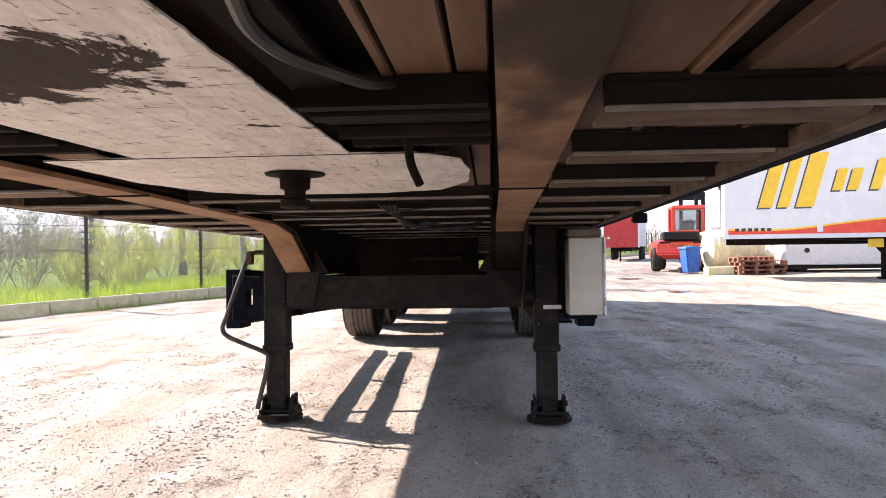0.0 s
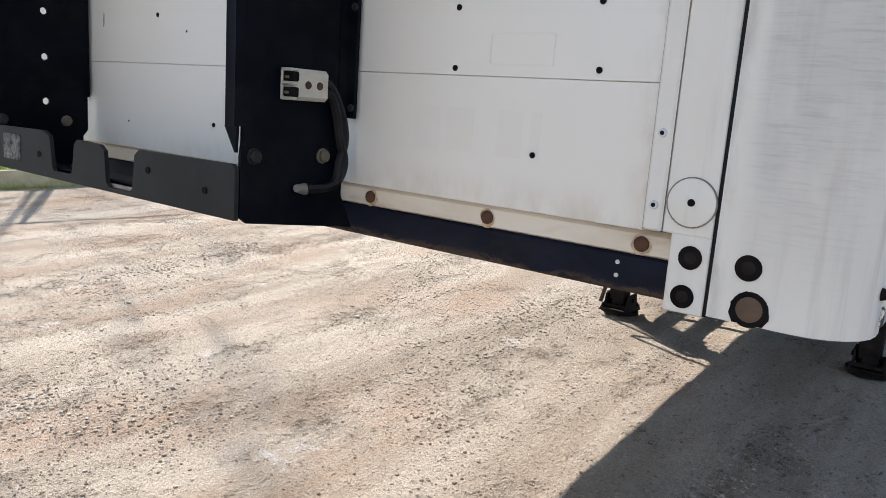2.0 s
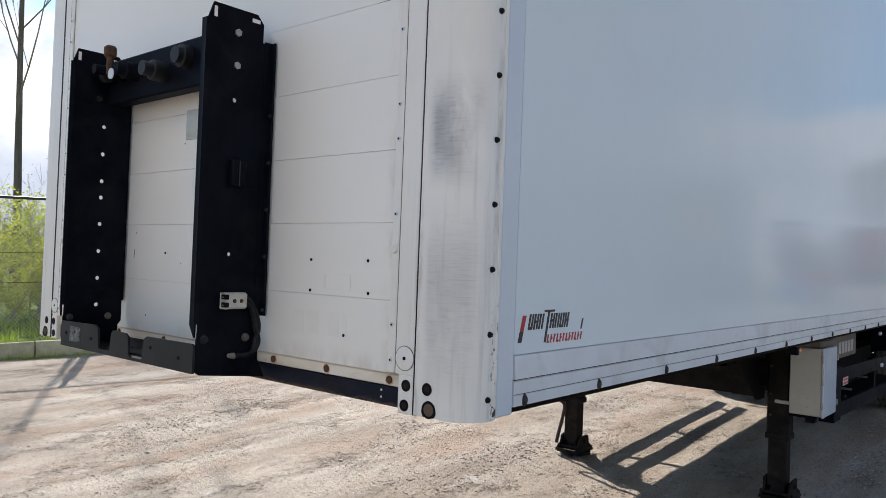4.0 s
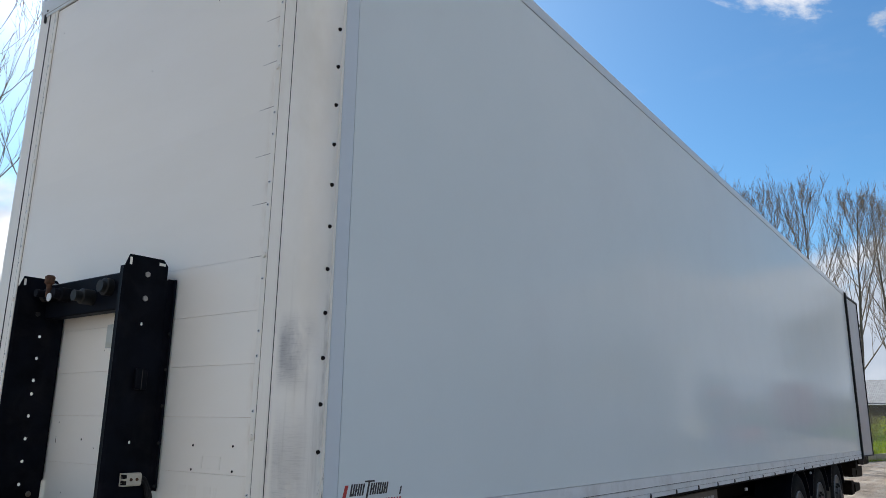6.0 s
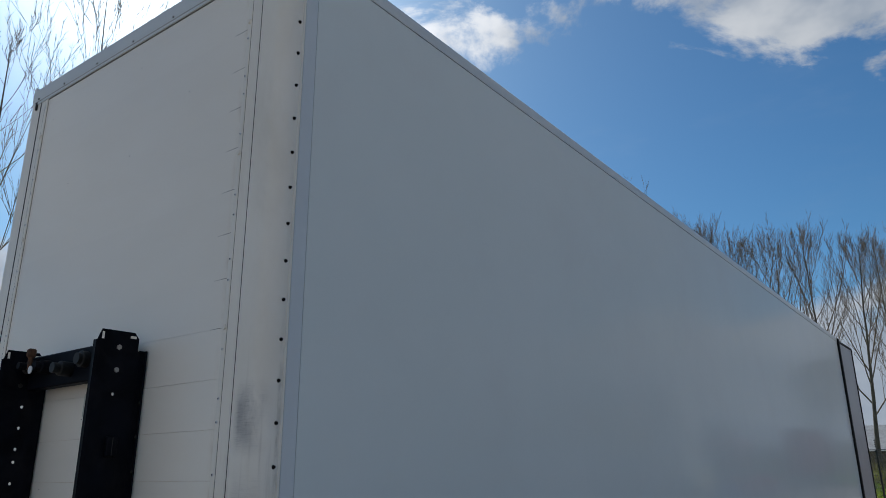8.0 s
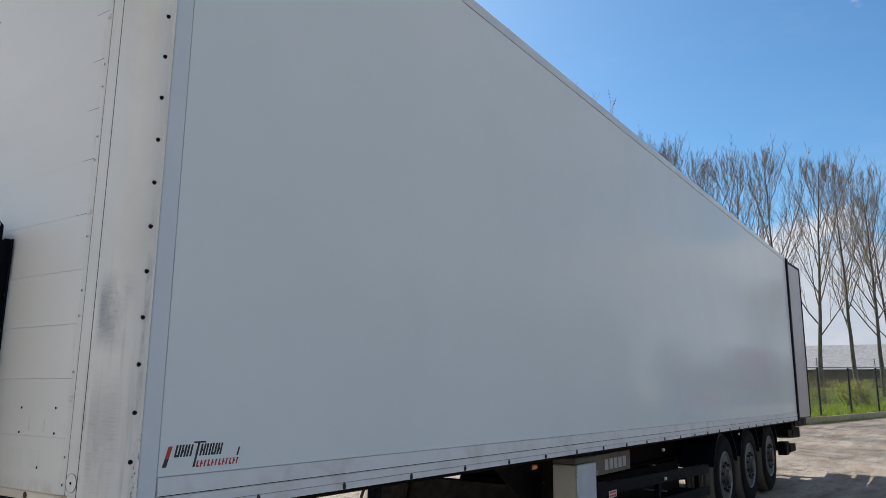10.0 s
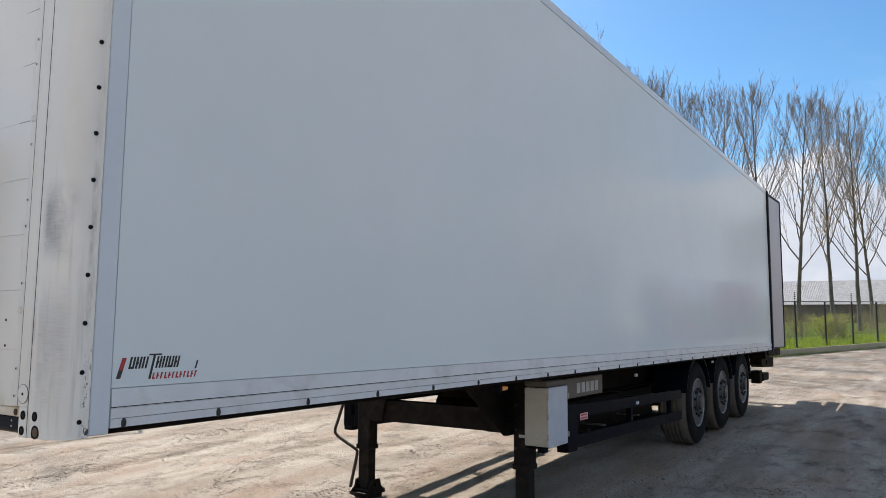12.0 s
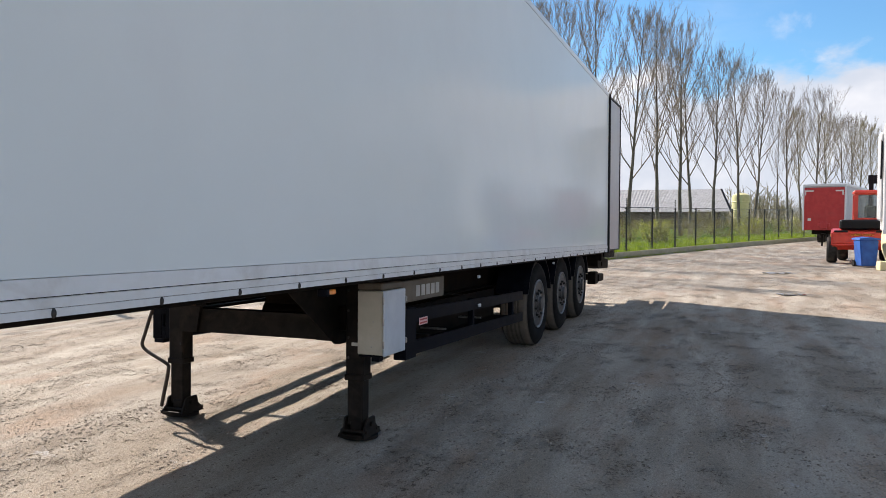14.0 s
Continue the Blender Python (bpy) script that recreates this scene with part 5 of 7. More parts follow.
    for y, z in ((0.86, 1.213), (0.98, 1.208), (1.12, 1.215)):
        for s in (1, -1):
            bm = B()
            rod(bm, (s * 0.56, y, z + 0.014), (s * 0.275, y, z + 0.014), 0.020)
            part("cross_pipe", bm, M_CHASSIS, trailer)
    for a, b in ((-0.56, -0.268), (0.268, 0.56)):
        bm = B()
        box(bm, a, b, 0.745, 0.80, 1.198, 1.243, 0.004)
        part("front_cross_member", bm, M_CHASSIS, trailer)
    bm = B()
    sweep(bm, smooth_path([(0.40, 1.01, 1.225), (0.40, 1.02, 1.195), (0.403, 1.04, 1.16), (0.418, 1.06, 1.122)]), 0.009)
    part("hook", bm, M_CHASSIS, trailer, "hanging black hook")
    bm = B()
    sweep(bm, smooth_path([(0.323, 0.244, 1.224), (0.313, 0.3, 1.221), (0.303, 0.356, 1.221), (0.301, 0.407, 1.221), (0.306, 0.464, 1.221), (0.32, 0.515, 1.221), (0.345, 0.563, 1.221), (0.383, 0.631, 1.221), (0.421, 0.699, 1.236)]), 0.0095)
    part("hose", bm, M_HOSE, trailer, "dusty black hose")
    for k in range(4):
        bm = B()
        sweep(bm, smooth_path([(0.10 + 0.02 * k, 2.6, 1.22), (0.18, 2.75 + 0.03 * k, 1.16 - 0.008 * k), (0.26, 2.9, 1.13 + 0.01 * k), (0.40, 3.2 + 0.1 * k, 1.15), (0.5, 3.6, 1.19)]), 0.009)
        part("tied_cable", bm, M_CABLE, trailer)
    bm = B()
    sweep(bm, smooth_path([(-0.5, 2.3, 1.19), (-0.1, 2.5, 1.165), (0.35, 2.4, 1.185)]), 0.004)
    part("thin_wire", bm, M_CABLE, trailer)


def build_landing_gear():
    gear = trailer
    bm = B()
    prism(bm, [(4.20, 0.715), (4.33, 0.715), (4.33, 0.727), (4.212, 0.727), (4.212, 0.893), (4.33, 0.893), (4.33, 0.905), (4.20, 0.905)], -0.65, 0.65, "x")
    part("leg_cross_member", bm, M_LEG, gear, "dusty black cross member between the legs", 0)
    bm = B()
    box(bm, -0.40, 0.46, 4.9, 4.93, 0.90, 1.16, 0.004)
    part("rear_cross_member", bm, M_CHASSIS, gear, "", 0)
    bm = B()
    box(bm, -0.03, 0.34, 4.88, 4.90, 1.00, 1.03, 0.002)
    part("pipe_bracket", bm, M_LEG, gear)
    for s in (1, -1):
        bm = B()
        prism(bm, [(s * 0.56, 0.715), (s * 0.73, 0.715), (s * 0.73, 0.93), (s * 0.52, 0.93)], 4.17, 4.20, "y")
        prism(bm, [(s * 0.62, 0.91), (s * 0.47, 0.93), (s * 0.62, 1.19)], 4.19, 4.198, "y")
        part("gusset", bm, M_LEG, gear, "", 0)
    bm = B()
    prism(bm, [(3.42, 1.205), (3.52, 1.115), (4.13, 0.700), (4.20, 0.690), (4.33, 0.690), (4.33, 1.205)], 0.738, 0.748, "x")
    part("brace_plate", bm, M_LEG, gear, "black brace plate between beam and leg", 0)
    for x, y in ((-0.825, 4.30), (0.885, 4.24)):
        s = 1 if x > 0 else -1
        bm = B()
        box(bm, x - 0.075, x + 0.075, y - 0.065, y + 0.065, 0.44, 1.24, 0.010)
        leg = part("landing_leg", bm, M_LEG, gear, "black telescopic landing leg")
        bm = B()
        box(bm, x - 0.082, x + 0.082, y - 0.072, y + 0.072, 0.43, 0.475, 0.006)
        box(bm, x - 0.064, x + 0.064, y - 0.054, y + 0.054, 0.09, 0.44, 0.008)
        part("inner_tube", bm, M_LEG, leg)
        bm = B()
        fx = x + 0.012
        sole = [(fx + 0.138 * math.cos(a) * (1 + 0.05 * math.sin(3 * a)), y + 0.125 * math.sin(a)) for a in [k * math.tau / 24 for k in range(24)]]
        prism(bm, sole, -0.004, 0.022, "z")
        cheek = [(-0.135, 0.018), (-0.128, 0.040), (-0.088, 0.085), (-0.066, 0.142), (-0.050, 0.152), (0.052, 0.154), (0.068, 0.142), (0.090, 0.085), (0.128, 0.040), (0.135, 0.018)]
        for side in (1, -1):
            v0 = len(bm.verts)
            prism(bm, [(y + u, w) for u, w in cheek], fx + side * 0.078, fx + side * 0.092, "x")
            bm.verts.ensure_lookup_table()
            for v in list(bm.verts)[v0:]:
                v.co.x += side * (0.30 * max(0.0, 0.085 - v.co.z) + 0.10 * max(0.0, v.co.z - 0.085))
        rod(bm, (fx - 0.112, y, 0.105), (fx + 0.112, y, 0.105), 0.018)
        rod(bm, (fx - 0.11, y - 0.085, 0.055), (fx + 0.11, y - 0.085, 0.055), 0.014)
        rod(bm, (fx - 0.11, y + 0.085, 0.055), (fx + 0.11, y + 0.085, 0.055), 0.014)
        box(bm, fx - 0.048, fx + 0.048, y - 0.060, y + 0.060, 0.045, 0.125, 0.006)
        # turned-up front and rear edges
        for d in (1, -1):
            prism(bm, [(y + d * 0.118, 0.018), (y + d * 0.150, 0.050), (y + d * 0.156, 0.046), (y + d * 0.128, 0.010)], fx - 0.095, fx + 0.095, "x")
        part("foot", bm, M_LEG, leg, "rocking steel foot", 25)
        for z in (0.60, 0.75, 0.95, 1.10):
            bm = B()
            rod(bm, (x - s * 0.05, y - 0.070, z), (x - s * 0.05, y - 0.064, z), 0.010, seg=6)
            part("leg_bolt", bm, M_GREY, leg)
        bm = B()
        box(bm, x - s * 0.18, x - s * 0.06, y - 0.05, y + 0.05, 0.80, 0.98, 0.006)
        part("leg_bracket", bm, M_CHASSIS, leg)
        if s < 0:
            bm = B()
            sweep(bm, smooth_path([(x - 0.075, y - 0.02, 1.06), (x - 0.14, y - 0.03, 1.06), (x - 0.18, y - 0.05, 1.015), (x - 0.235, y - 0.08, 0.86), (x - 0.305, y - 0.09, 0.66), (x - 0.332, y - 0.09, 0.58),
                                   (x - 0.295, y - 0.09, 0.53), (x - 0.175, y - 0.10, 0.48), (x - 0.050, y - 0.11, 0.43), (x - 0.030, y - 0.115, 0.395), (x - 0.045, y - 0.12, 0.30), (x - 0.080, y - 0.12, 0.16),
                                   (x - 0.098, y - 0.12, 0.08)], 5), 0.015)
            part("crank_handle", bm, M_CRANK, leg, "bent steel crank handle")
            bm = B()
            box(bm, x - 0.185, x - 0.145, y - 0.07, y - 0.02, 0.985, 1.07, 0.008)
            part("crank_joint", bm, M_RUST, leg)
            bm = B()
            box(bm, x - 0.300, x - 0.206, y - 0.004, y + 0.010, 0.616, 0.917, 0.006)
            box(bm, x - 0.206, x - 0.165, y - 0.003, y + 0.008, 0.828, 0.912, 0.003)
            box(bm, x - 0.206, x - 0.165, y - 0.003, y + 0.008, 0.620, 0.724, 0.003)
            box(bm, x - 0.165, x - 0.07, y - 0.004, y + 0.010, 0.625, 0.910, 0.004)
            part("side_bracket", bm, M_BLACK, leg)
        else:
            bm = B()
            box(bm, x - 0.02, x + 0.09, y - 0.075, y - 0.062, 0.69, 0.715, 0.003)
            part("pale_clamp", bm, M_WHITEINK, leg, "pale clamp")
            bm = B()
            box(bm, x + 0.075, x + 0.12, y - 0.02, y + 0.12, 0.66, 1.18, 0.006)
            part("gearbox", bm, M_BLACK, leg)
    # locker
    bm = B()
    box(bm, 1.005, 1.205, 3.995, 4.345, 0.662, 1.118, 0.006)
    locker = part("tool_locker", bm, M_CREAMBOX, trailer, "cream sheet-metal tool locker")
    bm = B()
    box(bm, 1.205, 1.222, 3.99, 4.352, 0.655, 1.122, 0.006)
    door = part("locker_door", bm, M_LOCKDOOR, locker, "pale grey-blue locker door")
    for z in (0.74, 0.90, 1.05):
        bm = B()
        rod(bm, (1.214, 3.987, z - 0.025), (1.214, 3.987, z + 0.025), 0.007)
        part("hinge", bm, M_STEEL, door)
    for z in (0.73, 1.04):
        bm = B()
        box(bm, 1.215, 1.232, 4.345, 4.362, z - 0.02, z + 0.02, 0.003)
        part("latch", bm, M_STEEL, door)
    for z, y in ((0.72, 3.994), (0.90, 3.994), (0.78, 3.994)):
        bm = B()
        rod(bm, (1.06 + z * 0.08, y, z), (1.06 + z * 0.08, y - 0.003, z), 0.005)
        part("rivet", bm, M_STEEL, locker)
    bm = B()
    box(bm, 1.00, 1.17, 4.02, 4.33, 0.640, 0.662, 0.004)
    box(bm, 1.10, 1.16, 4.03, 4.10, 0.61, 0.645, 0.004)
    part("locker_tray", bm, M_BLACK, locker)
    bm = B()
    box(bm, 1.00, 1.20, 4.0, 4.35, 1.121, 1.175, 0.01)
    part("locker_rail", bm, M_TAN, trailer)
    bm = B()
    box(bm, 1.225, 1.272, 3.125, 3.215, 1.158, 1.188, 0.006)
    lamp = part("marker_lamp", bm, M_ORANGE, trailer, "orange side marker lamp")
    bm = B()
    box(bm, 1.215, 1.280, 3.085, 3.124, 1.150, 1.196, 0.005)
    part("lamp_bracket", bm, M_BLACK, lamp)


def build_wheel_mesh():
    """Tyre and rim with the axle along x, the outer face at x = 0."""
    R, W = 0.533, 0.38
    prof = [(0.300, -W + 0.02), (0.330, -W), (0.47, -W - 0.004), (0.515, -W + 0.025), (R, -W + 0.06)]
    for k in range(5):
        c = -W + 0.06 + (W - 0.12) * (k + 0.5) / 5
        prof += [(R, c - 0.016), (R - 0.012, c - 0.012), (R - 0.012, c + 0.012), (R, c + 0.016)] if k < 4 else []
    prof += [(R, -0.06), (0.518, -0.025), (0.48, 0.0), (0.41, 0.008), (0.345, 0.0), (0.305, -0.015)]
    tyre = B()
    spun(tyre, prof, pose(0, 0, 0, 0, 90, 0), 44)
    rim = B()
    lip = B()
    spun(lip, [(0.306, -0.015), (0.310, -0.002), (0.300, 0.004), (0.288, -0.004), (0.284, -0.012), (0.295, -0.016)], pose(0, 0, 0, 0, 90, 0), 40)
    spun(rim, [(0.290, -0.012), (0.270, -0.045), (0.245, -0.055), (0.20, -0.03), (0.155, -0.012), (0.148, -0.004), (0.12, -0.004), (0.115, 0.01),
               (0.095, 0.018), (0.09, 0.045), (0.06, 0.05), (0.0, 0.05)], pose(0, 0, 0, 0, 90, 0), 40)
    holes = []
    for k in range(10):
        bm = B()
        a = k * math.tau / 10
        rod(bm, (-0.048, 0.222 * math.cos(a), 0.222 * math.sin(a)), (-0.028, 0.222 * math.cos(a), 0.222 * math.sin(a)), 0.024)
        holes.append(bm)
    nuts = []
    for k in range(10):
        bm = B()
        a = (k + 0.5) * math.tau / 10
        rod(bm, (-0.01, 0.167 * math.cos(a), 0.167 * math.sin(a)), (0.022, 0.167 * math.cos(a), 0.167 * math.sin(a)), 0.017, 0.014, 6)
        nuts.append(bm)
    return tyre, rim, lip, holes, nuts


def build_running_gear():
    tyre, rim, lip, holes, nuts = build_wheel_mesh()
    me_t, me_r, me_lip = mesh_of("tyre", tyre, M_RUBBER, 35), mesh_of("rim", rim, M_DISH, 35), mesh_of("rim_lip", lip, M_RIM, 35)
    me_h = [mesh_of("vent_hole", b, M_HOLE) for b in holes]
    me_n = [mesh_of("wheel_nut", b, M_GREY) for b in nuts]
    fender = B()
    arc_o = [(0.625 * math.cos(radians(a)), 0.625 * math.sin(radians(a))) for a in range(15, 166, 10)]
    arc_i = [(0.610 * math.cos(radians(a)), 0.610 * math.sin(radians(a))) for a in range(165, 14, -10)]
    prism(fender, arc_o + arc_i, -0.40, 0.015, "x")
    me_f = mesh_of("mudguard", fender, M_BLACK, 40)
    for y in (8.60, 10.00, 11.42):
        z0 = 0.0275 * (y - 4.3) + 0.530
        for s in (1, -1):
            m = Matrix.Translation((s * 1.20, y, z0)) @ (Matrix() if s > 0 else pose(0, 0, 0, 0, 0, 180))
            wheel = piece("wheel", me_t, trailer, m)
            tagged(wheel, "worn dusty super-single tyre")
            piece("rim", me_r, wheel, (0, 0, 0))
            piece("rim_lip", me_lip, wheel, (0, 0, 0))
            for me in me_h[:]:
                piece("vent_hole", me, wheel, (0, 0, 0))
            for me in me_n:
                piece("wheel_nut", me, wheel, (0, 0, 0))
            piece("mudguard", me_f, trailer, m)
        bm = B()
        rod(bm, (-0.9, y, z0), (0.9, y, z0), 0.075)
        part("axle", bm, M_CHASSIS, trailer)
        for s in (1, -1):
            bm = B()
            rod(bm, (s * 0.62, y + 0.25, 0.72), (s * 0.62, y + 0.25, 0.90), 0.13, 0.15, 20)
            box(bm, s * 0.58, s * 0.68, y - 0.45, y + 0.3, z0 - 0.06, z0 + 0.06, 0.01)
            part("air_spring", bm, M_CHASSIS, trailer)
    # side guards, parallel to the ground
    for s in (1, -1):
        for z, h in ((0.890, 0.105 if s > 0 else 0.13), (0.640, 0.105 if s > 0 else 0.13)):
            bm = B()
            prism(bm, [(4.60, z + h / 2), (7.80, z + h / 2 - 0.080), (7.80, z - h / 2 - 0.075), (4.60, z - h / 2)], s * 1.175, s * 1.200, "x")
            part("side_guard_rail", bm, M_BLACK, trailer, "dark aluminium side guard rail", 0)
        for y in (4.62, 6.05, 7.45):
            bm = B()
            dz = -0.025 * (y - 4.6)
            box(bm, s * 1.12, s * 1.174, y, y + 0.05, 0.58 + dz, 0.945 + dz, 0.003)
            part("guard_post", bm, M_BLACK, trailer)
        bm = B()
        box(bm, s * 1.10, s * 1.204, 4.40, 4.60, 0.565, 0.955, 0.004)
        part("guard_end", bm, M_BLACK, trailer)
    bm = B()
    box(bm, 1.2005, 1.203, 4.66, 4.83, 0.805, 0.862)
    part("notice_plate", bm, M_STICK, trailer, "small pink-white notice plate")
    for k in range(2):
        bm = B()
        box(bm, 1.203, 1.2045, 4.675, 4.815, 0.815 + 0.026 * k, 0.827 + 0.026 * k)
        part("notice_bar", bm, M_REDINK, trailer)
    # maker's plate: tan board with plain pale bars
    bm = B()
    box(bm, 1.14, 1.16, 4.38, 5.30, 0.995, 1.165, 0.004)
    plate = part("maker_plate", bm, M_TAN, trailer, "tan side plate with pale bars")
    for k in range(5):
        bm = B()
        box(bm, 1.159, 1.163, 4.69 + 0.105 * k, 4.69 + 0.105 * k + 0.075, 1.03, 1.118, 0.001)
        part("maker_bar", bm, M_DULLINK, plate)
    for y, z, x in ((6.15, 1.10, 1.18), (6.10, 0.825, 1.206), (9.35, 1.13, 1.20)):
        bm = B()
        box(bm, x, x + 0.02, y, y + 0.05, z, z + 0.03, 0.004)
        part("side_lamp", bm, M_DOORBOX, trailer, "small pale side lamp")
    for y in (5.2, 6.6):
        bm = B()
        rod(bm, (-0.55, y, 0.78), (0.55, y, 0.78), 0.14, seg=24)
        part("air_tank", bm, M_CHASSIS, trailer)
    # dark floor and wall added to keep the space behind the side guard in shade
    bm = B()
    box(bm, 0.84, 1.10, 4.75, 7.75, 0.560, 0.575)
    part("pallet_rack_floor", bm, M_CHASSIS, trailer)
    bm = B()
    box(bm, 0.84, 0.855, 4.75, 7.75, 0.576, 0.888)
    part("pallet_rack_wall", bm, M_CHASSIS, trailer)
    for y in (5.0, 5.5, 6.5):
        bm = B()
        box(bm, 0.856, 1.10, y, y + 0.03, 0.665, 0.68)
        part("rack_bar", bm, M_STEEL, trailer)
    bm = B()
    box(bm, -1.17, 1.17, 4.92, 4.965, 0.66, 0.70, 0.004)
    part("rack_cross_bar", bm, M_LEG, trailer)
    # rear end
    bm = B()
    box(bm, -SX + 0.005, SX - 0.005, LEN - 0.03, LEN, 1.205, 4.155, 0.004)
    part("rear_frame", bm, M_GREY, trailer)
    bm = B()
    box(bm, SX - 0.04, SX + 0.035, LEN - 0.03, LEN + 0.055, 1.21, 4.225, 0.01)
    part("rear_post", bm, M_SEAL, trailer, "black rear corner post and seal")
    bm = B()
    box(bm, SX - 0.05, SX - 0.012, 0.02, 1.27, 1.25, 4.20, 0.01)
    door = part("rear_door", bm, M_DOORSKIN, trailer, "grey-white rear door standing open, black seals")
    door.matrix_basis = Matrix.Translation((SX, LEN + 0.05, 0)) @ pose(0, 0, 0, 0, 0, -2.0) @ Matrix.Translation((-SX, 0, 0))
    for a in ((0.02, 0.09, 1.255, 4.205), (1.225, 1.275, 1.255, 4.205), (0.02, 1.275, 4.165, 4.21), (0.02, 1.275, 1.25, 1.27)):
        bm = B()
        box(bm, SX - 0.06, SX + (0.012 if a[1] < 1.0 else 0.002), a[0], a[1], a[2], a[3], 0.006)
        part("door_seal", bm, M_SEAL, door)
    bm = B()
    box(bm, -1.22, 1.22, 13.40, 13.66, 1.06, 1.200, 0.01)
    prism(bm, [(13.50, 0.97), (14.30, 0.90), (14.42, 0.92), (14.46, 1.00), (14.46, 1.10), (14.36, 1.16), (13.50, 1.19)], -1.12, -0.93, "x")
    lift = part("tail_lift", bm, M_CHASSIS, trailer, "black folded tail-lift under the rear sill")
    bm = B()
    prism(bm, [(13.46, 0.95), (13.62, 0.90), (14.66, 0.87), (14.72, 0.91), (14.72, 1.06), (14.30, 1.075), (14.22, 1.13), (13.46, 1.19)], 0.93, 1.14, "x")
    box(bm, 1.14, 1.155, 13.9, 14.3, 0.93, 1.02, 0.004)
    part("lift_arm", bm, M_CHASSIS, lift, "black tail-lift arm")
    bm = B()
    prism(bm, [(13.58, 1.13), (14.20, 1.10), (14.86, 1.10), (14.90, 1.13), (14.90, 1.235), (13.58, 1.235)], 1.17, 1.245, "x")
    part("sill_bracket", bm, M_CHASSIS, lift)
    for y in (14.10, 14.62):
        bm = B()
        rod(bm, (1.235, y, 1.10), (1.235, y, 1.24), 0.022, seg=10)
        part("hinge_pin", bm, M_BOLT, lift)
    bm = B()
    box(bm, -1.18, 1.18, 13.75, 13.88, 0.66, 0.79, 0.01)
    box(bm, 0.62, 0.72, 12.8, 13.75, 0.70, 0.78, 0.01)
    box(bm, -0.72, -0.62, 12.8, 13.75, 0.70, 0.78, 0.01)
    bumper = part("rear_bumper", bm, M_CHASSIS, trailer, "black rear underrun bar")
    bm = B()
    box(bm, 1.00, 1.19, 13.30, 13.86, 0.665, 0.80, 0.012)
    box(bm, 1.02, 1.17, 13.05, 13.32, 0.63, 0.86, 0.012)
    part("bumper_end", bm, M_CHASSIS, bumper)
    # tan tip paints the lit, rusty-tan rear end of the underrun bar
    bm = B()
    box(bm, 1.02, 1.182, 13.88, 13.905, 0.70, 0.78, 0.006)
    part("rear_reflector", bm, M_TAN, bumper)


build_body()
build_logo()
build_pillars()
build_underside()
build_landing_gear()
build_running_gear()


# ---------------------------------------------------------------- verge, kerb and fence
def offset_line(dist, y0=-12.0, y1=100.0, step=1.0):
    """Points at a distance behind the kerb's front face."""
    out, y = [], y0
    while y <= y1:
        x, d = along_kerb(y)
        out.append(Vector((x, y, 0)) + Vector((-d.y, d.x, 0)) * dist)
        y += step
    return out


def build_verge():
    rows = [offset_line(d, -40, 140, 2.0) for d in (0.10, 1.2, 2.5, 4, 7, 12, 25, 60, 200)]
    n = len(rows[0])
    verts, faces = [], []
    for k, row in enumerate(rows):
        for p in row:
            z = 0.185 + (0.05 * noise.noise(p * 0.5) if 0 < k < 6 else 0.0)
            verts.append((p.x, p.y, z))
    for j in range(len(rows) - 1):
        for i in range(n - 1):
            faces.append((j * n + i, (j + 1) * n + i, (j + 1) * n + i + 1, j * n + i + 1)[::-1])
    me = bpy.data.meshes.new("grass_verge")
    me.from_pydata(verts, [], faces)
    me.materials.append(M_SOIL)
    me.shade_smooth()
    tagged(new("grass_verge", me), "rough green grass verge behind the fence", "verge", kind="structure")


def build_grass():
    rnd = random.Random(11)
    verts, faces = [], []

    def blade(p, h, w):
        a = rnd.uniform(0, math.tau)
        side = Vector((math.cos(a), math.sin(a), 0)) * w
        lean = Vector((rnd.uniform(-1, 1), rnd.uniform(-1, 1), 0)) * h * 0.45
        n = len(verts)
        verts.extend([p - side, p + side, p + lean * 0.4 + side * 0.7 + Vector((0, 0, h * 0.6)), p + lean * 0.4 - side * 0.7 + Vector((0, 0, h * 0.6)), p + lean + Vector((0, 0, h))])
        faces.extend([(n, n + 1, n + 2, n + 3), (n + 3, n + 2, n + 4)])

    for i in range(52000):
        y = rnd.uniform(-1, 30) if i % 3 else rnd.uniform(25, 62)
        x, d = along_kerb(y)
        b = 0.12 + 4.5 * rnd.random() ** 1.5
        p = Vector((x, y, 0.15)) + Vector((-d.y, d.x, 0)) * b
        clump = noise.noise(p * 1.6) * 0.5 + 0.6
        if rnd.random() > clump + 0.25:
            continue
        far = y > 25
        blade(p, (0.07 + 0.22 * rnd.random() ** 2) * (0.5 + clump) * (0.75 if far else 0.9), 0.006 if not far else 0.014)
    # weeds at the kerb's foot
    for i in range(1600):
        y = rnd.uniform(0, 34)
        x, d = along_kerb(y)
        if noise.noise(Vector((y * 0.9, 0, 7))) < 0.05:
            continue
        p = Vector((x, y, -0.01)) - Vector((-d.y, d.x, 0)) * rnd.uniform(0.0, 0.16)
        blade(p, 0.03 + 0.09 * rnd.random() ** 2, 0.005)
    me = bpy.data.meshes.new("grass")
    me.from_pydata(verts, [], faces)
    me.materials.append(M_GRASS)
    tagged(new("grass", me), "fresh uneven spring grass behind the kerb", "grass", kind="stuff")


def fence_posts():
    """Posts along the fence, three metres apart beside the yard and closer towards its far end."""
    pts = []
    line = offset_line(0.30, -14, 98, 0.05)
    gone = 0.18
    for a, b in zip(line, line[1:]):
        gone += (b - a).length
        if gone >= (3.06 if b.y < 30.0 else 2.40):
            pts.append(b)
            gone = 0.0
    return pts


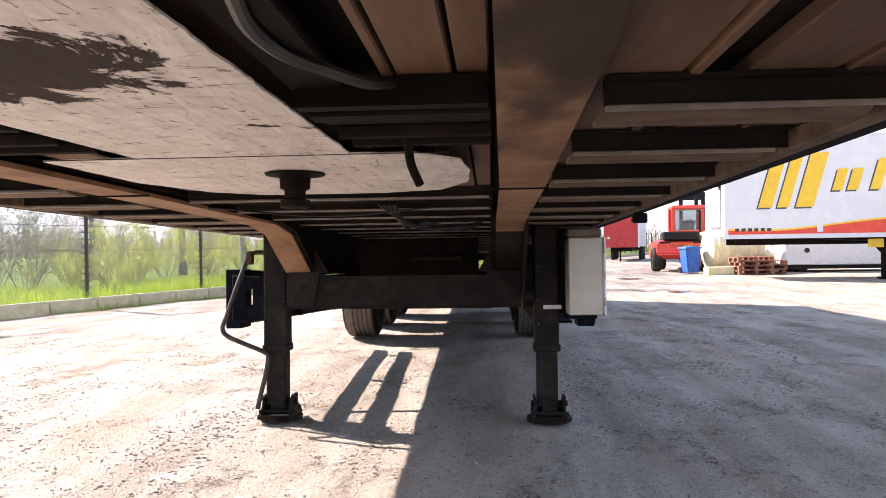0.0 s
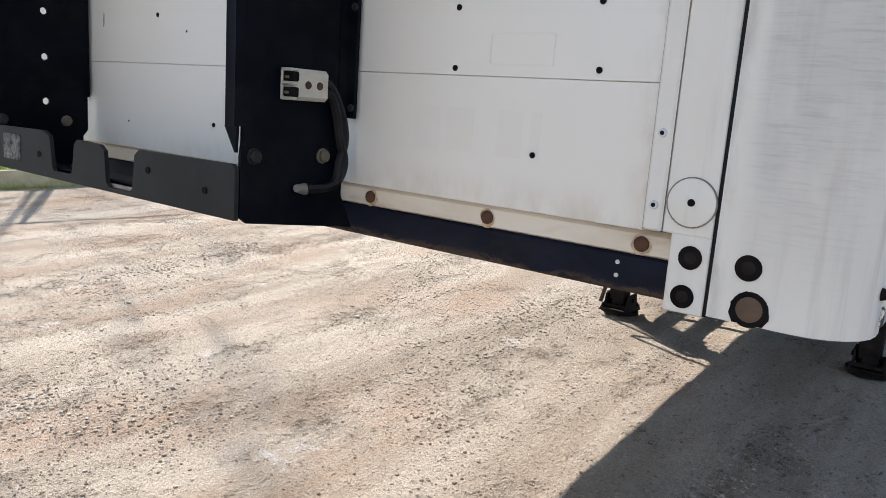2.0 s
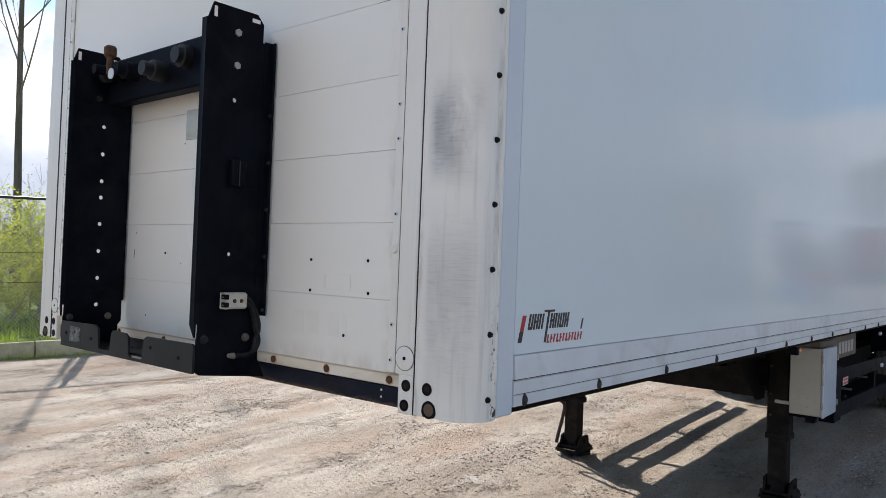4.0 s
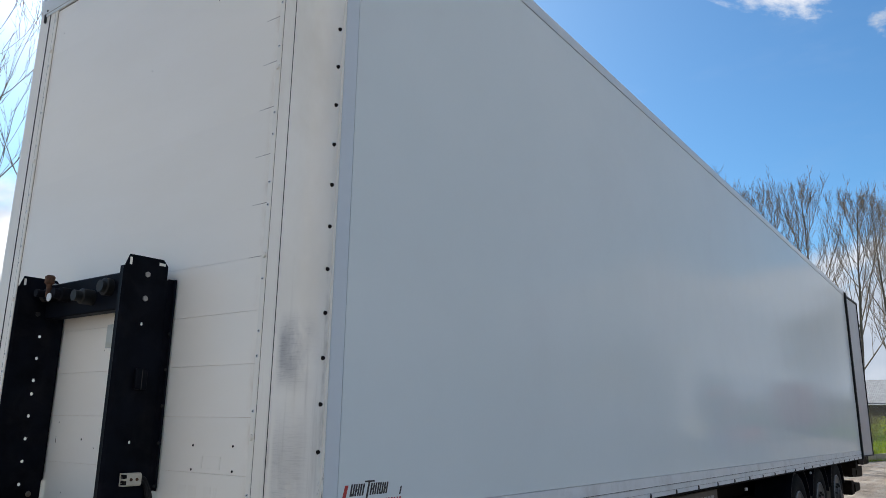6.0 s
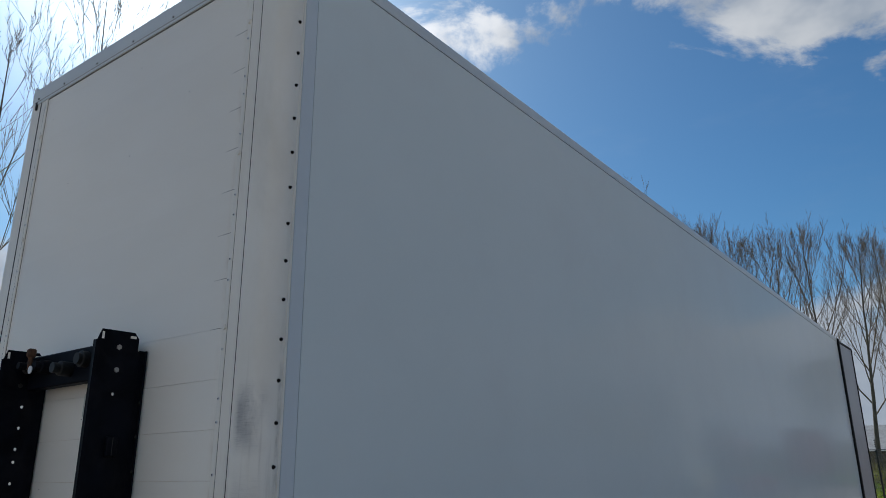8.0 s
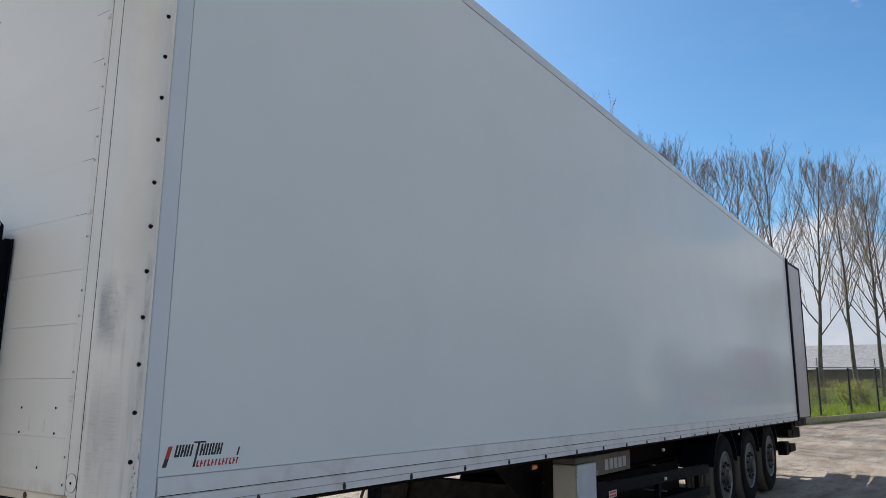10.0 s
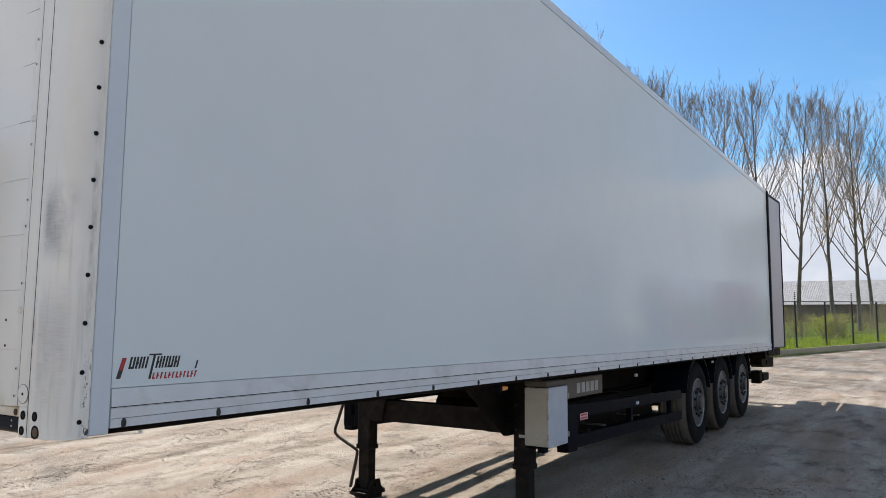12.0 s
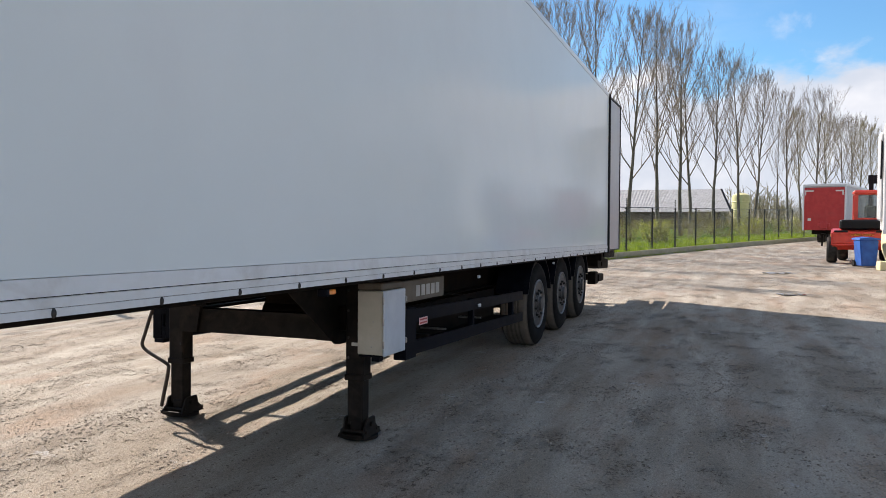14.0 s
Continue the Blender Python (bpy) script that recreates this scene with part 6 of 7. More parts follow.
def build_fence():
    fence = thing("mesh_fence", "black chain-link fence with slim steel posts behind a kerb", "fence")
    bm = B()
    rod(bm, (0, 0, 0), (0, 0, 1.86), 0.034, seg=10)
    me_post = mesh_of("fence_post", bm, M_FENCE)
    bm = B()
    box(bm, -0.050, 0.050, -0.075, 0.075, 0, 0.022)
    me_one = mesh_of("wire_clip", bm, M_FENCE, 0)
    bm = B()
    for k in range(14):
        z = 0.12 + k * 0.128
        box(bm, -0.050, 0.050, -0.075, 0.075, z, z + 0.022)
    me_clip = mesh_of("wire_clips", bm, M_FENCE, 0)
    bm = B()
    rod(bm, (0, 0, 1.86), (0, 0, 2.22), 0.008, seg=6)
    for k in range(4):
        rod(bm, (-0.035, 0, 1.95 + 0.075 * k), (0.035, 0, 1.97 + 0.075 * k), 0.012, seg=6)
    me_top = mesh_of("insulator_rod", bm, M_FENCE)
    pts = fence_posts()
    for i, p in enumerate(pts):
        x, d = along_kerb(p.y)
        m = Matrix.Translation((p.x, p.y, 0.15)) @ Matrix.Rotation(math.atan2(d.y, d.x) - math.pi / 2, 4, "Z")
        post = piece("fence_post", me_post, fence, m)
        if -1.0 < p.y < 42.0:
            for k in range(14):
                piece("wire_clip", me_one, post, (0, 0, 0.12 + k * 0.128))
        else:
            tagged(piece("wire_clips", me_clip, post, (0, 0, 0)), kind="stuff")
        if i % 2 == 0 and p.y > 30:
            piece("insulator_rod", me_top, post, (0, 0, 0))
    # chain-link: slanted wires both ways, and three line wires
    for a, b in zip(pts, pts[1:]):
        if b.y < -2 or a.y > 62:
            continue
        verts, faces = [], []

        def wire(p, q, r):
            n, dv = len(verts), (q - p).normalized()
            u = dv.cross(Vector((0.3, 0.5, 0.81))).normalized() * r
            w = dv.cross(u).normalized() * r
            for c in (p, q):
                verts.extend([c + u, c - u * 0.5 + w * 0.87, c - u * 0.5 - w * 0.87])
            for k in range(3):
                faces.append((n + k, n + (k + 1) % 3, n + 3 + (k + 1) % 3, n + 3 + k))

        z0, h = 0.20, (2.16 if b.y < 9 else 1.78)
        L = (b - a).length
        gap = 0.062 if a.y < 26 else 0.11
        r = 0.0022 if a.y < 22 else 0.0015
        run = (b - a) / L
        count = int((L + h) / gap)
        for k in range(count):
            for s in (1, -1):
                u0 = k * gap - h
                ua, ub = max(0.0, u0), min(L, u0 + h)
                if ub - ua < 0.03:
                    continue
                za, zb = ua - u0, ub - u0
                if s < 0:
                    za, zb = h - za, h - zb
                wire(a + run * ua + Vector((0, 0, z0 + za)), a + run * ub + Vector((0, 0, z0 + zb)), r)
        me = bpy.data.meshes.new("chain_link")
        me.from_pydata(verts, [], faces)
        me.materials.append(M_WIRE)
        ob = new("chain_link", me)
        ob.parent = fence
        tagged(ob, "galvanised chain-link mesh", kind="stuff")
    for a, b in zip(pts, pts[1:]):
        bm = B()
        za, zb, r = (2.38, 2.38, 0.022) if b.y < 9 else (2.0, 2.0, 0.014)
        rod(bm, (a.x, a.y, za), (b.x, b.y, zb), r, seg=8)
        part("top_rail", bm, M_FENCE, fence)
        if b.y < 9:
            bm = B()
            rod(bm, (b.x, b.y, 1.95), (b.x, b.y, 2.40), 0.034, seg=10)
            part("post_extension", bm, M_FENCE, fence)
    bm = B()
    for a, b in zip(pts, pts[1:]):
        for z in (1.1, 1.55):
            rod(bm, (a.x, a.y, z), (b.x, b.y, z), 0.004, seg=4)
    part("line_wire", bm, M_FENCE, fence)


def build_kerb():
    kerb = thing("kerb", "weathered concrete kerb along the yard's edge", "kerb", kind="structure")
    bm = B()
    box(bm, -0.10, 0.0, -0.495, 0.495, -0.05, 0.222, 0.006)
    me = mesh_of("kerb_stone", bm, M_KERB, 0)
    rnd = random.Random(3)
    y = -14.0
    while y < 98:
        x, d = along_kerb(y)
        m = Matrix.Translation((x, y, rnd.uniform(-0.006, 0.004))) @ Matrix.Rotation(math.atan2(d.y, d.x) - math.pi / 2 + radians(rnd.uniform(-0.4, 0.4)), 4, "Z")
        piece("kerb_stone", me, kerb, m)
        y += d.y * 1.0


# ---------------------------------------------------------------- trees and bushes
def branch(verts, faces, a, b, ra, rb, seg):
    d = (b - a)
    if d.length < 1e-4:
        return
    q = d.to_track_quat("Z", "Y")
    n = len(verts)
    for c, r in ((a, ra), (b, rb)):
        for k in range(seg):
            verts.append(c + q @ Vector((r * math.cos(k * math.tau / seg), r * math.sin(k * math.tau / seg), 0)))
    for k in range(seg):
        faces.append((n + k, n + (k + 1) % seg, n + seg + (k + 1) % seg, n + seg + k))


def make_tree(seed, height, wood, twigs, girth=0.0108, count=21, kids_of=(0, 6, 5, 2), bare=0.26, spread=1.0, bend=0.055):
    """A leafless poplar: straight tapering trunk, limbs rising along it in an egg-shaped crown, fine twigs at their ends."""
    rnd = random.Random(seed)
    tv, tf, lv, lf, wv, wf = [], [], [], [], [], []
    gather = [(tv, tf), (lv, lf), (wv, wf), (wv, wf), (wv, wf)]

    def grow(p, d, length, r, level):
        v, f = gather[level]
        steps = (0, 5, 3, 2, 1)[level]
        pts, q, dd = [p], p.copy(), d.copy()
        for k in range(steps):
            wob = (0, 0.10, 0.13, 0.15, 0.1)[level]
            dd = (dd + Vector((rnd.uniform(-1, 1), rnd.uniform(-1, 1), rnd.uniform(-0.5, 0.5))) * wob + Vector((0, 0, (0, 0.15, 0.20, 0.18, 0.1)[level] * spread))).normalized()
            q = q + dd * (length / steps)
            pts.append(q.copy())
        for k in range(steps):
            ra, rb = r * (1 - 0.80 * k / steps), r * (1 - 0.80 * (k + 1) / steps)
            branch(v, f, pts[k], pts[k + 1], max(ra, 0.0040), max(rb, 0.0028), (6, 5, 3, 3, 3)[level])
        if level >= 4:
            return
        kids = kids_of[level]
        for i in range(kids):
            u = (0.18 if level == 1 else 0.25) + (0.82 if level == 1 else 0.75) * (i + rnd.random()) / kids
            k = min(int(u * steps), steps - 1)
            at = pts[k].lerp(pts[k + 1], min(1.0, u * steps - k))
            main = (pts[k + 1] - pts[k]).normalized()
            side = main.orthogonal().normalized()
            side.rotate(Matrix.Rotation(rnd.uniform(0, math.tau), 3, main))
            nd = (main * 0.85 + side * rnd.uniform(0.35, 0.70) + Vector((0, 0, 0.35))).normalized()
            reach = length * rnd.uniform(0.34, 0.60) * (1.12 - 0.5 * u)
            grow(at, nd, max(0.28, reach), max(0.008, r * (0.50 - 0.18 * u)), level + 1)

    base_r = height * girth
    pts, q = [Vector((0, 0, -0.1))], Vector((0, 0, -0.1))
    n = 14
    lean = Vector((rnd.uniform(-bend, bend), rnd.uniform(-bend, bend), 1))
    for k in range(n):
        q = q + (lean + Vector((rnd.uniform(-bend, bend), rnd.uniform(-bend, bend), 0))) * (height * 0.93 / n)
        pts.append(q.copy())
    rad = [base_r * (1.3 if k == 0 else 1 - 0.93 * (k / n) ** 0.85) for k in range(n + 1)]
    for k in range(n):
        branch(tv, tf, pts[k], pts[k + 1], rad[k], max(rad[k + 1], 0.012), 9)
    for i in range(count):
        u = bare + (0.98 - bare) * ((i + rnd.random()) / count) ** 0.82
        k = min(int(u * n), n - 1)
        at = pts[k].lerp(pts[k + 1], u * n - k)
        a = i * 2.4 + rnd.uniform(-0.6, 0.6)
        tilt = radians(rnd.uniform(38, 56) * (1 - 0.45 * u) * spread)
        d = Vector((math.cos(a) * math.sin(tilt), math.sin(a) * math.sin(tilt), math.cos(tilt)))
        full = (u - bare) / (1 - bare)
        length = height * (0.13 + 0.30 * math.sin(math.pi * (0.22 + 0.74 * full)) - 0.10 * full) * rnd.uniform(0.7, 1.15)
        length = min(length, max(0.4, (height * 0.98 - at.z) * 0.95))
        grow(at, d, length, min(rad[k] * 0.5, 0.010 + 0.008 * length) / spread ** 1.2, 1)
    tree = thing("tree", "tall leafless poplar behind the fence", "tree", group="row of poplars")
    for nm, v, f, m in (("trunk", tv, tf, M_BARK), ("limb_framework", lv, lf, wood), ("crown", wv, wf, twigs)):
        me = bpy.data.meshes.new(nm)
        me.from_pydata(v, [], f)
        me.materials.append(m)
        me.shade_smooth()
        ob = new(nm, me)
        ob.parent = tree
        if nm != "trunk":
            tagged(ob, kind="stuff")
    return tree


def make_bush(seed, size, leaf, count):
    rnd = random.Random(seed)
    bush = thing("bush", "straggly bush in young yellow-green leaf", "bush", group="bushes along the fence")
    sv, sf, lv, lf = [], [], [], []
    for s in range(9):
        a = rnd.uniform(0, math.tau)
        p = Vector((0.15 * math.cos(a), 0.15 * math.sin(a), 0))
        d = Vector((math.cos(a) * 0.5, math.sin(a) * 0.5, 1)).normalized()
        for k in range(5):
            q = p + d * size * 0.24
            branch(sv, sf, p, q, 0.014 * (1 - k / 6), 0.014 * (1 - (k + 1) / 6), 4)
            for j in range(3):
                e = (d + Vector((rnd.uniform(-1, 1), rnd.uniform(-1, 1), rnd.uniform(-0.3, 0.8))) * 0.9).normalized()
                q2 = q + e * size * rnd.uniform(0.15, 0.3)
                branch(sv, sf, q, q2, 0.006, 0.003, 3)
                for m in range(count):
                    c = q.lerp(q2, rnd.random()) + Vector((rnd.gauss(0, 1), rnd.gauss(0, 1), rnd.gauss(0, 1))) * size * 0.055
                    w = rnd.uniform(0.014, 0.032)
                    u = Vector((rnd.uniform(-1, 1), rnd.uniform(-1, 1), rnd.uniform(-1, 1))).normalized()
                    v2 = u.orthogonal().normalized()
                    n = len(lv)
                    lv.extend([c - u * w, c + v2 * w * 0.6, c + u * w, c - v2 * w * 0.6])
                    lf.append((n, n + 1, n + 2, n + 3))
            p = q
            d = (d + Vector((rnd.uniform(-1, 1), rnd.uniform(-1, 1), 0.2)) * 0.3).normalized()
    for nm, v, f, m in (("stem", sv, sf, M_BUD), ("foliage", lv, lf, leaf)):
        me = bpy.data.meshes.new(nm)
        me.from_pydata(v, [], f)
        me.materials.append(m)
        ob = new(nm, me)
        ob.parent = bush
        tagged(ob, kind="stuff")
    return bush


def build_planting():
    rnd = random.Random(8)
    kinds = [make_tree(21, 14.5, M_TWIG, M_TWIG), make_tree(22, 14.0, M_TWIG, M_TWIG), make_tree(23, 15.0, M_TWIG, M_TWIG), make_tree(24, 13.0, M_BUD, M_BUD),
             make_tree(25, 17.0, M_TWIG, M_TWIG, 0.0084, 18, (0, 4, 4, 2), 0.34, 1.5, 0.012), make_tree(26, 15.2, M_TWIG, M_TWIG, 0.0044, 18, (0, 4, 4, 2), 0.30, 1.4, 0.02)]
    used = set()

    def plant(y, back, scale, k):
        x, d = along_kerb(y)
        p = Vector((x, y, 0.15)) + Vector((-d.y, d.x, 0)) * back
        m = Matrix.Translation(p) @ Matrix.Rotation(rnd.uniform(0, math.tau), 4, "Z")
        if k not in used:
            used.add(k)
            kinds[k].matrix_basis = m @ Matrix.Diagonal((scale, scale, scale, 1))
        else:
            c = copy_thing(kinds[k], m)
            c.matrix_basis = m @ Matrix.Diagonal((scale, scale, scale, 1))

    # the row beyond the trailer's rear, then the nearer trees along the verge
    for y, back, sc, k in ((29.0, 8.6, 0.88, 2), (31.6, 9.0, 0.92, 1), (34.4, 9.2, 0.94, 0), (37.2, 8.8, 0.96, 1), (39.6, 9.6, 0.95, 2), (42.3, 9.0, 1.02, 0), (45.9, 9.0, 1.07, 1), (49.9, 9.0, 1.05, 0), (53.2, 9.0, 1.03, 2),
                           (58.9, 11.0, 1.10, 1), (58.5, 9.0, 0.99, 0), (63.7, 9.0, 0.97, 2), (67.6, 9.4, 1.03, 1), (79.2, 12.0, 0.72, 4), (74.6, 9.0, 0.92, 0), (80.6, 10.0, 0.97, 3), (78.3, 8.0, 0.93, 2),
                           (85.3, 9.0, 0.95, 3), (86.7, 8.0, 0.86, 1), (94.8, 9.0, 0.98, 3), (96.9, 8.0, 0.93, 3), (99.5, 11.0, 0.95, 0),
                           (26.0, 8.4, 0.95, 0), (22.5, 8.0, 0.9, 1), (19.0, 8.0, 0.7, 4), (16.5, 8.8, 0.75, 5)):
        plant(y, back, sc, k)
    # single trees beyond the trailer's nose
    for x, y, sc, k, turn in ((-20.9, 7.15, 1.0, 4, 0.4), (-15.4, 7.3, 1.13, 5, 2.0), (-24.5, 1.5, 0.95, 5, 4.0)):
        m = Matrix.Translation((x, y, 0.15)) @ Matrix.Rotation(turn, 4, "Z")
        copy_thing(kinds[k], m).matrix_basis = m @ Matrix.Diagonal((sc, sc, sc, 1))
    bushes = [make_bush(31, 1.5, M_LEAF, 14), make_bush(32, 1.3, M_LEAF, 12), make_bush(33, 1.7, M_LEAFDARK, 9), make_bush(34, 1.6, M_OLIVE, 14)]
    seen = set()
    thick = make_bush(37, 1.5, M_LEAF, 40)
    for x, y, s in ((-13.2, 4.6, 1.35), (-12.4, 3.7, 1.1), (-14.6, 5.6, 1.6)):
        m = Matrix.Translation((x, y, 0.12)) @ Matrix.Rotation(x, 4, "Z")
        ob = thick if s == 1.35 else copy_thing(thick, m)
        ob.matrix_basis = m @ Matrix.Diagonal((s, s, s * 0.85, 1))
    y = -3.0
    i = 0
    while y < 86:
        x, d = along_kerb(y)
        rows = [rnd.uniform(3.2, 4.8), rnd.uniform(5.5, 8.0)][:1 + (i % 3 > 0)] + ([rnd.uniform(12, 20)] if y < 32 else [rnd.uniform(8.5, 13)])
        for back in rows:
            k = (rnd.choice((0, 1, 2)) if back < 5 else rnd.choice((0, 1, 2, 2))) if y < 24 else rnd.choice((3, 3, 2, 3, 1))
            p = Vector((x, y + rnd.uniform(-0.8, 0.8), 0.12)) + Vector((-d.y, d.x, 0)) * back
            s = rnd.uniform(0.7, 1.2) * (1.0 if back < 8.5 else 1.35) * (1.0 if y < 24 else 0.58)
            m = Matrix.Translation(p) @ Matrix.Rotation(rnd.uniform(0, math.tau), 4, "Z")
            ob = bushes[k] if k not in seen else copy_thing(bushes[k], m)
            seen.add(k)
            ob.matrix_basis = m @ Matrix.Diagonal((s, s, s * rnd.uniform(0.8, 1.1), 1))
        y += rnd.uniform(1.5, 2.9) if y < 24 else rnd.uniform(1.2, 2.6)
        i += 1


def build_scrub():
    """Leafless scrub and young trees standing farther back behind the verge."""
    rnd = random.Random(23)
    first = make_bush(35, 2.7, M_BUD, 7)
    tagged(first, "tall leafless scrub with grey-brown twigs", "scrub", "scrub behind the verge")
    for i in range(46):
        y = rnd.uniform(-6, 44)
        x, d = along_kerb(y)
        p = Vector((x, y, 0.12)) + Vector((-d.y, d.x, 0)) * rnd.uniform(15, 34)
        s = rnd.uniform(0.8, 1.35)
        m = Matrix.Translation(p) @ Matrix.Rotation(rnd.uniform(0, math.tau), 4, "Z")
        ob = first if i == 0 else copy_thing(first, m)
        ob.matrix_basis = m @ Matrix.Diagonal((s, s, s, 1))


def build_undergrowth():
    """Low brambles and weeds between the fence and the bushes."""
    rnd = random.Random(29)
    first = make_bush(36, 0.75, M_LEAF, 6)
    tagged(first, "low bramble clump in fresh yellow-green leaf", "bramble", "brambles along the fence")
    for i in range(62):
        y = rnd.uniform(-3, 26) if i < 40 else rnd.uniform(26, 70)
        x, d = along_kerb(y)
        p = Vector((x, y, 0.13)) + Vector((-d.y, d.x, 0)) * rnd.uniform(2.0, 9.0)
        s = rnd.uniform(0.7, 1.5)
        m = Matrix.Translation(p) @ Matrix.Rotation(rnd.uniform(0, math.tau), 4, "Z")
        ob = first if i == 0 else copy_thing(first, m)
        ob.matrix_basis = m @ Matrix.Diagonal((s, s, s, 1))


def build_far_woods():
    """A ragged belt of leafless wood on the horizon behind the verge."""
    rnd = random.Random(14)
    v, f = [], []
    for i in range(5200):
        a = radians(rnd.uniform(-32, 118))
        r = rnd.uniform(95, 190)
        p = Vector((-math.sin(a) * r, math.cos(a) * r, 0))
        if p.x > along_kerb(min(p.y, 99))[0] - 14 and p.y < 120:
            continue
        h = rnd.uniform(2.5, 6.5) * (0.7 + 0.5 * noise.noise(Vector((a * 9, 0, 2))))
        top = p + Vector((rnd.uniform(-0.8, 0.8), rnd.uniform(-0.8, 0.8), h))
        branch(v, f, p, top, 0.10, 0.03, 3)
        for k in range(7):
            q = p.lerp(top, rnd.uniform(0.25, 0.95))
            branch(v, f, q, q + Vector((rnd.uniform(-1, 1), rnd.uniform(-1, 1), rnd.uniform(0.3, 1.3))) * h * 0.25, 0.05, 0.02, 3)
    me = bpy.data.meshes.new("far_woods")
    me.from_pydata(v, [], f)
    me.materials.append(M_BUD)
    tagged(new("far_woods", me), "distant belt of budding trees and scrub", "woods", kind="stuff")


build_verge()
build_grass()
build_planting()
build_scrub()
build_undergrowth()
build_far_woods()


# ---------------------------------------------------------------- barn and tank beyond the fence
def build_barn():
    barn = thing("barn", "long low barn with a grey corrugated roof", "barn", pose(2.9, 90, 0.15, 0, 0, 11))
    # local: x runs to the left from the right gable, y away
    bm = B()
    prism(bm, [(0.4, 0), (0.4, 1.9), (6.0, 4.4), (11.6, 1.9), (11.6, 0)], -30, -0.5, "x")
    part("wall", bm, M_BRICK, barn, "brown barn wall", 0)
    for s in (0, 1):
        bm = B()
        rows, n = [], 360
        for u in (0.0, 1.0):
            y, z = (0.0 + 6.0 * u, 1.95 + 2.75 * u) if s == 0 else (12.0 - 6.0 * u, 1.95 + 2.75 * u)
            rows.append([bm.verts.new((-31 + 31.6 * k / n , y, z + (0.028 if k % 2 else 0.0))) for k in range(n + 1)])
        for k in range(n):
            bm.faces.new((rows[0][k], rows[0][k + 1], rows[1][k + 1], rows[1][k]))
        part("roof", bm, M_ROOF, barn, "grey corrugated fibre-cement roof", 0)
    bm = B()
    prism(bm, [(-0.1, 1.85), (6.0, 4.62), (6.0, 4.78), (-0.2, 2.0)], 0.55, 0.75, "x")
    prism(bm, [(12.1, 1.85), (6.0, 4.62), (6.0, 4.78), (12.2, 2.0)], 0.55, 0.75, "x")
    part("verge_board", bm, M_BLACK, barn, "dark gable board", 0)


def build_silo():
    tank = thing("plastic_silo", "pale yellow upright plastic tank on a stand", "tank", pose(4.45, 80, 0.15) @ Matrix.Diagonal((0.76, 0.76, 1.0, 1)))
    bm = B()
    spun(bm, [(0.0, 0.5), (1.10, 0.5), (1.15, 0.7), (1.15, 3.3), (1.05, 3.55), (0.5, 3.75), (0.0, 3.78)], pose(0, 0, 0), 28)
    part("tank_shell", bm, M_TANK, tank)
    for z in (1.2, 2.0, 2.8):
        bm = B()
        spun(bm, [(1.15, z), (1.18, z + 0.03), (1.18, z + 0.08), (1.15, z + 0.11)], pose(0, 0, 0), 28)
        part("hoop", bm, M_TANK, tank)
    for k in range(4):
        bm = B()
        a = k * math.pi / 2 + 0.5
        rod(bm, (0.9 * math.cos(a), 0.9 * math.sin(a), -0.1), (0.9 * math.cos(a), 0.9 * math.sin(a), 0.6), 0.07)
        part("leg", bm, M_GREY, tank)


build_barn()
build_silo()


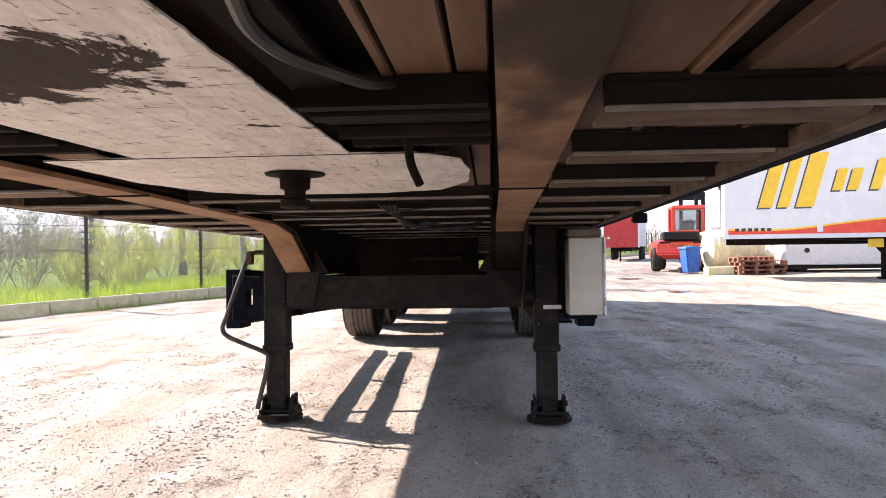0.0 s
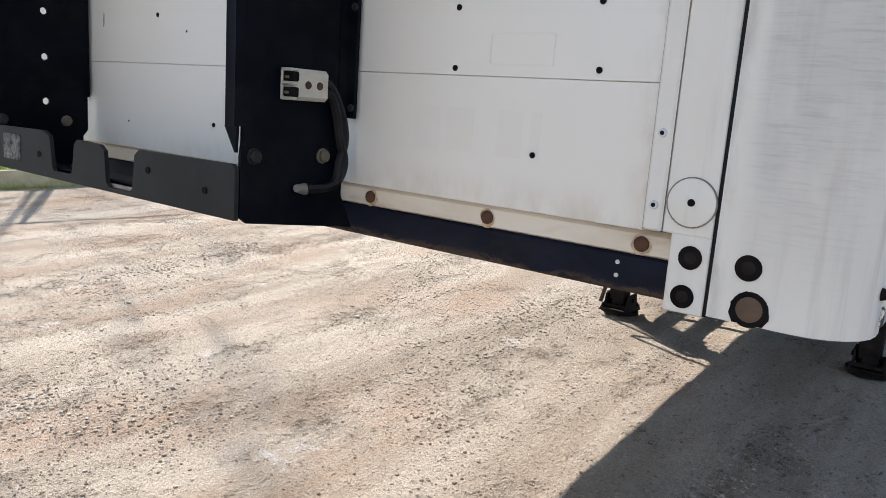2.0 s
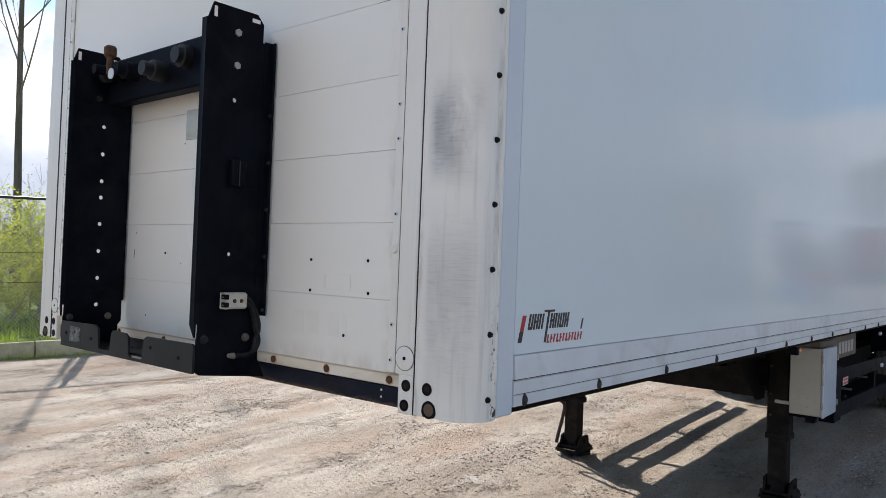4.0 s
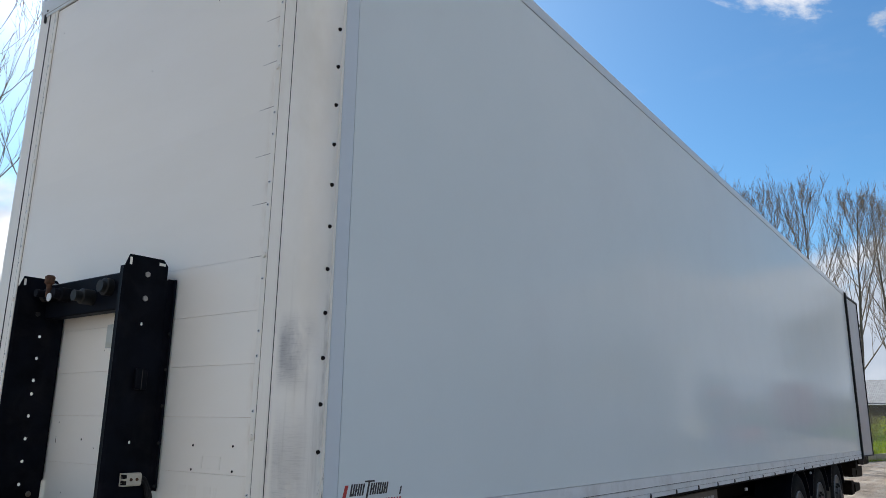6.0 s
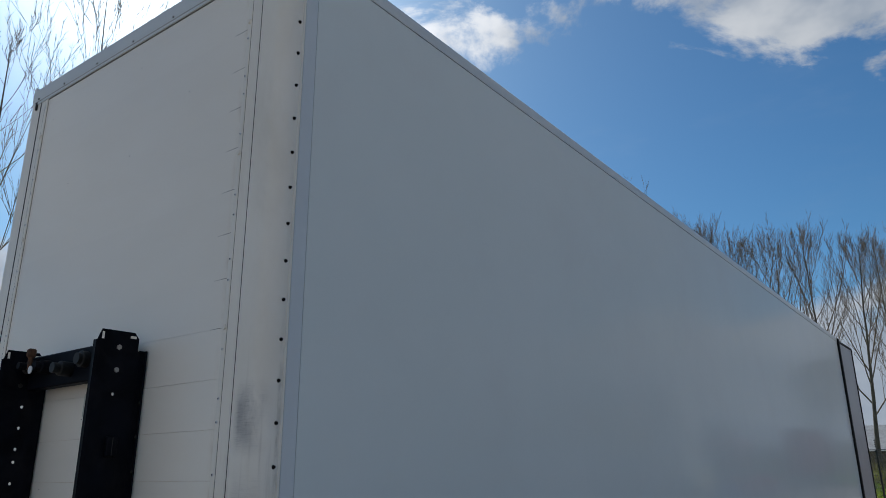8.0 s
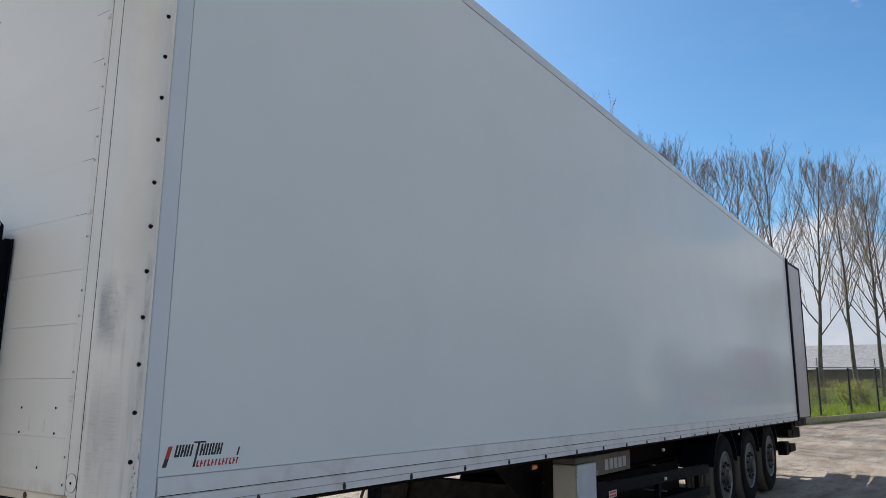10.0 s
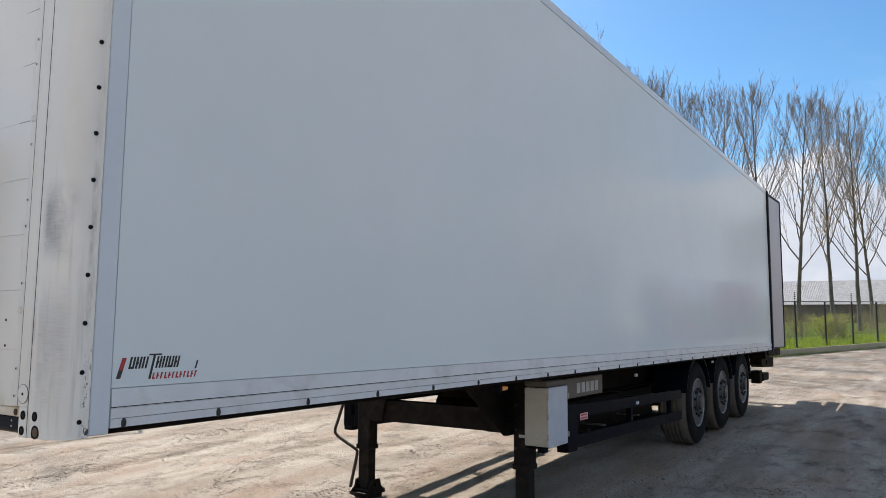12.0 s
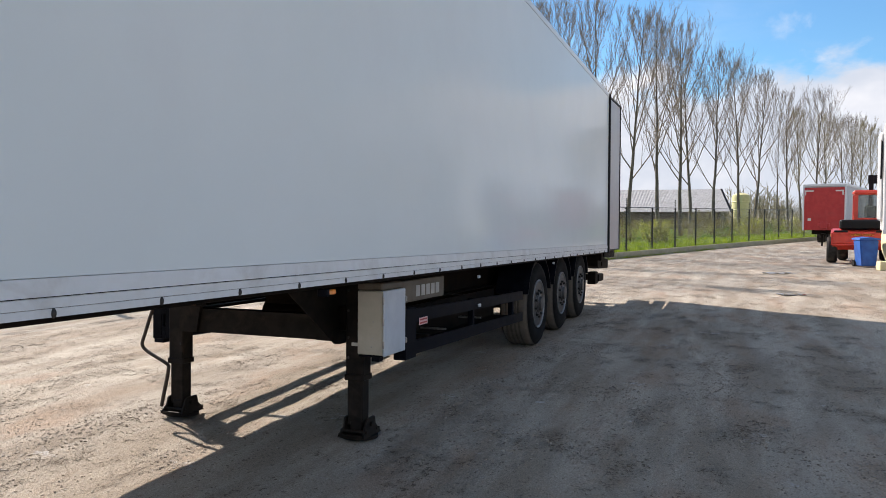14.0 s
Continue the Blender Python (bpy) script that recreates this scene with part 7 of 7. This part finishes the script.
# ---------------------------------------------------------------- things on the far side of the yard
def build_white_trailer():
    """White cooled trailer with a bright painted side, standing across the yard."""
    t = thing("white_semi_trailer", "white cooled semi-trailer with yellow lettering and red band", "trailer", pose(7.13, 21.15, 0, 0, 0, -8))
    bm = B()
    box(bm, 0, 13.6, 0, 2.6, 1.22, 4.0, 0.03)
    body = part("body", bm, M_WHITE, t, "white insulated body")
    bm = B()
    box(bm, 0.0, 13.6, -0.012, 0.05, 1.16, 1.28, 0.006)
    part("lower_rail", bm, M_DOORBOX, t, "aluminium lower rail")
    bm = B()
    box(bm, 0.02, 13.6, -0.010, 0.05, 3.93, 4.02, 0.006)
    part("top_rail", bm, M_DOORBOX, t)
    bm = B()
    box(bm, -0.10, 0.0, 0.40, 2.2, 1.50, 3.82, 0.045)
    unit = part("cooling_unit", bm, M_WHITE, t, "white cooling unit on the front wall")
    bm = B()
    prism(bm, [(-0.075, 2.6), (-0.03, 2.6), (-0.02, 3.55), (-0.065, 3.62)], 0.385, 0.42, "y")
    part("grille", bm, M_SEAL, unit, "dark grille")
    # red band with a yellow edge, waving along the lower side
    n = 60
    wave = [(0.12 + 13.3 * k / n, 1.50 + 0.14 * math.sin(k / n * 13.3 * 0.85 - 2.4) + 0.008 * k / n * 13) for k in range(n + 1)]
    for nm, mat, lift, d in (("yellow_edge", M_YELLOW, 0.05, 0.002), ("red_band", M_REDBRIGHT, 0.0, 0.004)):
        bm = B()
        lo = [bm.verts.new((x, -d, 1.285)) for x, z in wave]
        hi = [bm.verts.new((x, -d, z + lift)) for x, z in wave]
        for k in range(n):
            bm.faces.new((lo[k], lo[k + 1], hi[k + 1], hi[k]))
        part(nm, bm, mat, body, "", 0)
    # the advertised name as plain slanted blocks with a dark drop shade
    def block(x, z, w, h, mat, d, slant=0.28):
        bm = B()
        prism(bm, [(x, z), (x + w, z), (x + w + slant * h, z + h), (x + slant * h, z + h)], -d, 0.004, "y")
        part("lettering_block", bm, mat, body, "", 0)
    for dx, dz, mat, d in ((-0.055, -0.045, M_SHADE, 0.003), (0, 0, M_YELLOW, 0.006)):
        for x, z, w, h in ((0.92, 2.03, 0.36, 1.50), (1.42, 2.03, 0.30, 1.50), (1.90, 2.03, 0.46, 1.50), (2.84, 2.47, 0.26, 0.60), (3.22, 2.47, 0.28, 0.60), (3.80, 2.47, 0.26, 0.85), (4.34, 2.47, 0.26, 0.85),
                           (4.88, 2.47, 0.26, 0.60), (5.32, 2.47, 0.26, 0.60), (5.8, 2.47, 0.26, 0.60), (6.3, 2.47, 0.26, 0.85), (6.9, 2.47, 0.26, 0.60)):
            block(x + dx, z + dz, w, h, mat, d)
    for k in range(6):
        bm = B()
        box(bm, 0.30 + 0.17 * k, 0.30 + 0.17 * k + 0.11, -0.007, -0.004, 1.37, 1.46)
        part("number_bar", bm, M_BLACKINK, body)
    bm = B()
    box(bm, 2.45, 2.60, -0.008, 0, 1.33, 1.52)
    part("notice", bm, M_DOORBOX, body)
    # legs
    bm = B()
    box(bm, 4.22, 4.36, 0.38, 0.52, 0.06, 1.3, 0.01)
    leg = part("landing_leg", bm, M_CHASSIS, t, "black landing leg")
    bm = B()
    box(bm, 4.14, 4.44, 0.31, 0.59, 0.0, 0.06, 0.01)
    part("foot", bm, M_CHASSIS, leg)
    bm = B()
    prism(bm, [(3.75, 1.2), (4.85, 1.2), (4.5, 0.75), (4.15, 0.75)], 0.30, 0.36, "y")
    part("leg_bracket", bm, M_CHASSIS, t, "", 0)
    bm = B()
    box(bm, 3.82, 4.22, 0.26, 0.30, 0.88, 1.12, 0.01)
    box(bm, 3.92, 4.12, 0.25, 0.27, 0.92, 1.08, 0.01)
    part("brake_panel", bm, M_YELLOW, t, "yellow brake valve panel")
    bm = B()
    box(bm, 4.50, 5.6, 0.12, 0.6, 0.50, 1.12, 0.02)
    part("side_box", bm, M_GREYSIDE, t, "grey-blue battery box")
    bm = B()
    for y in (0.55, 2.05):
        box(bm, 0.4, 13.4, y, y + 0.1, 0.98, 1.22)
    part("chassis_beam", bm, M_CHASSIS, t, "", 0)
    for x in (8.6, 9.95, 11.3):
        for y in (0.18, 2.42):
            bm = B()
            spun(bm, [(0.28, -0.17), (0.45, -0.18), (0.50, -0.13), (0.50, 0.13), (0.45, 0.18), (0.28, 0.17)], pose(x, y, 0.5, 90), 28)
            part("wheel", bm, M_OLDRUBBER, t)
    bm = B()
    sweep(bm, smooth_path([(2.3, 0.2, 1.18), (2.9, 0.2, 1.12), (3.8, 0.25, 1.08)]), 0.02)
    part("cable", bm, M_CABLE, t)


def build_red_trailer():
    t = thing("red_grey_trailer", "box trailer with red front and grey sides", "trailer", pose(7.2, 44.65, 0, 0, 0, -14) @ Matrix.Diagonal((0.84, 1, 0.93, 1)))
    bm = B()
    box(bm, 0.0, 2.5, 0.0, 9.5, 0.95, 3.45, 0.02)
    part("body", bm, M_GREYSIDE, t, "grey body")
    bm = B()
    box(bm, 0.02, 2.48, -0.03, 0.0, 0.90, 3.40, 0.01)
    front = part("front_wall", bm, M_REDBOX, t, "red front wall")
    bm = B()
    for a in ((-0.02, 0.08), (2.42, 2.52)):
        box(bm, a[0], a[1], -0.05, 0.03, 0.88, 3.5, 0.01)
    part("corner_strip", bm, M_DOORBOX, front)
    for x0, x1 in ((0.12, 0.62), (1.9, 2.36)):
        bm = B()
        box(bm, x0, x1, -0.04, -0.028, 3.16, 3.24)
        box(bm, x0 if x0 < 1 else x1 - 0.07, (x0 + 0.07) if x0 < 1 else x1, -0.04, -0.028, 2.95, 3.2)
        part("reflex_mark", bm, M_WHITEINK, front)
    bm = B()
    box(bm, 0.9, 1.6, -0.12, -0.03, 1.10, 1.32, 0.02)
    box(bm, 1.05, 1.45, -0.16, -0.03, 1.0, 1.4, 0.02)
    part("coupling_panel", bm, M_REDINK, front)
    bm = B()
    box(bm, 0.3, 0.48, -0.035, -0.028, 1.45, 1.6)
    part("label", bm, M_WHITEINK, front)
    bm = B()
    box(bm, -0.03, 2.53, -0.04, 9.55, 3.45, 3.62, 0.03)
    part("roof_edge", bm, M_DOORBOX, t)
    bm = B()
    box(bm, 0.5, 2.0, 0.2, 9.2, 0.65, 0.95, 0.02)
    part("chassis", bm, M_CHASSIS, t, "", 0)
    for y in (5.1, 6.4, 7.7):
        for x in (0.18, 2.32):
            bm = B()
            spun(bm, [(0.24, -0.15), (0.40, -0.16), (0.45, -0.12), (0.45, 0.12), (0.40, 0.16), (0.24, 0.15)], pose(x, y, 0.45, 0, 90, 0), 24)
            part("wheel", bm, M_OLDRUBBER, t)
    bm = B()
    box(bm, 1.15, 1.35, -0.6, 0.3, 0.62, 0.72, 0.01)
    box(bm, 1.2, 1.3, -0.55, -0.45, 0.0, 0.66, 0.01)
    part("drawbar", bm, M_CHASSIS, t)


def build_forklift():
    """Big red fork truck: counterweight towards the yard's middle, cab behind it."""
    f = thing("forklift_truck", "large red yard forklift with glazed cab", "forklift", pose(6.62, 27.9, 0, 0, 0, -6) @ Matrix.Scale(0.84, 4))
    bm = B()
    prism(bm, [(0.0, 1.28), (0.0, 0.78), (0.25, 0.55), (3.4, 0.55), (3.4, 1.25), (0.6, 1.42)], 0.12, 2.28, "x")
    bmesh.ops.bevel(bm, geom=list(bm.edges), offset=0.05, segments=2, affect="EDGES")
    body = part("counterweight", bm, M_RED, f, "scuffed red counterweight body")
    bm = B()
    box(bm, 0.42, 1.98, 0.22, 1.15, 1.38, 1.78, 0.06)
    part("engine_cover", bm, M_SEAL, f, "black engine cover")
    bm = B()
    box(bm, 0.75, 1.65, 0.0, 0.04, 1.12, 1.22)
    part("yellow_plate", bm, M_YELLOW, body)
    bm = B()
    box(bm, 0.22, 0.72, -0.02, 0.1, 1.27, 1.35, 0.02)
    box(bm, 1.68, 2.2, -0.02, 0.1, 1.27, 1.35, 0.02)
    part("lamp_bar", bm, M_SEAL, body)
    for x, y, r in ((0.16, 0.62, 0.54), (2.26, 0.62, 0.54), (0.60, 2.75, 0.58), (2.20, 2.75, 0.58)):
        bm = B()
        spun(bm, [(0.22, -0.17), (r * 0.88, -0.20), (r, -0.13), (r, 0.13), (r * 0.88, 0.20), (0.22, 0.17), (0.2, 0.1), (0.0, 0.1)], pose(x, y, r, 0, 90 if x > 1 else -90, 0), 28)
        wheel = part("wheel", bm, M_OLDRUBBER, f, "big dusty tyre")
        bm = B()
        spun(bm, [(0.2, 0.10), (0.16, 0.16), (0.0, 0.17)], pose(x, y, r, 0, 90 if x > 1 else -90, 0), 16)
        part("hub", bm, M_GREY, wheel)
    # cab
    for x in (1.02, 2.30):
        for y in (1.25, 2.55):
            bm = B()
            box(bm, x - 0.08, x + 0.08, y - 0.05, y + 0.05, 1.35, 2.82, 0.012)
            part("cab_pillar", bm, M_RED, f)
    bm = B()
    box(bm, 0.92, 2.40, 1.1, 2.7, 2.82, 3.00, 0.05)
    part("cab_roof", bm, M_RED, f)
    bm = B()
    box(bm, 1.0, 2.32, 1.22, 1.30, 1.35, 1.85, 0.02)
    part("cab_rear_wall", bm, M_RED, f)
    bm = B()
    box(bm, 1.07, 2.25, 1.255, 1.265, 1.85, 2.81)
    ob = part("rear_window", bm, M_GLASS, f, "cab rear window")
    ob.visible_shadow = False
    bm = B()
    box(bm, 1.35, 2.0, 1.7, 2.1, 1.4, 1.75, 0.05)
    box(bm, 1.35, 2.0, 1.62, 1.75, 1.7, 2.35, 0.05)
    part("seat", bm, M_SEAL, f)
    bm = B()
    rod(bm, (2.15, 1.0, 1.4), (2.15, 1.0, 2.75), 0.05)
    part("exhaust", bm, M_SEAL, f)
    bm = B()
    box(bm, 1.55, 2.80, 3.46, 3.62, 3.35, 3.72, 0.01)
    mast = part("mast", bm, M_SEAL, f, "black lifting mast")
    for x in (1.58, 2.62):
        bm = B()
        box(bm, x, x + 0.18, 3.45, 3.65, 0.3, 3.74, 0.01)
        part("mast_rail", bm, M_SEAL, mast)
    bm = B()
    box(bm, 1.76, 2.62, 3.48, 3.58, 2.2, 2.35, 0.01)
    part("mast_tie", bm, M_SEAL, mast)
    bm = B()
    box(bm, 2.15, 2.32, 2.45, 2.6, 3.0, 3.42, 0.02)
    part("work_lamp", bm, M_SEAL, f)


def build_bin():
    b = thing("wheelie_bin", "blue plastic wheelie bin", "bin", pose(7.55, 26.4, 0, 0, 0, 15))
    bm = B()
    prism(bm, [(-0.22, 0.02), (0.22, 0.02), (0.29, 0.86), (-0.29, 0.86)], -0.25, 0.25, "y")
    bmesh.ops.bevel(bm, geom=list(bm.edges), offset=0.03, segments=2, affect="EDGES")
    part("tub", bm, M_BLUE, b)
    bm = B()
    prism(bm, [(-0.32, 0.86), (0.32, 0.86), (0.31, 0.91), (0.0, 0.955), (-0.31, 0.91)], -0.30, 0.30, "y")
    part("lid", bm, M_BLUE, b)
    bm = B()
    rod(bm, (-0.28, 0.27, 0.1), (0.28, 0.27, 0.1), 0.10, seg=16)
    part("wheels", bm, M_OLDRUBBER, b)


def build_cream_tank(m, long, r):
    t = thing("cream_tank", "cream plastic liquid tank with moulded ribs", "tank", m, group="cream tanks")
    bm = B()
    spun(bm, [(0.0, -long / 2 - 0.10), (r * 0.6, -long / 2 - 0.06), (r * 0.95, -long / 2 + 0.05), (r, -long / 2 + 0.2), (r, long / 2 - 0.2), (r * 0.95, long / 2 - 0.05), (r * 0.6, long / 2 + 0.06), (0.0, long / 2 + 0.10)],
         pose(0, 0, r + 0.10, 0, 90, 0), 28)
    shell = part("shell", bm, M_CREAM, t)
    for k in range(5):
        x = -long / 2 + 0.25 + (long - 0.5) * k / 4
        bm = B()
        spun(bm, [(r, -0.05), (r + 0.035, -0.03), (r + 0.035, 0.03), (r, 0.05)], pose(x, 0, r + 0.10, 0, 90, 0), 28)
        part("rib", bm, M_CREAM, shell)
    bm = B()
    spun(bm, [(0.16, 0), (0.16, 0.12), (0.0, 0.13)], pose(0, 0, 2 * r + 0.08), 16)
    part("filler_cap", bm, M_WHITE, shell)
    bm = B()
    box(bm, -long / 2 + 0.1, long / 2 - 0.1, -r * 0.6, r * 0.6, 0.0, 0.14, 0.02)
    part("skid", bm, M_YELLOW, t, "yellow skid frame")


def build_pallets():
    bm = B()
    box(bm, -0.6, 0.6, -0.05, 0.05, 0.0, 0.022, 0.002)
    slat = mesh_of("slat", bm, M_PALLET, 0)
    bm = B()
    box(bm, -0.05, 0.05, -0.4, 0.4, 0.0, 0.022, 0.002)
    stringer = mesh_of("stringer", bm, M_PALLET, 0)
    bm = B()
    box(bm, -0.07, 0.07, -0.05, 0.05, 0.0, 0.078, 0.003)
    block = mesh_of("block", bm, M_PALLET, 0)
    rnd = random.Random(4)
    for n, (x, y) in enumerate(((9.15, 24.9), (9.15, 24.9), (9.15, 24.9), (9.15, 24.9), (9.85, 25.5), (9.85, 25.5), (9.85, 25.5))):
        z = 0.004 + 0.146 * (n if n < 4 else n - 4)
        p = thing("pallet", "red-brown wooden pallet in a low stack", "pallet", pose(x + rnd.uniform(-0.03, 0.03), y + rnd.uniform(-0.03, 0.03), z, 0, 0, (8 if n < 4 else -14) + rnd.uniform(-3, 3)),
                  group="stacked pallets")
        for yy in (-0.35, 0.0, 0.35):
            piece("slat", slat, p, (0, yy, 0.0))
            for xx in (-0.53, 0.0, 0.53):
                piece("block", block, p, (xx, yy, 0.022))
        for xx in (-0.55, 0.0, 0.55):
            piece("stringer", stringer, p, (xx, 0, 0.100))
        for yy in (-0.35, -0.175, 0.0, 0.175, 0.35):
            piece("slat", slat, p, (0, yy, 0.122))


def build_container():
    c = thing("pale_container", "pale grey steel box body on a dark frame", "container", pose(10.75, 26.2, 0, 0, 0, 1))
    bm = B()
    box(bm, 0, 6.2, 0, 2.3, 0.24, 2.6, 0.03)
    part("body", bm, M_DOORBOX, c)
    bm = B()
    box(bm, 0.1, 6.1, 0.1, 2.2, 0.10, 0.24, 0.01)
    box(bm, 0.5, 0.8, 0.1, 2.2, 0.0, 0.14, 0.01)
    box(bm, 5.2, 5.5, 0.1, 2.2, 0.0, 0.14, 0.01)
    part("base_frame", bm, M_SEAL, c)
    bm = B()
    spun(bm, [(0.09, 0.0), (0.09, 0.02), (0.0, 0.025)], pose(0.75, 0.0, 0.75, 90), 16)
    part("filler_flap", bm, M_GREY, c)


def build_block():
    bm = B()
    box(bm, -0.45, 0.45, -0.2, 0.2, -0.02, 0.26, 0.02)
    solid("concrete_block", bm, M_CREAM, "pale concrete block lying on the yard", "block", pose(8.1, 24.9, 0, 0, 0, 6))
    y = thing("yellow_frame", "yellow painted steel frame behind the pallets", "frame", pose(9.75, 27.4, 0))
    for k in range(4):
        bm = B()
        box(bm, 0.0 + 0.35 * k, 0.06 + 0.35 * k, 0, 0.06, 0.0, 1.35, 0.005)
        part("upright", bm, M_YELLOW, y)
    for z in (0.5, 0.95, 1.28):
        bm = B()
        box(bm, 0.0, 1.1, -0.01, 0.05, z, z + 0.06, 0.005)
        part("bar", bm, M_YELLOW, y)


def build_puddle(x, y, w, d, seed, turn):
    """A shallow puddle with a ragged edge, a few centimetres of wet mud round the water."""
    bm = B()
    pts = []
    for k in range(40):
        a = k * math.tau / 40
        r = 1 + 0.75 * noise.noise(Vector((math.cos(a) * 1.7, math.sin(a) * 1.7, seed))) + 0.25 * noise.noise(Vector((math.cos(a) * 5, math.sin(a) * 5, seed)))
        pts.append((w * r * math.cos(a), d * r * math.sin(a)))
    bm.faces.new([bm.verts.new((u, v, 0.0)) for u, v in pts])
    solid("puddle", bm, M_PUDDLE, "small muddy puddle in a hollow of the yard", "puddle", pose(x, y, 0.010, 0, 0, turn), group="puddles", kind="structure")


def build_weeds():
    """Tufts of grass and dry stalks along the foot of the kerb."""
    rnd = random.Random(17)
    v, f = [], []
    y = -6.0
    while y < 40:
        x, d = along_kerb(y)
        thick = noise.noise(Vector((y * 0.5, 0, 5))) + 0.15
        if thick > 0:
            for k in range(int(10 + 55 * thick)):
                out = abs(rnd.gauss(0, 0.16))
                p = Vector((x + out, y + rnd.uniform(-0.12, 0.12), -0.012))
                h = rnd.uniform(0.02, 0.12) * (1.3 - min(out, 0.5) * 2)
                if h < 0.01:
                    continue
                lean = Vector((rnd.gauss(0, 0.5), rnd.gauss(0, 0.5), 1)) * h
                side = Vector((rnd.uniform(-1, 1), rnd.uniform(-1, 1), 0)).normalized() * 0.004
                n = len(v)
                v.extend([p - side, p + side, p + lean])
                f.append((n, n + 1, n + 2))
        y += 0.12
    me = bpy.data.meshes.new("weeds")
    me.from_pydata(v, [], f)
    me.materials.append(M_GRASS)
    tagged(new("weeds", me), "tufts of grass and weeds along the kerb foot", "weeds", kind="stuff")


build_white_trailer()
build_red_trailer()
build_forklift()
build_bin()
build_cream_tank(pose(9.05, 26.5, 0, 0, 0, 3), 1.85, 0.72)
build_cream_tank(pose(9.2, 28.3, 0, 0, 0, -8), 1.6, 0.70)
build_pallets()
build_container()
build_block()
build_puddle(4.62, 22.45, 0.30, 0.34, 4, 18)
build_puddle(5.05, 22.6, 0.12, 0.22, 13, 18)
build_puddle(4.58, 16.25, 0.16, 0.20, 9, 18)
build_puddle(4.88, 16.35, 0.09, 0.13, 5, 18)
build_weeds()
build_fence()
build_kerb()
